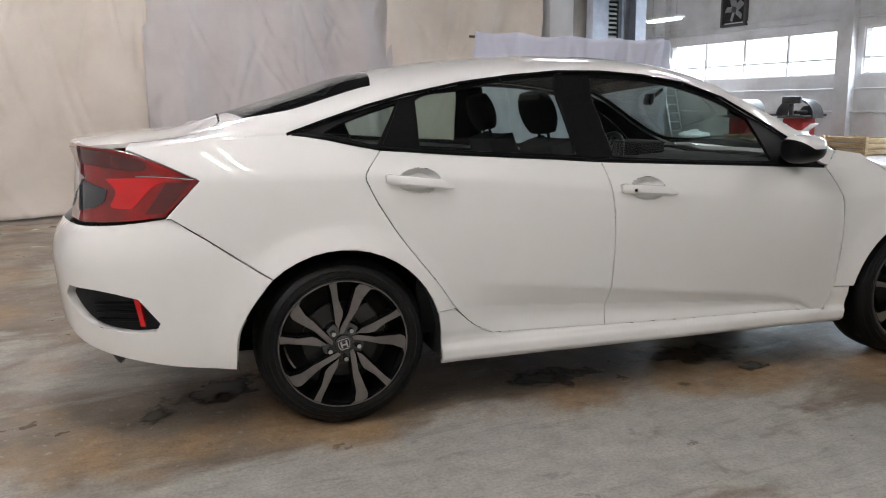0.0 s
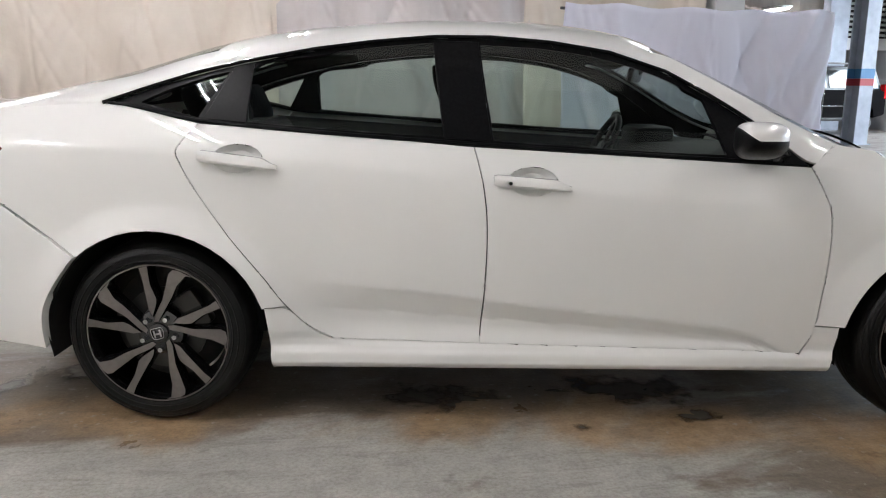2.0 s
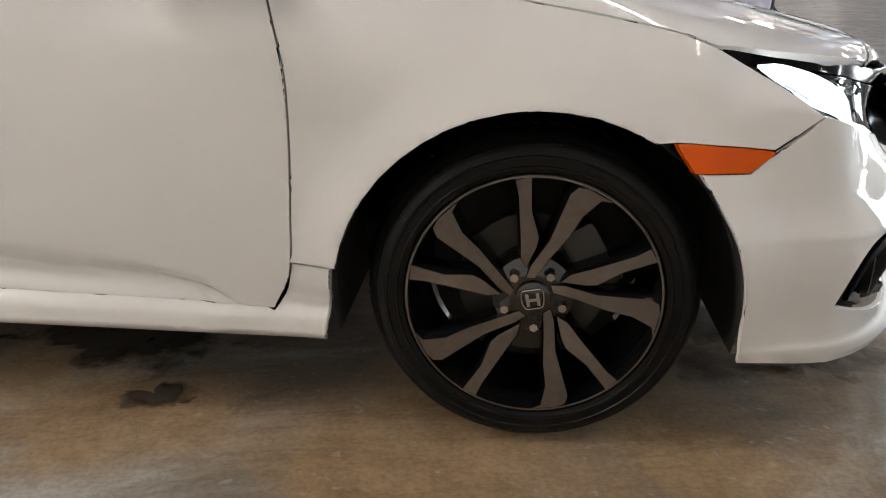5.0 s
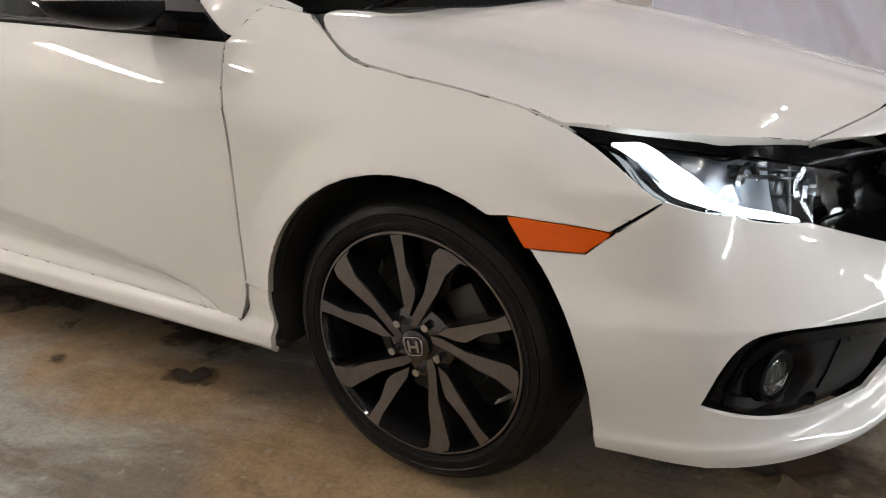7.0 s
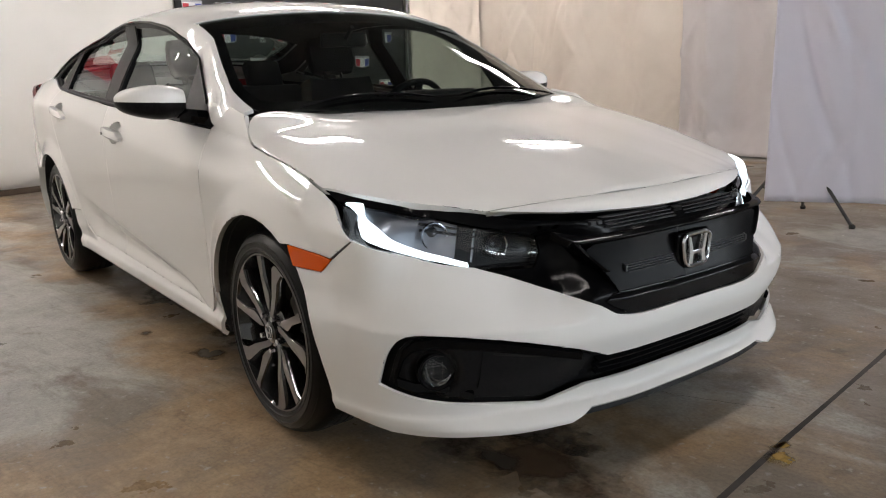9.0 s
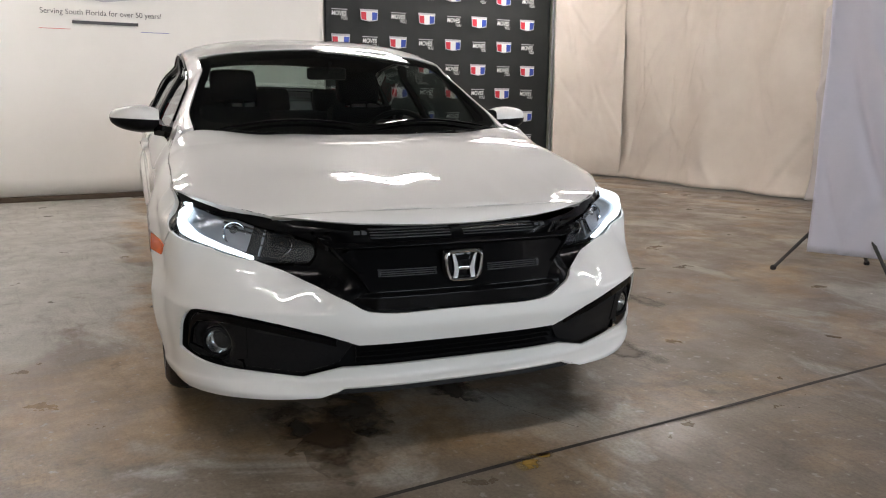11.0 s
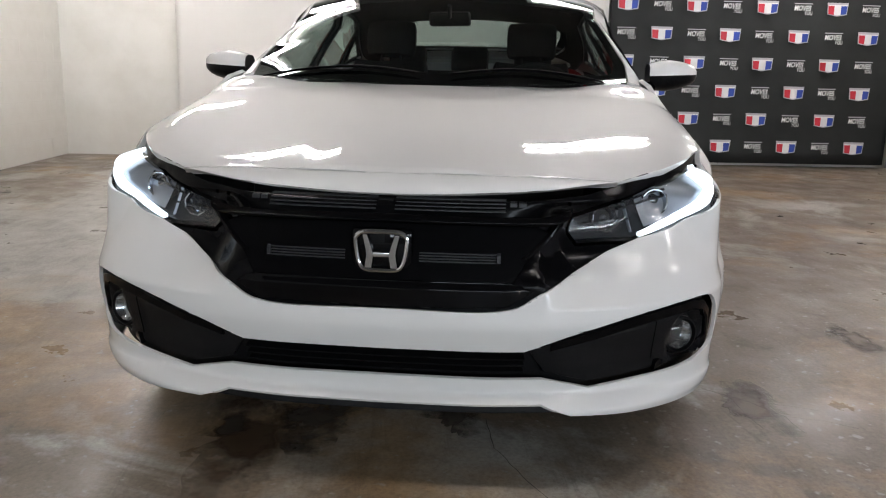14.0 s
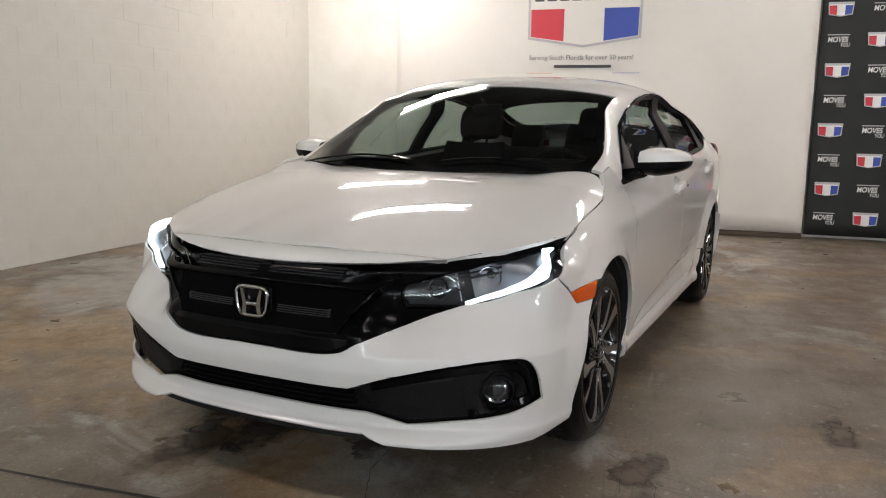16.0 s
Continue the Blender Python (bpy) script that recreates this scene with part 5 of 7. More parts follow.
# black grille field that reaches over the lamps
lamp_right = [(NY(0.609, 0.593), 0.593, 1), (NY(0.70, 0.618), 0.618), (NY(0.775, 0.645), 0.645), (NX(1.831, 0.674), 0.674), (NX(1.76, 0.716), 0.716), (NX(1.70, 0.752), 0.752, 1),
              (NY(0.75, 0.740), 0.740), (NY(0.65, 0.716), 0.716), (NY(0.55, 0.686), 0.686), (NY(0.437, 0.650), 0.650, 1), (NY(0.428, 0.620), 0.620), (NY(0.449, 0.589), 0.589, 1)]
field = both([(0.0, 0.703), (NY(0.25, 0.703), 0.703), (NY(0.38, 0.706), 0.706), (NY(0.47, 0.713), 0.713), (NY(0.546, 0.729), 0.729), (NY(0.62, 0.746), 0.746), (NY(0.69, 0.759), 0.759), (NY(0.75, 0.770), 0.770), (NX(1.643, 0.787), 0.787, 1), (NX(1.694, 0.756), 0.756, 1),
              (NY(0.75, 0.743), 0.743), (NY(0.65, 0.719), 0.719), (NY(0.55, 0.689), 0.689), (NY(0.435, 0.653), 0.653, 1), (NY(0.425, 0.62), 0.62), (NY(0.447, 0.586), 0.586, 1), (NY(0.605, 0.590), 0.590, 1), (NY(0.48, 0.549), 0.549), (NY(0.362, 0.495), 0.495), (NY(0.30, 0.462), 0.462), (0.0, 0.457)])
grille = panel("grille", [outline(field, 6)], nose, GRILLE_BLACK, car, "gloss black grille", step=(0.025, 0.015), out=-0.010, gap=0.001)


def ribbon(name, pts, fn, width, proud, mat, parent, label=""):
    """A raised bar along a path on a surface."""
    bm = bmesh.new()
    rows = []
    for s, z in pts:
        p = Vector(fn(s, z))
        q = Vector(fn(s, z + 0.004)) - p
        r = Vector(fn(s + 0.004, z)) - p
        n = q.cross(r).normalized()
        if n.dot(p - CENTRE) < 0:
            n = -n
        up = q.normalized()
        rows.append([bm.verts.new(p + up * (a * width / 2) + n * b) for a, b in ((-1, -0.012), (-1, proud * 0.6), (-0.7, proud), (0.7, proud), (1, proud * 0.6), (1, -0.012))])
    for A, B in zip(rows, rows[1:]):
        for k in range(5):
            bm.faces.new((A[k], A[k + 1], B[k + 1], B[k]))
    bm.faces.new(rows[0])
    bm.faces.new(rows[-1])
    bmesh.ops.recalc_face_normals(bm, faces=bm.faces)
    return part(name, bm, mat, parent, label)


def grille_plan(y):
    return 2.25 - 0.12 * y ** 2 - 0.55 * y ** 4


def grille_face(lift=0.0, bow=0.0, mid=0.585, high=0.1):
    """A clean sheet in front of the grille field: leans back upwards, lifted forwards, bowed round a height."""
    return lambda y, z: (grille_plan(y) - 0.016 - 0.29 * (z - 0.515) - 0.9 * max(0.0, z - 0.655) + lift - bow * ((z - mid) / high) ** 2, y, z)


panel("grille_plate", [outline(both([(0.0, 0.650, 1), (0.345, 0.648, 1), (0.375, 0.632), (0.335, 0.575), (0.315, 0.545), (0.30, 0.519, 1), (0.0, 0.519, 1)]), 6)], grille_face(0.002), GRILLE_PLATE, grille, "flat gloss black plate", step=(0.03, 0.02), edge=0.003, depth=0.02)
panel("grille_wing", [outline(both([(0.0, 0.668, 1), (0.30, 0.666), (0.37, 0.668), (0.43, 0.680, 1), (0.425, 0.668), (0.40, 0.652), (0.36, 0.645, 1), (0.0, 0.648, 1)]), 6)], grille_face(0.014, 0.006, 0.657, 0.010), PIANO, grille, "gloss black wing bar", step=(0.03, 0.004), edge=0.002, depth=0.02)
panel("grille_lower_bar", [outline(both([(0.0, 0.523, 1), (0.27, 0.523), (0.315, 0.521, 1), (0.345, 0.503, 1), (0.325, 0.488), (0.285, 0.466, 1), (0.0, 0.460, 1)]), 6)], lambda y, z: (grille_plan(y) - 0.002 - 0.010 * smoothstep(0.505, 0.523, z) - 0.010 * smoothstep(0.27, 0.345, abs(y)), y, z), PIANO, grille, "broad gloss black lower bar", step=(0.03, 0.006), edge=0.003, depth=0.03)


def slat(name, y0, y1, z, lift, high, mat, deep=0.02):
    """A thin level bar across the grille."""
    bm = bmesh.new()
    face = grille_face(lift)
    rows = []
    for k in range(9):
        y = y0 + (y1 - y0) * k / 8
        x = face(y, z)[0]
        rows.append([bm.verts.new((x + dx, y, z + dz)) for dx, dz in ((-deep, -high), (0, -high * 0.6), (0, high * 0.6), (-deep, high))])
    for A, B in zip(rows, rows[1:]):
        for k in range(4):
            bm.faces.new((A[k], A[(k + 1) % 4], B[(k + 1) % 4], B[k]))
    bm.faces.new(rows[0])
    bm.faces.new(rows[-1])
    bmesh.ops.recalc_face_normals(bm, faces=bm.faces)
    return part(name, bm, mat, grille, smooth=False)


for g in (-1, 1):
    # the slot above the wing bar, with its slats and end block
    for z in (0.6745, 0.682, 0.6895, 0.697):
        slat("grille_slat", g * 0.022, g * 0.275, z, 0.010, 0.0016, SLAT)
    for y0, y1 in ((0.285, 0.300), (0.305, 0.322)):
        slat("slot_end_block", g * y0, g * y1, 0.688, 0.008, 0.007, SLAT)
    # the small louvred slot beside the emblem
    for z in (0.5655, 0.5715, 0.5775, 0.5835):
        slat("grille_slat", g * 0.085, g * 0.258, z, 0.007, 0.0015, SLAT, 0.008)
    slat("slot_end_block", g * 0.260, g * 0.268, 0.5745, 0.009, 0.013, SLAT, 0.010)
    # the fin that runs down towards the lower bar
    fin = [(0.405, 0.668), (0.385, 0.640), (0.360, 0.612), (0.335, 0.588), (0.318, 0.575)]
    bm = bmesh.new()
    rows = []
    for y, z in fin:
        x = grille_face(0.0)(y, z)[0]
        rows.append([bm.verts.new((x + dx, g * (y + dy), z)) for dx, dy in ((-0.05, 0.016), (0.006, 0.010), (0.010, 0.002), (0.002, -0.006), (-0.03, -0.008))])
    for A, B in zip(rows, rows[1:]):
        for k in range(4):
            bm.faces.new((A[k], A[k + 1], B[k + 1], B[k]))
    bm.faces.new(rows[0])
    bm.faces.new(rows[-1])
    bmesh.ops.recalc_face_normals(bm, faces=bm.faces)
    part("grille_fin", bm, PIANO, grille, "slanted gloss black fin")
slat("slot_divider", -0.018, 0.018, 0.686, 0.012, 0.012, PIANO)

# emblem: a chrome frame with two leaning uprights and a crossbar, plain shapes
bm = bmesh.new()
ex = grille_plan(0) - 0.016 - 0.29 * 0.07 + 0.014
ring = outline([(-0.052, 0.632), (0.0, 0.635), (0.052, 0.632), (0.066, 0.620), (0.066, 0.604), (0.058, 0.560), (0.046, 0.543), (0.0, 0.539), (-0.046, 0.543), (-0.058, 0.560), (-0.066, 0.604), (-0.066, 0.620)], 4)
tube(bm, [(ex + 0.004, y, z) for y, z in ring], 0.006, 8, closed=True)
for g in (-1, 1):
    rows = [[bm.verts.new((ex + dx, g * (y + dy), z)) for dx, dy in ((-0.004, -w), (0.009, 0.004 - w), (0.009, w - 0.004), (-0.004, w))] for y, z, w in ((0.0415, 0.628, 0.0095), (0.0315, 0.592, 0.0115), (0.0285, 0.578, 0.0125), (0.0335, 0.546, 0.0125))]
    for A, B in zip(rows, rows[1:]):
        for k in range(4):
            bm.faces.new((A[k], A[(k + 1) % 4], B[(k + 1) % 4], B[k]))
    bm.faces.new(rows[0])
    bm.faces.new(rows[-1])
box(bm, (ex - 0.004, -0.021, 0.573), (ex + 0.008, 0.021, 0.585), 0.002)
bmesh.ops.recalc_face_normals(bm, faces=bm.faces)
bmesh.ops.transform(bm, matrix=Matrix.Translation((ex, 0, 0.586)) @ Matrix.Diagonal((1, 0.88, 0.92, 1)) @ Matrix.Translation((-ex, 0, -0.586)), verts=bm.verts)
badge = part("grille_emblem", bm, CHROME, grille, "chrome emblem in a rounded frame")
bm = bmesh.new()
box(bm, (ex - 0.02, -0.070, 0.534), (ex - 0.002, 0.070, 0.638), 0.012)
part("emblem_backing", bm, PIANO, badge)

# headlamps
for sign in (-1, 1):
    L = [(sign * p[0], *p[1:]) for p in lamp_right]
    housing = panel("headlamp", [outline(L, 6)], lambda s, z: tuple(Vector(nose(s, z)) - Vector((nose_at(s)[2], nose_at(s)[3], 0)) * 0.045), LAMP_DARK, car, "clear headlamp with lit white daytime strip", step=(0.05, 0.03), depth=0.0, edge=0.001, gap=0)
    lens = panel("lens", [outline(L, 6)], nose, CLEAR, housing, "clear lens", step=(0.05, 0.03), depth=0.003, edge=0.002, gap=0.001, out=-0.002)
    lens.visible_shadow = False
    walls = bmesh.new()
    lo = outline(L, 6)
    A = [walls.verts.new(Vector(nose(*p)) - Vector((nose_at(p[0])[2], nose_at(p[0])[3], 0)) * 0.004) for p in lo]
    B = [walls.verts.new(Vector(nose(*p)) - Vector((nose_at(p[0])[2], nose_at(p[0])[3], 0)) * 0.050) for p in lo]
    for k in range(len(lo)):
        walls.faces.new((A[k], A[(k + 1) % len(lo)], B[(k + 1) % len(lo)], B[k]))
    part("lamp_rim", walls, PIANO, housing)
    # the lit strip: along the lower edge and up round the outer end
    drl = bmesh.new()
    path = [(NY(0.615, 0.600), 0.600), (NY(0.66, 0.612), 0.612), (NY(0.72, 0.630), 0.630), (NY(0.775, 0.652), 0.652), (NX(1.87, 0.672), 0.672), (NX(1.825, 0.690), 0.690), (NX(1.775, 0.718), 0.718), (NX(1.72, 0.748), 0.748)]
    wide = [0.004, 0.006, 0.007, 0.010, 0.020, 0.025, 0.017, 0.002]
    rows = []
    order = list(range(len(path)))
    for t in [k / 5 for k in range(5 * len(path) - 4)]:
        s, z, w = (spline(t, order, col) for col in ([q[0] for q in path], [q[1] for q in path], wide))
        p = Vector(nose(sign * s, z + w * 0.8))
        nrm = Vector((nose_at(sign * s)[2], nose_at(sign * s)[3], 0))
        rows.append([drl.verts.new(p - nrm * d + Vector((0, 0, dz * w))) for d, dz in ((0.012, -1), (0.006, 0), (0.012, 1.1), (0.026, 1.1), (0.026, -1))])
    for Ra, Rb in zip(rows, rows[1:]):
        for k in range(5):
            drl.faces.new((Ra[k], Ra[(k + 1) % 5], Rb[(k + 1) % 5], Rb[k]))
    drl.faces.new(rows[0])
    drl.faces.new(rows[-1])
    bmesh.ops.recalc_face_normals(drl, faces=drl.faces)
    part("daytime_strip", drl, DRL, housing, "lit white light strip")
    # bright reflector behind the outer end of the lens
    wedge = [(NY(0.64, 0.618), 0.618, 1), (NY(0.72, 0.636), 0.636), (NX(1.84, 0.684), 0.684), (NX(1.73, 0.742), 0.742, 1), (NY(0.75, 0.730), 0.730), (NY(0.68, 0.714), 0.714), (NY(0.61, 0.694), 0.694, 1)]
    panel("reflector", [outline([(sign * p[0], *p[1:]) for p in wedge], 5)], lambda s, z: tuple(Vector(nose(s, z)) - Vector((nose_at(s)[2], nose_at(s)[3], 0)) * 0.034), LAMP_SMOKE, housing, "bright lamp reflector", depth=0.0, edge=0.001, gap=0, step=(0.03, 0.02))
    # two lamp bowls with their glass balls
    for yy, zz, r in ((0.655, 0.672, 0.028), (0.52, 0.640, 0.025)):
        s = sign * NY(yy, zz)
        p = Vector(nose(s, zz))
        nrm = Vector((nose_at(s)[2] + 0.6, nose_at(s)[3] * 0.5, 0)).normalized()
        M = Matrix.Translation(p - nrm * 0.048) @ nrm.to_track_quat("Z", "Y").to_matrix().to_4x4()
        bm = bmesh.new()
        sides = 28 if yy > 0.6 else 9
        lathe(bm, [(r * 1.32, 0.020), (r * 1.28, 0.028), (r * 1.16, 0.026), (r * 1.02, 0.010), (r * 0.6, -0.004), (0.001, -0.006)], sides, "z")
        bmesh.ops.transform(bm, matrix=M, verts=bm.verts)
        bowl = part("lamp_bowl", bm, LAMP_SILVER, housing, smooth=yy > 0.6)
        bm = bmesh.new()
        bmesh.ops.create_uvsphere(bm, u_segments=20, v_segments=12, radius=r * (0.80 if yy > 0.6 else 0.34), matrix=M @ Matrix.Diagonal((1, 1, 0.62, 1)) @ Matrix.Translation((0, 0, 0.006)))
        part("bulb_lens", bm, BULB, bowl)
    # stepped ledges round the bowls
    for k, (z0, z1, d) in enumerate(((0.628, 0.640, 0.026), (0.664, 0.690, 0.024), (0.676, 0.704, 0.030))):
        a0, a1 = (0.47, 0.60) if k == 0 else (0.56, 0.70)
        ribbon("lamp_ledge", [(sign * NY(a0 + (a1 - a0) * t / 8, z0 + (z1 - z0) * t / 8), z0 + (z1 - z0) * t / 8) for t in range(9)], lambda s, z, d=d: tuple(Vector(nose(s, z)) - Vector((nose_at(s)[2], nose_at(s)[3], 0)) * d), 0.006, 0.004, LAMP_DARK, housing)
    bm = bmesh.new()
    s = sign * ny(0.60)
    a, b = Vector(nose(sign * NY(0.600, 0.606), 0.606)), Vector(nose(sign * NY(0.575, 0.685), 0.685))
    box(bm, (-0.002, -0.003, 0), (0.002, 0.003, 1))
    nrm = Vector((nose_at(s)[2], nose_at(s)[3], 0))
    d = b - a
    Mx = Matrix.Translation(a - nrm * 0.034) @ d.to_track_quat("Z", "Y").to_matrix().to_4x4() @ Matrix.Diagonal((1, 1, d.length, 1))
    bmesh.ops.transform(bm, matrix=Mx, verts=bm.verts)
    part("lamp_divider", bm, LAMP_SMOKE, housing)

# lower grille, lamp surrounds and fog lamps
well = panel("lower_grille", [outline(low_hole, 6)], lambda s, z: tuple(Vector(nose(s, z)) - Vector((nose_at(s)[2], nose_at(s)[3], 0)) * 0.045), PLASTIC, car, "black plastic lower grille", gap=-0.028, edge=0.0, depth=0, step=(0.05, 0.03))
for z in (0.300, 0.318, 0.336):
    ribbon("lower_slat", [(ny(y), z) for y in [-0.34 + 0.68 * k / 16 for k in range(17)]], lambda s, z: tuple(Vector(nose(s, z)) - Vector((nose_at(s)[2], nose_at(s)[3], 0)) * 0.03), 0.006, 0.012, TRIM, well)
FOG_S = NY(0.752, 0.355)
for sign in (-1, 1):
    def fog_surface(s, z):
        k = smoothstep(ny(0.33), ny(0.48), abs(s))
        r = math.hypot(abs(s) - FOG_S, (z - 0.355))
        d = 0.040 - 0.020 * k + 0.034 * smoothstep(0.078, 0.046, r)
        return tuple(Vector(nose(s, z)) - Vector((nose_at(s)[2], nose_at(s)[3], 0)) * d)
    half = [(0.345, 0.352, 1), (0.45, 0.392), (0.62, 0.434), (0.765, 0.453), (0.796, 0.442), (0.812, 0.415), (0.822, 0.325, 1), (0.78, 0.303), (0.70, 0.287), (0.60, 0.275), (0.492, 0.262, 1), (0.385, 0.290, 1)]
    cover = [(sign * NY(p[0], p[1]), *p[1:]) for p in half]
    surround = panel("fog_lamp_surround", [outline(cover, 6)], fog_surface, PLASTIC, car, "black fog lamp surround", step=(0.02, 0.015), depth=0.02)
    ribbon("gloss_rim", [(sign * NY(y, z), z) for y, z in ((0.40, 0.366), (0.50, 0.397), (0.62, 0.424), (0.75, 0.441), (0.785, 0.432), (0.803, 0.405), (0.812, 0.335), (0.785, 0.314), (0.74, 0.302), (0.66, 0.292))], fog_surface, 0.028, 0.012, PIANO, surround)
    ribbon("slot_shadow", [(sign * ny(y), 0.374 + (y - 0.45) * 0.17) for y in [0.45 + 0.02 * k for k in range(10)]], fog_surface, 0.007, 0.002, VOID, surround)
    ribbon("gloss_divider", [(sign * ny(0.665), 0.312), (sign * ny(0.66), 0.34), (sign * ny(0.655), 0.41)], fog_surface, 0.004, 0.003, PIANO, surround)
    s, zz = sign * NY(0.752, 0.355), 0.355
    p = Vector(fog_surface(s, zz))
    nrm = Vector((nose_at(s)[2] + 0.5, nose_at(s)[3] * 0.7, 0)).normalized()
    M = Matrix.Translation(p + nrm * 0.016) @ nrm.to_track_quat("Z", "Y").to_matrix().to_4x4()
    bm = bmesh.new()
    lathe(bm, [(0.050, -0.014), (0.049, 0.006), (0.044, 0.008), (0.037, -0.006)], 28, "z")
    bmesh.ops.transform(bm, matrix=M, verts=bm.verts)
    fog = part("fog_lamp", bm, TRIM, surround)
    bm = bmesh.new()
    lathe(bm, [(0.037, 0.004), (0.030, -0.008), (0.012, -0.02), (0.0005, -0.021)], 24, "z")
    bmesh.ops.transform(bm, matrix=M, verts=bm.verts)
    part("fog_reflector", bm, CHROME, fog)
    bm = bmesh.new()
    lathe(bm, [(0.038, 0.0), (0.030, 0.006), (0.016, 0.009), (0.0005, 0.010)], 24, "z")
    for k in (-1, 1):
        box(bm, (k * 0.012 - 0.002, -0.026, 0.004), (k * 0.012 + 0.002, 0.026, 0.011))
    bmesh.ops.transform(bm, matrix=M, verts=bm.verts)
    part("fog_glass", bm, CLEAR, fog)
# the black edge under the middle of the bumper
bm = bmesh.new()
rows = []
for k in range(25):
    y = -0.46 + 0.92 * k / 24
    x0 = nose(ny(y), 0.228)[0] - 0.004
    rows.append([bm.verts.new((x0 + dx, y, z)) for dx, z in ((-0.25, 0.208), (-0.03, 0.202), (-0.006, 0.206), (-0.006, 0.214), (-0.02, 0.240), (-0.25, 0.240))])
for A, B in zip(rows, rows[1:]):
    for k in range(6):
        bm.faces.new((A[k], A[(k + 1) % 6], B[(k + 1) % 6], B[k]))
bm.faces.new(rows[0])
bm.faces.new(rows[-1])
bmesh.ops.recalc_face_normals(bm, faces=bm.faces)
part("front_lip", bm, PLASTIC, car, "black lip spoiler")

# tail: bumper, lamps
tx = tail_x
rear_skin = both([(0.0, 0.78), (tail_y(0.6), 0.79), (TX(-2.29, 0.788), 0.788, 1), (TX(-2.10, 0.798), 0.798), (TX(-1.945, 0.816), 0.816, 1), (TX(-1.925, 0.8135), 0.8135, 1), (TX(-1.795, 0.7255), 0.7255), (TX(-1.673, 0.6365), 0.6365), (TX(-1.600, 0.592), 0.592, 1), (TX(-1.678, 0.49), 0.49), (TX(-1.725, 0.40), 0.40), (TX(-1.738, 0.262), 0.262, 1), (TX(-1.95, 0.288), 0.288), (TX(-2.20, 0.352), 0.352), (TX(-2.29, 0.40), 0.40), (tail_y(0.6), 0.42), (0.0, 0.43)])
vent_hole = [(TX(-2.30, 0.545), 0.545, 1), (TX(-2.285, 0.580), 0.580, 1), (TX(-2.18, 0.570), 0.570), (TX(-2.055, 0.540), 0.540, 1), (TX(-1.988, 0.452), 0.452, 1), (TX(-2.005, 0.425), 0.425, 1), (TX(-2.09, 0.424), 0.424), (TX(-2.22, 0.458), 0.458)]
panel("rear_bumper", [outline(rear_skin, 6), outline(vent_hole, 5), outline([(-p[0], *p[1:]) for p in vent_hole], 5)], tail, PAINT, car, "white painted rear bumper", step=(0.05, 0.04), depth=0.03)
for sign in (-1, 1):
    mir = lambda pts: [(sign * p[0], *p[1:]) for p in pts]
    vent = panel("rear_bumper_vent", [outline(mir(vent_hole), 5)], lambda s, z: tuple(Vector(tail(s, z)) - Vector((tail_at(s)[2], tail_at(s)[3], 0)) * 0.03), PLASTIC, car, "black bumper vent with red reflector", gap=-0.003, edge=0, depth=0)
    for z in (0.465, 0.495, 0.525):
        ribbon("vent_slat", [(sign * s, z) for s in [tx(-2.21) + (tx(-2.05) - tx(-2.21)) * k / 6 for k in range(7)]], lambda s, z: tuple(Vector(tail(s, z)) - Vector((tail_at(s)[2], tail_at(s)[3], 0)) * 0.02), 0.010, 0.008, TRIM, vent)
    panel("reflector", [outline(mir(corners([(TX(-2.075, 0.55), 0.55), (TX(-2.050, 0.545), 0.545), (TX(-2.035, 0.44), 0.44), (TX(-2.055, 0.44), 0.44)])), 4)], tail, RED, vent, "red reflector", out=-0.006)
    lamp = [(tail_y(0.50), 1.035, 1), (TX(-2.28, 1.066), 1.066), (TX(-2.17, 1.062), 1.062), (TX(-2.06, 1.045), 1.045), (TX(-1.826, 0.945), 0.945, 1), (TX(-1.945, 0.821), 0.821, 1), (TX(-2.10, 0.806), 0.806), (TX(-2.29, 0.796), 0.796, 1), (TX(-2.27, 0.86), 0.86), (TX(-2.20, 0.955), 0.955, 1), (tail_y(0.60), 0.985, 1)]
    tl = panel("tail_lamp", [outline(mir(lamp), 5)], tail, RED_GLASS, car, "red tail lamp cluster", out=0.006, step=(0.03, 0.03), gap=0.001)
    clear_piece = [(TX(-2.275, 0.838), 0.838, 1), (TX(-2.205, 0.952), 0.952, 1), (TX(-2.125, 0.920), 0.920, 1), (TX(-2.14, 0.872), 0.872), (TX(-2.22, 0.838), 0.838, 1)]
    panel("reversing_lens", [outline(mir(clear_piece), 5)], tail, LAMP_GREY, tl, "clear reversing lamp", out=0.010, gap=0.001)
    panel("red_fold", [outline(mir([(TX(-2.13, 0.955), 0.955, 1), (TX(-1.90, 0.957), 0.957), (TX(-1.86, 0.945), 0.945, 1), (TX(-1.96, 0.935), 0.935), (TX(-2.05, 0.85), 0.85, 1), (TX(-2.12, 0.86), 0.86), (TX(-2.10, 0.91), 0.91)]), 5)], tail, RED, tl, "bright red inner lens", out=0.009, gap=0.001)
    ribbon("lens_crease", [(sign * TX(x, z), z) for x, z in ((-2.03, 0.962), (-1.98, 0.961), (-1.92, 0.957), (-1.87, 0.952), (-1.845, 0.949))], tail, 0.004, 0.013, LAMP_SILVER, tl, "bright crease in the lens")
    panel("dark_red_wedge", [outline(mir([(TX(-1.935, 0.940), 0.940, 1), (TX(-1.855, 0.938), 0.938, 1), (TX(-1.945, 0.835), 0.835, 1), (TX(-2.01, 0.832), 0.832, 1)]), 5)], tail, DEEP_RED, tl, "", out=0.0115, gap=0.001)
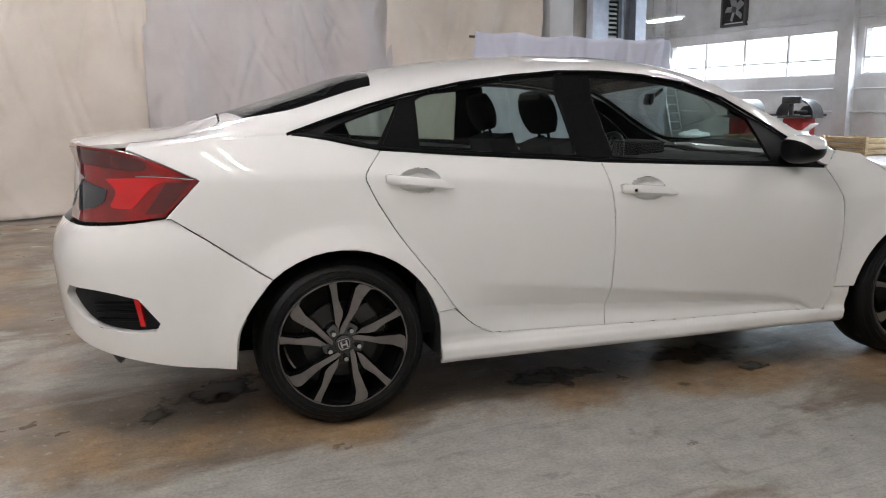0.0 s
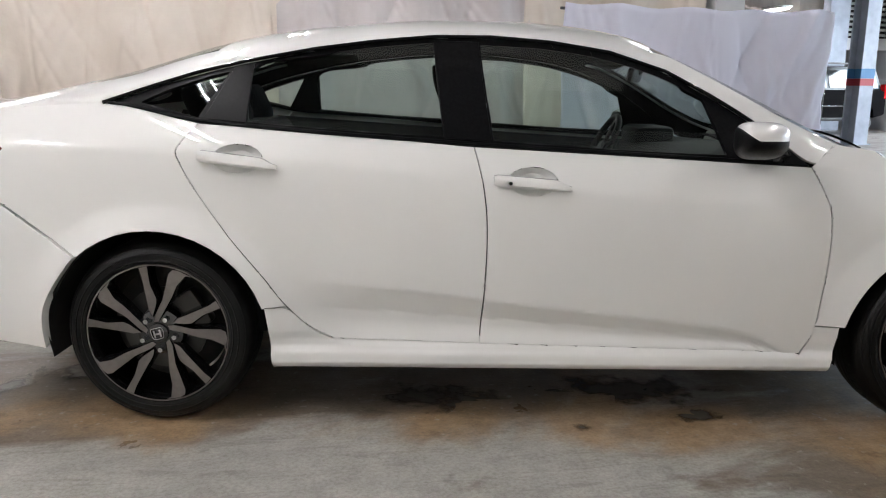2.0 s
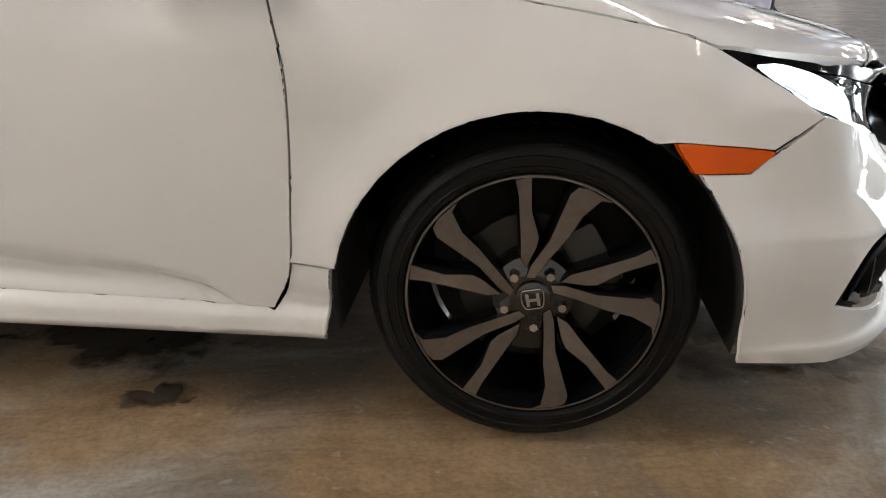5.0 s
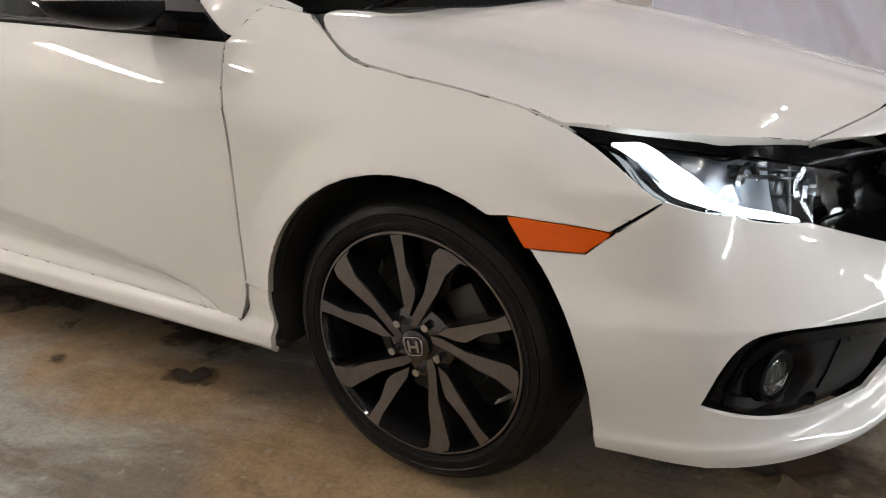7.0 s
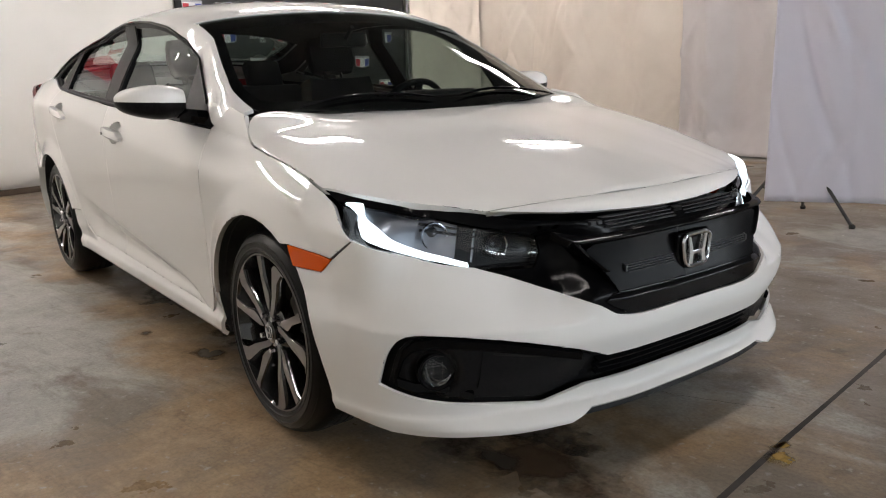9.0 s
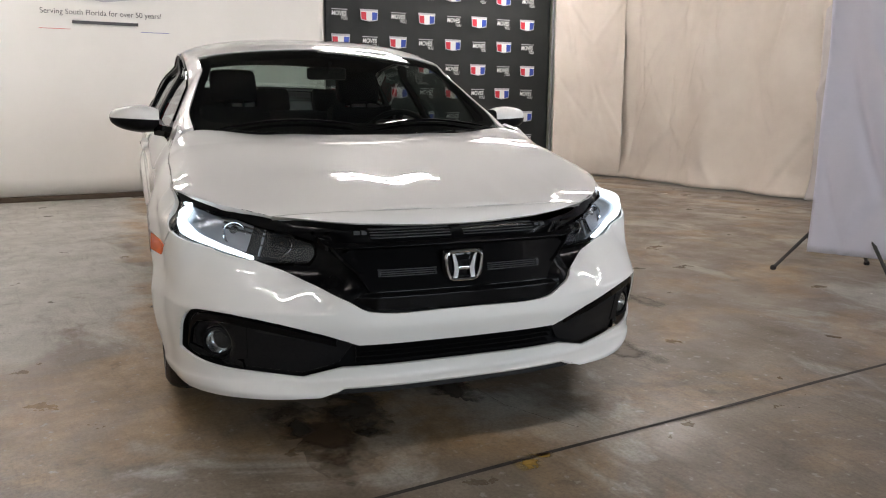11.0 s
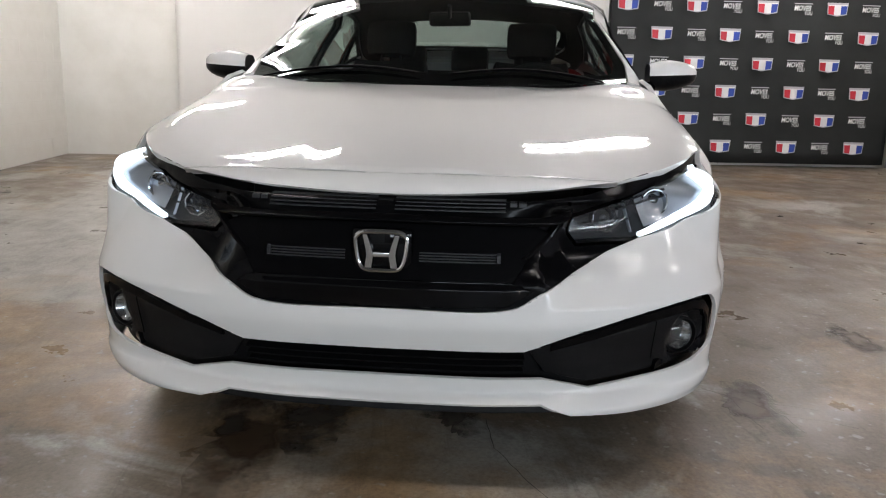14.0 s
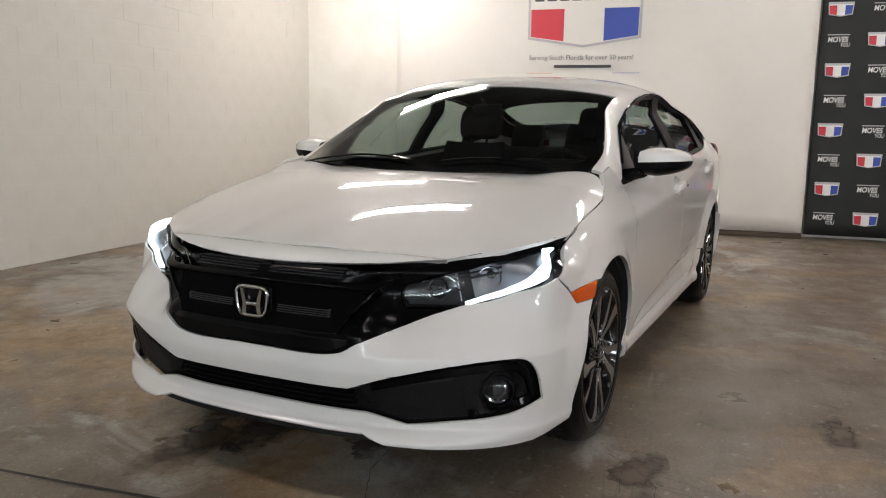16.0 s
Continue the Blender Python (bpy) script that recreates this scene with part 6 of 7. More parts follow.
    ribbon("reversing_trim", [(sign * TX(x, z), z) for x, z in ((-2.262, 0.845), (-2.235, 0.900), (-2.205, 0.948))], tail, 0.006, 0.014, LAMP_SILVER, tl)
    panel("dark_red_band", [outline(mir([(TX(-2.27, 1.058), 1.058, 1), (TX(-2.17, 1.055), 1.055), (TX(-2.0, 1.012), 1.012), (TX(-2.0, 0.985), 0.985), (TX(-2.17, 1.0), 1.0), (TX(-2.26, 1.035), 1.035)]), 5)], tail, DEEP_RED, tl, "", out=0.009, gap=0.001)
panel("rear_valance", [outline(both([(0.0, 0.44), (tail_y(0.62), 0.43), (TX(-2.25, 0.38), 0.38), (TX(-2.1, 0.33), 0.33, 1), (TX(-2.2, 0.26), 0.26, 1), (0.0, 0.24)]), 5)], lambda s, z: tuple(Vector(tail(s, z)) - Vector((tail_at(s)[2], tail_at(s)[3], 0)) * 0.09), PLASTIC, car, "")

# underside and cabin
bm = bmesh.new()
box(bm, (-2.1, -0.5, 0.22), (2.0, 0.5, 0.30), 0.02)
box(bm, (-0.92, -0.80, 0.20), (0.92, 0.80, 0.30), 0.02)
box(bm, (1.62, -0.42, 0.24), (2.0, 0.42, 0.60), 0.05)
box(bm, (-2.2, -0.70, 0.36), (-1.80, 0.70, 0.80), 0.05)
box(bm, (0.92, -0.5, 0.3), (1.64, 0.5, 0.78), 0.05)
box(bm, (-1.82, -0.5, 0.3), (-1.25, 0.5, 0.95), 0.05)
part("underside", bm, VOID, car)
for sign in (-1, 1):
    bm = bmesh.new()
    box(bm, (-1.05, sign * 0.735 - 0.03, 0.30), (0.80, sign * 0.735 + 0.02, 0.885), 0.02)
    part("door_lining", bm, CABIN_HARD, car)
bm = bmesh.new()
rows = []
for k in range(13):
    y = -0.72 + 1.44 * k / 12
    rows.append([bm.verts.new((x, y, z)) for x, z in ((1.10, 0.62), (1.08, 0.90), (0.80, 0.935 - 0.02 * abs(y)), (0.52, 0.925 - 0.03 * abs(y)), (0.45, 0.87), (0.50, 0.62))])
for A, B in zip(rows, rows[1:]):
    for k in range(5):
        bm.faces.new((A[k], A[k + 1], B[k + 1], B[k]))
bmesh.ops.recalc_face_normals(bm, faces=bm.faces)
part("dashboard", bm, CABIN_HARD, car, "dark dashboard")
bm = bmesh.new()
box(bm, (0.50, 0.22, 0.90), (0.68, 0.56, 0.99), 0.03)
part("instrument_hood", bm, CABIN_HARD, car)
bm = bmesh.new()
tilt = pose(0.36, 0.38, 0.86, 0, -64, 0)
circle = [tilt @ Vector((0.185 * math.cos(a), 0.185 * math.sin(a), 0)) for a in [k * math.tau / 40 for k in range(40)]]
tube(bm, circle, 0.015, 10, closed=True)
box(bm, (-0.06, -0.07, -0.03), (0.06, 0.07, 0.01), 0.02, tilt)
for a in (0, 180, 250 + 20):
    box(bm, (0.04, -0.02, -0.012), (0.18, 0.02, 0.004), 0.004, tilt @ pose(0, 0, 0, 0, 0, a + 90))
part("steering_wheel", bm, CABIN_HARD, car, "black steering wheel")


def seat(x, y, rear=False):
    bm = bmesh.new()
    w = 0.25
    box(bm, (x - 0.28, y - w, 0.34), (x + 0.27, y + w, 0.56), 0.06)
    back = pose(x - 0.25, y, 0.46, 0, -18, 0)
    rows = []
    for k in range(7):
        t = k / 6
        ww = w * (1.0 - 0.22 * t ** 2)
        rows.append([bm.verts.new(back @ Vector((dx, dy * ww, 0.60 * t))) for dx, dy in ((-0.06, -0.9), (0.0, -1.0), (0.07, -0.92), (0.045, -0.5), (0.045, 0.5), (0.07, 0.92), (0.0, 1.0), (-0.06, 0.9))])
    for A, B in zip(rows, rows[1:]):
        for k in range(8):
            bm.faces.new((A[k], A[(k + 1) % 8], B[(k + 1) % 8], B[k]))
    bm.faces.new(rows[0])
    bm.faces.new(rows[-1])
    bmesh.ops.recalc_face_normals(bm, faces=bm.faces)
    s = part("seat", bm, CABIN, car, "dark cloth seat")
    bm = bmesh.new()
    m = back @ pose(0.0, 0, 0.735)
    bmesh.ops.create_uvsphere(bm, u_segments=18, v_segments=12, radius=1.0, matrix=m @ Matrix.Diagonal((0.052, 0.135, 0.105, 1)))
    for v in bm.verts:
        l = m.inverted() @ v.co
        l.y = math.copysign(min(0.128, abs(l.y) * 1.25), l.y)
        l.z = math.copysign(min(0.09, abs(l.z) * 1.2), l.z)
        v.co = m @ l
    for g in (-1, 1):
        tube(bm, [back @ Vector((0, g * 0.05, 0.56)), back @ Vector((0, g * 0.05, 0.68))], 0.007, 6)
    part("headrest", bm, CABIN, s)


seat(0.11, -0.37)
seat(0.11, 0.37)
bm = bmesh.new()
box(bm, (-1.05, -0.66, 0.34), (-0.55, 0.66, 0.54), 0.06)
box(bm, (-0.08, -0.64, 0.0), (0.08, 0.64, 0.56), 0.05, pose(-1.02, 0, 0.48, 0, -24, 0))
rear_bench = part("rear_bench", bm, CABIN, car, "dark cloth rear bench")
for y in (-0.40, 0.0, 0.40):
    bm = bmesh.new()
    box(bm, (-0.045, -0.12, -0.03), (0.045, 0.12, 0.15), 0.035, pose(-1.26, y, 1.02, 0, -24, 0))
    part("headrest", bm, CABIN, rear_bench)
bm = bmesh.new()
box(bm, (-1.72, -0.62, 0.98), (-1.22, 0.62, 1.01), 0.01)
part("parcel_shelf", bm, CABIN_HARD, car)
panel("pillar_lining", [outline(whole, 6), outline(rear_screen)], upper, CABIN, car, "dark lining inside the roof pillars", out=-0.019, depth=0, edge=0, gap=0, step=(0.08, 0.06))
inner_roof = across([(0.33, 0.0), (0.28, 0.85, 1), (-0.5, 0.9), (-1.12, 0.85, 1), (-1.1, 0.0)])
panel("headliner", [outline(inner_roof)], upper, CABIN, car, "dark headliner", out=-0.035, depth=0, edge=0, gap=0, step=(0.1, 0.1))
bm = bmesh.new()
box(bm, (-0.012, -0.10, -0.031), (0.018, 0.10, 0.031), 0.014, pose(0.42, 0.0, 1.215, 0, 12, -24))
tube(bm, [(0.44, 0, 1.22), (0.50, 0, 1.265)], 0.009, 8)
part("inside_mirror", bm, CABIN_HARD, car)
bm = bmesh.new()
box(bm, (-0.1, -0.09, 0.34), (0.5, 0.09, 0.62), 0.03)
part("centre_console", bm, CABIN_HARD, car)


# wheels
# a dart and a hook blade: radius as a share of the rim's, angle
DART = [(0.968, 89.3), (0.975, 82.2), (0.71, 82.2), (0.505, 76.4), (0.42, 77.8), (0.25, 94), (0.35, 97), (0.507, 92.3), (0.846, 88.9)]
HOOK = [(0.17, 99), (0.263, 85), (0.493, 67), (0.89, 64.1), (0.956, 61.5), (0.972, 56.8), (0.972, 44.6), (0.935, 49.5), (0.766, 53.2), (0.573, 53.8), (0.343, 60), (0.16, 76)]


def blade(bm, edge, turn, rings, mi_face, mi_side):
    """One blade: its outline widened ring by ring from the face backwards, as (spread, depth, dish)."""
    P = [Vector((0.2435 * r * math.cos(radians(a + turn)), 0.2435 * r * math.sin(radians(a + turn)))) for r, a in edge]
    n = len(P)
    area = sum(P[i].x * P[(i + 1) % n].y - P[(i + 1) % n].x * P[i].y for i in range(n))
    out = []
    for i in range(n):
        d1, d2 = (P[i] - P[i - 1]).normalized(), (P[(i + 1) % n] - P[i]).normalized()
        nn = (Vector((d1.y, -d1.x)) + Vector((d2.y, -d2.x))).normalized()
        out.append(nn if area > 0 else -nn)
    made = []
    for spread, depth, dish in rings:
        row = []
        for p, o in zip(P, out):
            q = p + o * spread
            if q.length > 0.2385:
                q = q.normalized() * 0.2385
            row.append(bm.verts.new((q.x, depth + dish * smoothstep(0.20, 0.05, p.length), q.y)))
        made.append(row)
    bm.faces.new(made[0]).material_index = mi_face
    for k, (A, B) in enumerate(zip(made, made[1:])):
        for i in range(n):
            bm.faces.new((A[i], A[(i + 1) % n], B[(i + 1) % n], B[i])).material_index = mi_side


def spokes(bm, mi_face, mi_side):
    """Five pairs of blades, a dart and a hook in each, machined in front with black flanks."""
    for k in range(5):
        for edge in (DART, HOOK):
            blade(bm, edge, 72 * k, ((-0.0005, -0.006, 0.014), (0.0008, -0.004, 0.014), (0.0045, 0.008, 0.010), (0.0065, 0.05, 0.0)), mi_face, mi_side)
    bmesh.ops.recalc_face_normals(bm, faces=bm.faces)


def build_wheel():
    w = thing("wheel", "", "")
    for k in ("label", "category"):
        if k in w:
            del w[k]
    bm = bmesh.new()
    R, half = 0.322, 0.117
    lathe(bm, [(0.240, 0.010), (0.247, -0.003), (0.255, -0.006), (0.2565, -0.0085), (0.2585, -0.0085), (0.260, -0.007), (0.274, -0.0075), (0.2755, -0.0095), (0.2775, -0.0092), (0.279, -0.0062), (0.290, -0.002), (0.297, 0.0045), (0.2985, 0.0035), (0.3005, 0.0052), (0.3015, 0.0085), (0.306, 0.012), (0.316, 0.032), (R, 0.062), (R, 0.170), (0.317, 0.205), (0.300, 0.228), (0.262, 0.236), (0.232, 0.225)], 72)
    tyre = part("tyre", bm, TYRE, w, "black low-profile tyre")
    bm = bmesh.new()
    for k in range(60):
        a = k * math.tau / 60
        box(bm, (-0.003, 0.060, 0.314), (0.003, 0.092, 0.3224), 0, Matrix.Rotation(a, 4, "Y") @ pose(0, 0, 0, 0, 0, 14))
    for yy in (0.095, 0.125, 0.155):
        lathe(bm, [(0.3225, yy - 0.004), (0.3232, yy), (0.3225, yy + 0.004)], 48)
    tagged(part("tread", bm, VOID, tyre), kind="stuff")
    bm = bmesh.new()
    lathe(bm, [(0.2435, 0.012), (0.2435, 0.000), (0.2415, -0.004), (0.2375, -0.004)], 72, mi=0)
    lathe(bm, [(0.2378, -0.0035), (0.2345, 0.004), (0.224, 0.030), (0.212, 0.10), (0.208, 0.20)], 72, mi=1)
    rim = part("rim", bm, [MACHINED, ALLOY_BLACK], w, "machined and black alloy rim")
    bm = bmesh.new()
    spokes(bm, 0, 1)
    for f in bm.faces:
        f.normal_update()
    part("spokes", bm, [MACHINED, ALLOY_BLACK], rim, "machined grey blades with black flanks")
    bm = bmesh.new()
    lathe(bm, [(0.082, 0.06), (0.078, 0.022), (0.060, 0.014), (0.038, 0.010), (0.0005, 0.010)], 40)
    part("hub", bm, ALLOY_BLACK, rim)
    bm = bmesh.new()
    lathe(bm, [(0.034, 0.012), (0.033, 0.000), (0.030, -0.002), (0.0005, -0.003)], 28)
    cap = part("centre_cap", bm, ALLOY_BLACK, rim, "black cap with a chrome emblem")
    bm = bmesh.new()
    pts = outline([(-0.019, 0.018), (0.0, 0.020), (0.019, 0.018), (0.016, -0.016), (0.0, -0.018), (-0.016, -0.016)], 4)
    tube(bm, [(x, -0.005, z) for x, z in pts], 0.0018, 6, closed=True)
    for g in (-1, 1):
        box(bm, (g * 0.010 - 0.003, -0.007, -0.013), (g * 0.010 + 0.003, -0.002, 0.014), 0)
    box(bm, (-0.009, -0.007, -0.003), (0.009, -0.002, 0.003), 0)
    part("cap_emblem", bm, CHROME, cap)
    for k in range(5):
        a = radians(47 + k * 72)
        bm = bmesh.new()
        bmesh.ops.create_cone(bm, cap_ends=True, segments=6, radius1=0.0105, radius2=0.0085, depth=0.026, matrix=Matrix.Translation((0.057 * math.cos(a), 0.004, 0.057 * math.sin(a))) @ Matrix.Rotation(math.pi / 2, 4, "X"))
        part("wheel_nut", bm, CHROME, rim)
    bm = bmesh.new()
    lathe(bm, [(0.145, 0.085), (0.145, 0.075), (0.085, 0.075), (0.080, 0.05), (0.0005, 0.05)], 48)
    part("brake_disc", bm, STEEL, w)
    bm = bmesh.new()
    box(bm, (0.085, 0.045, -0.07), (0.165, 0.11, 0.07), 0.015, Matrix.Rotation(radians(-20), 4, "Y"))
    part("brake_caliper", bm, STEEL, w)
    bm = bmesh.new()
    lathe(bm, [(0.205, 0.16), (0.0005, 0.16)], 32)
    part("inner_disc", bm, VOID, w)
    return w


first = build_wheel()
first.parent = car
first.matrix_basis = pose(AXLE, -0.856, HUB, 0, -11, 0)
for wx, sign, spin in ((-AXLE, -1, -13), (AXLE, 1, 20), (-AXLE, 1, 50)):
    copy_thing(first, pose(wx, sign * 0.856, HUB, 0, spin, 0 if sign < 0 else 180))

# ---- the workshop beyond ----
POST = material("blue_white_post_paint", (0.55, 0.60, 0.68), 0.5)
mottle(POST, (0.42, 0.46, 0.54), (0.60, 0.64, 0.72), 3, bump=0.1)
BLUE_BAND = material("blue_band_paint", (0.08, 0.25, 0.50), 0.5)
RED_BAND = material("red_band_paint", (0.50, 0.06, 0.07), 0.5)


def post(u, v, bands=True):
    """A steel H-section post with painted bands."""
    ob = thing("post", "whitish steel post with a blue and a red band" if bands else "whitish painted steel post", "post", "workshop posts")
    ob.matrix_basis = UV @ pose(u, v, 0, 0, 0, 12)

    def section(lo, hi, fat):
        bm = bmesh.new()
        a, b, c, d = 0.20 + fat, 0.19 + fat, 0.15 - fat, 0.03 + fat
        pts = [(-a, -b), (a, -b), (a, -c), (d, -c), (d, c), (a, c), (a, b), (-a, b), (-a, c), (-d, c), (-d, -c), (-a, -c)]
        rings = [[bm.verts.new((x, y, z)) for x, y in pts] for z in (lo, hi)]
        for i in range(12):
            bm.faces.new((rings[0][i], rings[0][(i + 1) % 12], rings[1][(i + 1) % 12], rings[1][i]))
        bm.faces.new(rings[0][::-1])
        bm.faces.new(rings[1])
        bmesh.ops.recalc_face_normals(bm, faces=bm.faces)
        return bm
    part("shaft", section(0, TOP, 0), POST, ob, smooth=False)
    bm = bmesh.new()
    box(bm, (-0.26, -0.24, 0), (0.26, 0.24, 0.03), 0.004)
    part("base_plate", bm, POST, ob, smooth=False)
    if bands:
        part("blue_band", section(1.47, 1.68, 0.003), BLUE_BAND, ob, smooth=False)
        part("red_band", section(1.31, 1.465, 0.003), RED_BAND, ob, smooth=False)
    bm = bmesh.new()
    tube(bm, [(0.24, -0.12, 0.5), (0.24, -0.12, TOP)], 0.022, 8)
    box(bm, (0.21, -0.17, 0.42), (0.28, -0.07, 0.56), 0.008)
    part("conduit", bm, GREY_STEEL, ob)
    return ob


post(11.0, 13.2)
post(5.2, 13.2, False)

# dark four-wheel-drive parked beyond the post
SUV_PAINT = material("black_car_paint", (0.004, 0.004, 0.005), 0.15, 0.0, 0.0, spec=0.2)
SUV_GLASS = material("dark_car_glass", (0.015, 0.017, 0.018), 0.08, 0.0, 0.6)


def four_by_four(m):
    ob = thing("parked_car", "black four-wheel-drive with silver wheels, parked", "car")
    ob.matrix_basis = m
    # body: a side outline swept across, with rounded flanks
    low = [(2.35, 0.55), (2.36, 0.85), (2.25, 1.02), (1.3, 1.12), (0.95, 1.14), (-2.25, 1.14), (-2.35, 0.95), (-2.35, 0.5), (-1.9, 0.42), (-1.85, 0.62), (-1.62, 0.82), (-1.42, 0.86), (-1.22, 0.82), (-0.99, 0.62), (-0.94, 0.40), (0.94, 0.40), (0.99, 0.62), (1.22, 0.82), (1.42, 0.86), (1.62, 0.82), (1.85, 0.62), (1.9, 0.45)]
    bm = bmesh.new()
    rows = []
    for y, inset in ((-0.90, 0.05), (-0.925, 0.02), (-0.90, 0.0), (0.90, 0.0), (0.925, 0.02), (0.90, 0.05)):
        rows.append([bm.verts.new((x * (1 - inset * 0.1), y, z - inset * 0.2)) for x, z in low])
    rows = [[bm.verts.new((x, y, z)) for x, z in low] for y in (-0.91, 0.91)]
    n = len(low)
    for i in range(n):
        bm.faces.new((rows[0][i], rows[0][(i + 1) % n], rows[1][(i + 1) % n], rows[1][i]))
    bm.faces.new(rows[0])
    bm.faces.new(rows[1][::-1])
    bmesh.ops.delete(bm, geom=[v for v in bm.verts if not v.link_faces], context="VERTS")
    bmesh.ops.recalc_face_normals(bm, faces=bm.faces)
    bmesh.ops.bevel(bm, geom=[e for e in bm.edges if abs(e.calc_face_angle(0)) > 0.5], offset=0.03, segments=2, affect="EDGES")
    part("body", bm, SUV_PAINT, ob)
    bm = bmesh.new()
    ring = []
    for x0, x1, x2, x3, y, z in ((1.0, -2.22, 0, 0, 0.86, 1.13), (0.30, -2.10, 0, 0, 0.70, 1.70), (0.10, -2.02, 0, 0, 0.60, 1.75)):
        ring.append([bm.verts.new(p) for p in ((x0, -y, z), (x0, y, z), (x1, y, z), (x1, -y, z))])
    for A, B in zip(ring, ring[1:]):
        for k in range(4):
            bm.faces.new((A[k], A[(k + 1) % 4], B[(k + 1) % 4], B[k]))
    bm.faces.new(ring[-1])
    bmesh.ops.recalc_face_normals(bm, faces=bm.faces)
    bmesh.ops.bevel(bm, geom=bm.edges[:], offset=0.025, segments=2, affect="EDGES")
    part("cabin", bm, SUV_PAINT, ob)
    for g in (-1, 1):
        for x0, x1, t0, t1 in ((0.72, -0.10, 0.26, -0.10), (-0.22, -1.10, -0.22, -1.08), (-1.22, -2.05, -1.20, -1.98)):
            bm = bmesh.new()
            f = bm.faces.new([bm.verts.new(p) for p in ((x0, g * 0.853, 1.19), (x1, g * 0.853, 1.19), (t1, g * 0.715, 1.63), (t0, g * 0.715, 1.63))])
            bmesh.ops.extrude_face_region(bm, geom=[f])
            bmesh.ops.translate(bm, verts=list(f.verts), vec=(0, g * 0.012, 0.004))
            bmesh.ops.recalc_face_normals(bm, faces=bm.faces)
            part("side_window", bm, SUV_GLASS, ob, smooth=False)
        bm = bmesh.new()
        tube(bm, [(-0.1, g * 0.62, 1.76), (-0.2, g * 0.62, 1.81), (-1.8, g * 0.62, 1.81), (-1.9, g * 0.62, 1.76)], 0.022, 8)
        part("roof_rail", bm, GREY_STEEL, ob)
        bm = bmesh.new()
        box(bm, (-0.95, g * 0.93 - 0.06, 0.36), (0.95, g * 0.93 + 0.06, 0.44), 0.025)
        part("running_board", bm, DARK_STEEL, ob)
        bm = bmesh.new()
        box(bm, (0.62, g * 1.02 - 0.10, 1.16), (0.76, g * 1.02 + 0.08, 1.34), 0.03)
        part("door_mirror", bm, SUV_PAINT, ob)
        bm = bmesh.new()
        box(bm, (-2.37, g * 0.84 - 0.07, 0.92), (-2.24, g * 0.84 + 0.085, 1.30), 0.02)
        part("tail_lamp", bm, RED, ob, "red tail lamp")
        bm = bmesh.new()
        box(bm, (-0.9, g * 0.918, 0.72), (0.9, g * 0.925 + g * 0.005, 0.745), 0.002)
        part("door_moulding", bm, CHROME, ob)
        for x in (0.0, -0.95):
            bm = bmesh.new()
            tube(bm, [(x, g * 0.915, 1.02), (x + 0.05, g * 0.945, 1.03), (x + 0.17, g * 0.945, 1.03), (x + 0.22, g * 0.915, 1.02)], 0.013, 6)
            part("door_handle", bm, CHROME, ob)
    bm = bmesh.new()
    f = bm.faces.new([bm.verts.new(p) for p in ((0.985, -0.78, 1.17), (0.985, 0.78, 1.17), (0.36, 0.64, 1.655), (0.36, -0.64, 1.655))])
    bmesh.ops.translate(bm, verts=bm.verts, vec=(0.02, 0, 0.015))
    part("windscreen", bm, SUV_GLASS, ob, smooth=False)
    for y in (-0.62, 0.62):
        bm = bmesh.new()
        box(bm, (2.30, y - 0.16, 0.80), (2.37, y + 0.16, 0.98), 0.02)
        part("headlamp", bm, LAMP_SILVER, ob)
    for x in (-1.42, 1.42):
        for g in (-1, 1):
            w = part("wheel", bmesh.new(), TYRE, ob)
            bm = bmesh.new()
            lathe(bm, [(0.235, 0.0), (0.25, -0.02), (0.34, -0.015), (0.375, 0.03), (0.38, 0.20), (0.30, 0.24)], 36)
            t = part("tyre", bm, TYRE, w)
            bm = bmesh.new()
            lathe(bm, [(0.24, 0.0), (0.225, -0.01), (0.20, 0.05), (0.20, 0.2)], 36)
            for k in range(6):
                box(bm, (-0.035, -0.005, 0.03), (0.035, 0.03, 0.225), 0.008, Matrix.Rotation(k * math.tau / 6, 4, "Y"))
            lathe(bm, [(0.07, 0.02), (0.06, -0.012), (0.0005, -0.014)], 20)
            part("rim", bm, ALUMINIUM, w)
            w.matrix_basis = pose(x, g * 0.915, 0.38, 0, 0, 0 if g < 0 else 180)
    return ob


front, rear = Vector((8.6, 17.8, 0)), Vector((11.4, 19.15, 0))
way = (front - rear).normalized()
mid = (front + rear) / 2 + Vector((way.y, -way.x, 0)) * 1.02
suv = four_by_four(pose(mid.x, mid.y, 0, 0, 0, math.degrees(math.atan2(way.y, way.x))))
suv.scale = (1.08, 1.08, 1.08)

# mezzanine along the far side, with boarding and slatted openings above
bm = bmesh.new()
box(bm, (4.5, 19.6, 2.45), (U1, 19.9, 2.80))
box(bm, (4.5, 19.9, 2.62), (U1, V1, 2.72))
loft = part("mezzanine", bm, WALL, label="white mezzanine edge beam with storage above", smooth=False)
loft.matrix_basis = UV
tagged(loft, category="mezzanine", kind="structure")
bm = bmesh.new()
box(bm, (4.5, 23.0, 0), (U1, 23.1, 2.45))
back = part("wall_under_mezzanine", bm, POST, label="pale blue-grey wall under the mezzanine", smooth=False)
back.matrix_basis = UV
tagged(back, category="wall", kind="structure")
BOARDING = material("grey_brown_boarding", (0.2, 0.17, 0.14), 0.7)
mottle(BOARDING, (0.15, 0.125, 0.105), (0.25, 0.215, 0.185), 2.5, bump=0.2, stretch=(1, 1, 0.3))
boarding = thing("wall_loft", "grey-brown boarding that closes the loft", "wall", kind="structure")
boarding.matrix_basis = UV
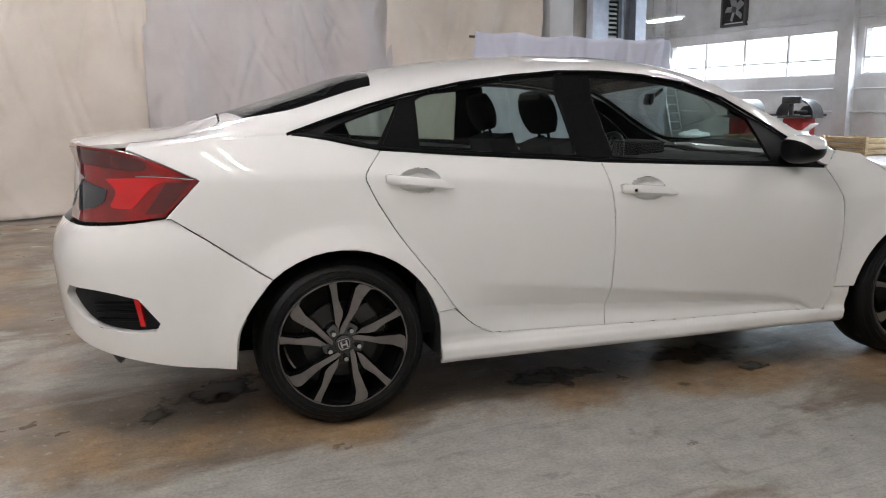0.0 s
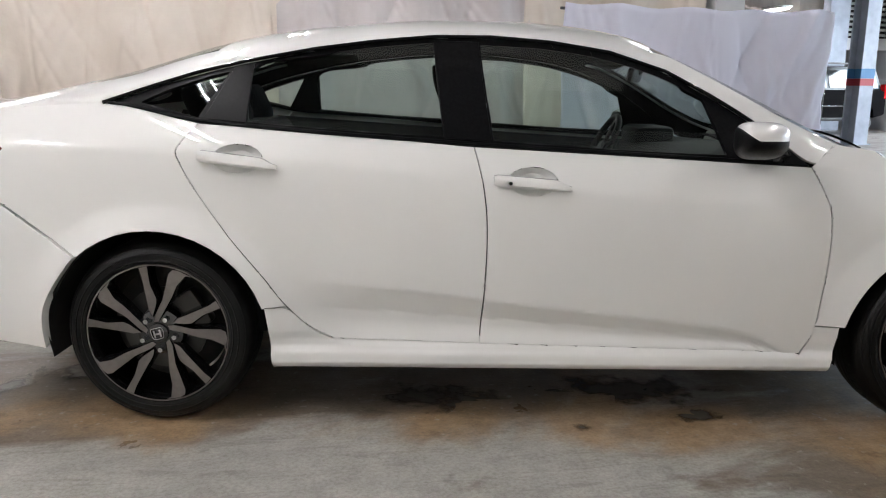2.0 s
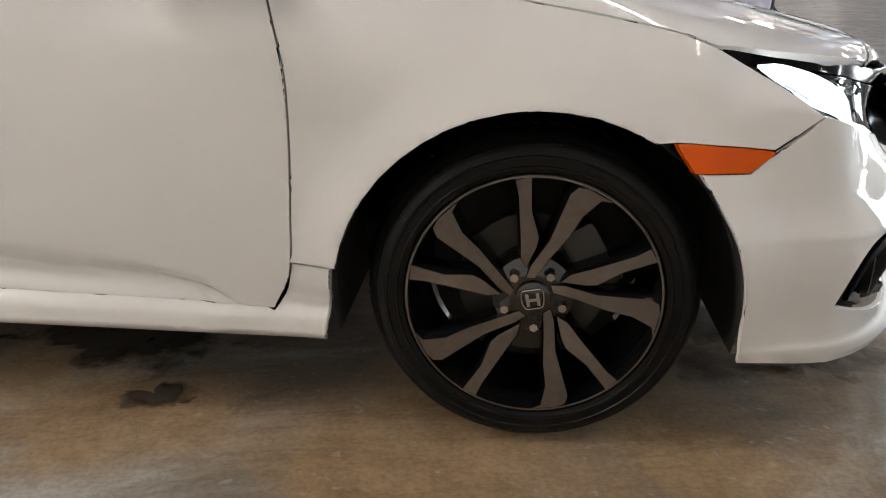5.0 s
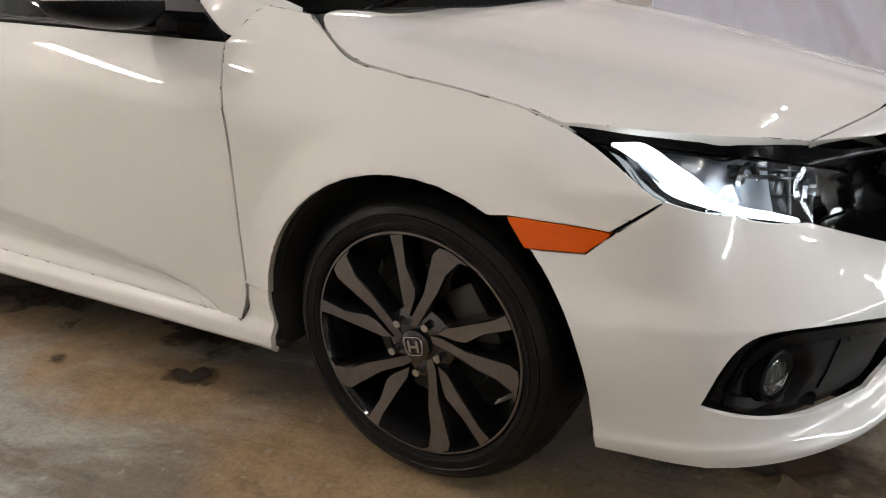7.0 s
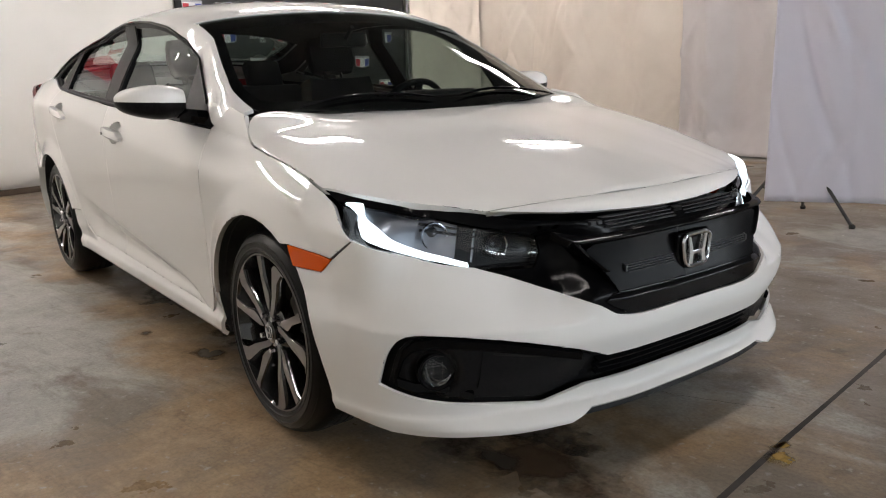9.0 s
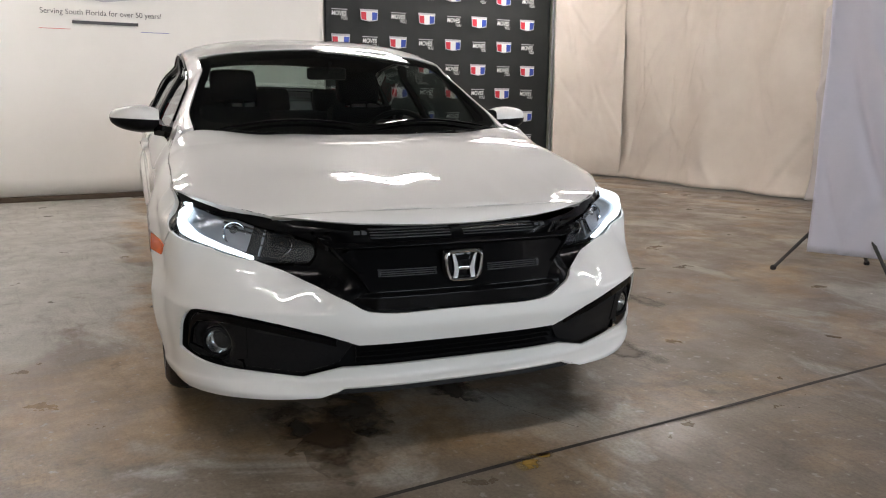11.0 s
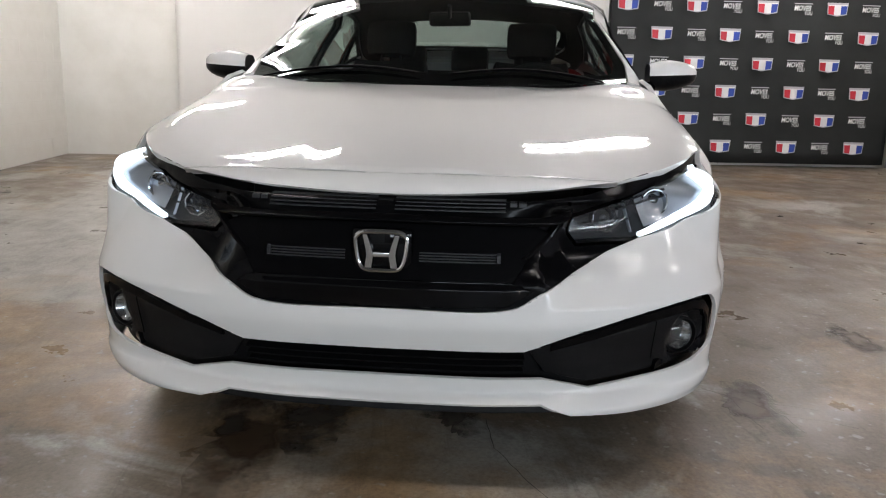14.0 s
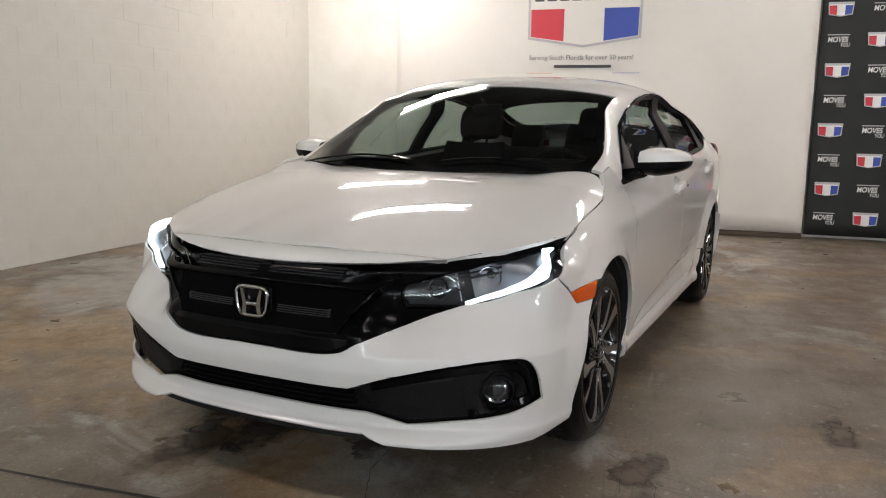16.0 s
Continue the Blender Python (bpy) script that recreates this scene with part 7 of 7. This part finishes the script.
for k in range(24):
    bm = bmesh.new()
    box(bm, (4.6 + 0.406 * k, 19.93 + 0.006 * (k % 2), 2.8), (5.0 + 0.406 * k, 19.97 + 0.006 * (k % 2), TOP))
    part("board", bm, BOARDING, boarding, smooth=False)


def louvre(u0, u1, v):
    """A panel of pale tilted slats in dark rails."""
    ob = thing("louvre", "pale slatted louvre panel in dark rails above the mezzanine", "louvre", "louvres")
    ob.matrix_basis = UV @ pose((u0 + u1) / 2, v, 2.80)
    w = (u1 - u0) / 2
    for x in (-w + 0.03, w - 0.03):
        bm = bmesh.new()
        box(bm, (x - 0.03, -0.05, 0), (x + 0.03, 0.05, 1.95))
        part("side_rail", bm, DARK_STEEL, ob, smooth=False)
    bm = bmesh.new()
    box(bm, (-w, 0.12, 0), (w, 0.14, 1.95))
    part("backing", bm, VOID, ob, smooth=False)
    for k in range(12):
        bm = bmesh.new()
        box(bm, (-w + 0.06, -0.05, -0.02), (w - 0.06, 0.05, 0.012), 0, pose(0, 0, 0.12 + 0.155 * k, 35, 0, 0))
        part("slat", bm, WHITE_ENAMEL, ob, smooth=False)
    return ob


louvre(15.02, 15.56, 19.8)
louvre(16.04, 16.48, 19.8)
for u, w in ((8.3, 0.3), (14.68, 0.33), (15.8, 0.23)):
    bm = bmesh.new()
    box(bm, (u - w, 19.58, 0), (u + w, 20.0, TOP))
    pr = part("pillar_2", bm, POST, label="pale blue painted pillar under the mezzanine", smooth=False)
    pr.matrix_basis = UV
    tagged(pr, category="pillar", kind="structure")

# tall ladder
LIMEWASH = material("weathered_white_timber", (0.5, 0.5, 0.48), 0.7)
mottle(LIMEWASH, (0.36, 0.36, 0.36), (0.58, 0.58, 0.57), 6, bump=0.2)
lad = thing("ladder", "weathered whitish timber ladder leaning on a wall pier", "ladder")
lad.matrix_basis = UV @ pose(16.15, 17.2, 0.015, -17, 0, 0)
for x in (-0.23, 0.23):
    bm = bmesh.new()
    box(bm, (x - 0.03, -0.045, 0), (x + 0.03, 0.045, 3.9), 0.006)
    part("stile", bm, LIMEWASH, lad)
for k in range(12):
    bm = bmesh.new()
    box(bm, (-0.23, -0.03, 0.3 + 0.3 * k), (0.23, 0.03, 0.34 + 0.3 * k), 0.005)
    part("rung", bm, LIMEWASH, lad)


# wheel machines on red cabinets by the end wall
def machine(u, v, turn, wide=1.0):
    ob = thing("wheel_balancer", "red workshop machine under a grey curved wheel guard", "machine", "workshop machines")
    ob.matrix_basis = UV @ pose(u, v, 0, 0, 0, turn)
    bm = bmesh.new()
    box(bm, (-0.28, -0.35, 0.0), (0.28, 0.35, 0.80), 0.03)
    part("cabinet", bm, RED_STEEL, ob)
    bm = bmesh.new()
    box(bm, (-0.36, -0.55, 0.80), (0.36, 0.50, 0.87), 0.02)
    box(bm, (-0.30, -0.95, 0.84), (-0.22, -0.50, 0.90), 0.01)
    part("tray", bm, DARK_STEEL, ob)
    bm = bmesh.new()
    inner, outer = [], []
    for k in range(17):
        a = math.pi * k / 16 * 1.05
        for y, lst in ((-0.30, inner), (0.30, outer)):
            lst.append((bm.verts.new((0.50 * math.cos(a), y, 0.87 + 0.44 * math.sin(a))), bm.verts.new((0.46 * math.cos(a), y, 0.87 + 0.40 * math.sin(a)))))
    for A, B, C, D in zip(inner, inner[1:], outer, outer[1:]):
        bm.faces.new((A[0], B[0], D[0], C[0]))
        bm.faces.new((A[1], C[1], D[1], B[1]))
        bm.faces.new((A[0], A[1], B[1], B[0]))
        bm.faces.new((C[0], D[0], D[1], C[1]))
    bmesh.ops.recalc_face_normals(bm, faces=bm.faces)
    part("wheel_guard", bm, DARK_STEEL, ob)
    bm = bmesh.new()
    bmesh.ops.create_cone(bm, cap_ends=True, segments=20, radius1=0.05, radius2=0.05, depth=0.7, matrix=Matrix.Translation((0, -0.1, 0.95)) @ Matrix.Rotation(math.pi / 2, 4, "X"))
    bmesh.ops.create_cone(bm, cap_ends=True, segments=24, radius1=0.17, radius2=0.17, depth=0.06, matrix=Matrix.Translation((0, -0.4, 0.95)) @ Matrix.Rotation(math.pi / 2, 4, "X"))
    part("spindle", bm, DARK_STEEL, ob)
    bm = bmesh.new()
    box(bm, (-0.05, 0.42, 0.87), (0.05, 0.50, 1.30), 0.01)
    box(bm, (-0.25, 0.40, 1.18), (0.25, 0.52, 1.36), 0.02)
    part("display_head", bm, DARK_STEEL, ob)
    return ob


machine(15.3, 13.5, 75)
machine(15.4, 11.75, 105)


# crates on the floor
def crate(u, v, turn, w=1.1, d=0.8, h=0.42):
    ob = thing("crate", "low open timber crate", "crate", "crates by the wall")
    ob.matrix_basis = UV @ pose(u, v, 0.0, 0, 0, turn)
    for z in (0.02, 0.15, 0.28):
        for g in (-1, 1):
            bm = bmesh.new()
            box(bm, (-w / 2, g * d / 2 - 0.012, z), (w / 2, g * d / 2 + 0.012, z + 0.11), 0.004)
            part("board", bm, WOOD, ob)
            bm = bmesh.new()
            box(bm, (g * w / 2 - 0.012, -d / 2 + 0.013, z), (g * w / 2 + 0.012, d / 2 - 0.013, z + 0.11), 0.004)
            part("board", bm, WOOD, ob)
    for x in (-w / 2, w / 2):
        for y in (-d / 2, d / 2):
            bm = bmesh.new()
            box(bm, (x - 0.035, y - 0.035, 0), (x + 0.035, y + 0.035, h), 0.004)
            part("corner_post", bm, WOOD, ob)
    bm = bmesh.new()
    box(bm, (-w / 2 + 0.02, -d / 2 + 0.02, 0.01), (w / 2 - 0.02, d / 2 - 0.02, 0.30), 0.02)
    part("contents", bm, GREY_STEEL, ob)
    return ob


crate(13.9, 11.9, 86)
crate(13.8, 10.6, 92, 1.2)
crate(14.6, 9.3, 80, 1.2)
carton = thing("carton", "white open cardboard box with loose flaps", "box")
carton.matrix_basis = UV @ pose(13.2, 10.0, 0, 0, 0, 25)
bm = bmesh.new()
for lo, hi in (((-0.35, -0.25, 0), (0.35, -0.235, 0.55)), ((-0.35, 0.235, 0), (0.35, 0.25, 0.55)), ((-0.35, -0.25, 0), (-0.335, 0.25, 0.55)), ((0.335, -0.25, 0), (0.35, 0.25, 0.55)), ((-0.35, -0.25, 0), (0.35, 0.25, 0.015))):
    box(bm, lo, hi)
part("walls", bm, VINYL, carton, smooth=False)
bm = bmesh.new()
box(bm, (-0.34, -0.006, 0), (0.34, 0.006, 0.26), 0, pose(0, -0.245, 0.55, 50, 0, 0))
part("flap", bm, VINYL, carton, smooth=False)
sack = thing("sack", "pale heap of sacking on the floor", "sack")
sack.matrix_basis = UV @ pose(15.75, 16.0, 0)
bm = bmesh.new()
bmesh.ops.create_uvsphere(bm, u_segments=24, v_segments=14, radius=1.0)
for v in bm.verts:
    k = 1 + 0.25 * noise.noise(v.co * 2.2) + 0.10 * noise.noise(v.co * 6)
    v.co = Vector((v.co.x * 0.42 * k, v.co.y * 0.62 * k, max(0, v.co.z * 0.28 * k + 0.10)))
part("cloth", bm, VINYL, sack)

# extractor fan and pipes on the end wall
fan = thing("extractor_fan", "dark square extractor fan set high on the wall", "fan")
fan.matrix_basis = UV @ pose(U1 - 0.02, 15.25, 4.0)
bm = bmesh.new()
for lo, hi in (((-0.12, -0.5, 0.42), (0.0, 0.5, 0.5)), ((-0.12, -0.5, -0.5), (0.0, 0.5, -0.42)), ((-0.12, -0.5, -0.42), (0.0, -0.42, 0.42)), ((-0.12, 0.42, -0.42), (0.0, 0.5, 0.42))):
    box(bm, lo, hi)
part("frame", bm, DARK_STEEL, fan, smooth=False)
bm = bmesh.new()
box(bm, (-0.02, -0.42, -0.42), (-0.005, 0.42, 0.42))
part("backing", bm, VOID, fan, smooth=False)
for k in range(5):
    bm = bmesh.new()
    box(bm, (-0.06, 0.07, -0.10), (-0.045, 0.36, 0.10), 0.01, Matrix.Rotation(k * math.tau / 5, 4, "X") @ pose(0, 0, 0, 0, 25, 0))
    part("blade", bm, GREY_STEEL, fan)
bm = bmesh.new()
lathe(bm, [(0.09, -0.04), (0.09, -0.10), (0.0005, -0.11)], 20, "z")
bmesh.ops.transform(bm, matrix=Matrix.Rotation(math.pi / 2, 4, "Y"), verts=bm.verts)
bmesh.ops.transform(bm, matrix=Matrix.Scale(-1, 4, (1, 0, 0)), verts=bm.verts) if max(v.co.x for v in bm.verts) > 0.02 else None
part("hub", bm, DARK_STEEL, fan)
for i, z in enumerate((1.55, 0.95, 3.35)):
    bm = bmesh.new()
    tube(bm, [(U1 - 0.06, 4, z), (U1 - 0.06, 20.5, z)], 0.03 if i else 0.022, 8)
    pipe = part("wall_pipe", bm, WALL, label="painted pipe run along the end wall")
    pipe.matrix_basis = UV
    tagged(pipe, category="pipe", group="wall pipes")

# small litter and stains on the floor


def stain_material(name, dark, light, scale, rough, edge):
    m = material(name, light, rough)
    mottle(m, dark, light, scale, rough=(rough * 0.6, rough * 1.6))
    nt = m.node_tree
    out = nt.nodes["Material Output"]
    co = nt.nodes.new("ShaderNodeTexCoord")
    dist = nt.nodes.new("ShaderNodeVectorMath")
    dist.operation = "DISTANCE"
    dist.inputs[1].default_value = (0.5, 0.5, 0.0)
    flat_co = nt.nodes.new("ShaderNodeVectorMath")
    flat_co.operation = "MULTIPLY"
    flat_co.inputs[1].default_value = (1, 1, 0)
    nt.links.new(co.outputs["Generated"], flat_co.inputs[0])
    nt.links.new(flat_co.outputs[0], dist.inputs[0])
    n = node(nt, "ShaderNodeTexNoise", Scale=edge, Detail=6.0, Roughness=0.6)
    nt.links.new(co.outputs["Object"], n.inputs["Vector"])
    add = nt.nodes.new("ShaderNodeMath")
    add.operation = "MULTIPLY_ADD"
    add.inputs[1].default_value = 1.25
    nt.links.new(n.outputs[0], add.inputs[0])
    nt.links.new(dist.outputs["Value"], add.inputs[2])
    mr = nt.nodes.new("ShaderNodeMapRange")
    mr.inputs["From Min"].default_value, mr.inputs["From Max"].default_value = 1.04, 0.70
    nt.links.new(add.outputs[0], mr.inputs[0])
    mix = nt.nodes.new("ShaderNodeMixShader")
    tr = nt.nodes.new("ShaderNodeBsdfTransparent")
    nt.links.new(mr.outputs[0], mix.inputs[0])
    nt.links.new(tr.outputs[0], mix.inputs[1])
    nt.links.new(nt.nodes["Principled BSDF"].outputs[0], mix.inputs[2])
    nt.links.new(mix.outputs[0], out.inputs[0])
    return m


STAIN = stain_material("oil_stain", (0.045, 0.035, 0.027), (0.095, 0.075, 0.058), 9, 0.3, 9)
RUST = stain_material("rusty_wet_stain", (0.07, 0.042, 0.024), (0.12, 0.078, 0.045), 6, 0.35, 6)
MARK = stain_material("yellow_floor_paint", (0.30, 0.17, 0.03), (0.45, 0.30, 0.06), 20, 0.6, 22)


def blot(x, y, size, mat, label, seed, stretch=1.0, turn=0.0, z=0.003):
    rng = random.Random(seed)
    ph = [rng.uniform(0, math.tau) for _ in range(6)]
    pts = []
    n = 72
    for k in range(n):
        a = k * math.tau / n
        r = size * (1 + 0.30 * math.sin(2 * a + ph[0]) + 0.18 * math.sin(3 * a + ph[1]) + 0.14 * math.sin(5 * a + ph[2]) + 0.09 * math.sin(9 * a + ph[3]) + 0.07 * math.sin(16 * a + ph[4]) + 0.05 * rng.uniform(-1, 1))
        px, py = r * math.cos(a) * stretch, r * math.sin(a)
        c, s2 = math.cos(radians(turn)), math.sin(radians(turn))
        pts.append((x + px * c - py * s2, y + px * s2 + py * c))
    bm = bmesh.new()
    f = bm.faces.new([bm.verts.new((px, py, z)) for px, py in pts])
    f.normal_update()
    if f.normal.z < 0:
        f.normal_flip()
    bmesh.ops.triangulate(bm, faces=bm.faces)
    ob = part("floor_stain", bm, mat, label=label, smooth=False)
    return tagged(ob, category="stain", kind="structure")


for i, (x, y, size, st, turn) in enumerate(((1.84, -0.24, 0.115, 1.5, 20), (1.93, -0.46, 0.045, 1.8, 10), (1.80, 0.17, 0.075, 1.5, 0), (0.37, -0.50, 0.12, 2.4, 5), (-0.40, -0.60, 0.10, 2.4, 0), (-1.80, -0.32, 0.12, 1.6, 30), (-2.05, -0.54, 0.06, 1.4, 40), (0.546, -0.776, 0.05, 1.3, 0), (0.10, -0.875, 0.025, 1.4, 0), (2.32, -1.30, 0.04, 1.5, 60))):
    blot(x, y, size * 1.25, STAIN, "dark oil stain on the concrete", 50 + i, st, turn, 0.005 + 0.0003 * i)
for i, (x, y, size, st, turn) in enumerate(((1.98, -0.40, 0.20, 1.3, 20), (1.58, 1.06, 0.11, 1.8, 35), (0.87, 1.65, 0.10, 1.8, 0))):
    blot(x, y, size, RUST, "rust-brown damp stain on the concrete", 80 + i, st, turn, 0.002 + 0.0003 * i)


def crack(points, width, seed):
    """A thin ragged crack along the floor."""
    rng = random.Random(seed)
    bm = bmesh.new()
    pts = []
    for (x0, y0), (x1, y1) in zip(points, points[1:]):
        pts += [Vector((x0 + (x1 - x0) * k / 6 + rng.uniform(-1, 1) * width * 1.6, y0 + (y1 - y0) * k / 6 + rng.uniform(-1, 1) * width * 1.6, 0.0035)) for k in range(6)]
    rows = []
    for a, b in zip(pts, pts[1:]):
        d = (b - a).normalized()
        w = Vector((-d.y, d.x, 0)) * width * rng.uniform(0.4, 1.0)
        rows.append((bm.verts.new(a - w), bm.verts.new(a + w)))
    for A, B in zip(rows, rows[1:]):
        bm.faces.new((A[0], B[0], B[1], A[1]))
    bmesh.ops.recalc_face_normals(bm, faces=bm.faces)
    for f in bm.faces:
        if f.normal.z < 0:
            f.normal_flip()
    return tagged(part("floor_crack", bm, JOINT, label="fine crack in the concrete", smooth=False), category="crack", kind="structure")


crack([(1.80, 0.24), (1.98, 0.27), (2.16, 0.36), (2.30, 0.45)], 0.0012, 1)
crack([(1.47, 0.93), (1.56, 1.05), (1.66, 1.13), (1.83, 1.16)], 0.0012, 2)
crack([(1.56, 1.05), (1.58, 1.18), (1.62, 1.30)], 0.001, 3)
crack([(1.66, 1.13), (1.68, 1.24), (1.74, 1.36)], 0.001, 4)
crack([(1.52, 1.00), (1.68, 1.02), (1.80, 1.05)], 0.001, 5)
blot(2.44, 0.13, 0.035, MARK, "worn yellow paint mark on the floor", 95, 2.0, 95)
blot(2.40, 0.20, 0.02, MARK, "worn yellow paint mark on the floor", 96, 2.2, 80)
rng = random.Random(12)
for x, y in ((-3.4, 5.0), (-3.2, 3.9), (2.5, -3.1), (3.2, 1.1), (2.9, -0.9), (-1.9, -1.35), (3.0, 0.3), (1.2, 3.0)):
    bm = bmesh.new()
    w = 0.05 if y > 3 else 0.012
    vs = [bm.verts.new((x + rng.uniform(-w, w) * 2, y + rng.uniform(-w, w), 0.003 + rng.uniform(0, 0.012 if w > 0.02 else 0.004))) for _ in range(4)]
    bmesh.ops.convex_hull(bm, input=vs)
    scrap = part("litter_scrap", bm, VINYL, label="small pale scrap lying on the floor", smooth=False)
    tagged(scrap, category="litter", group="litter")
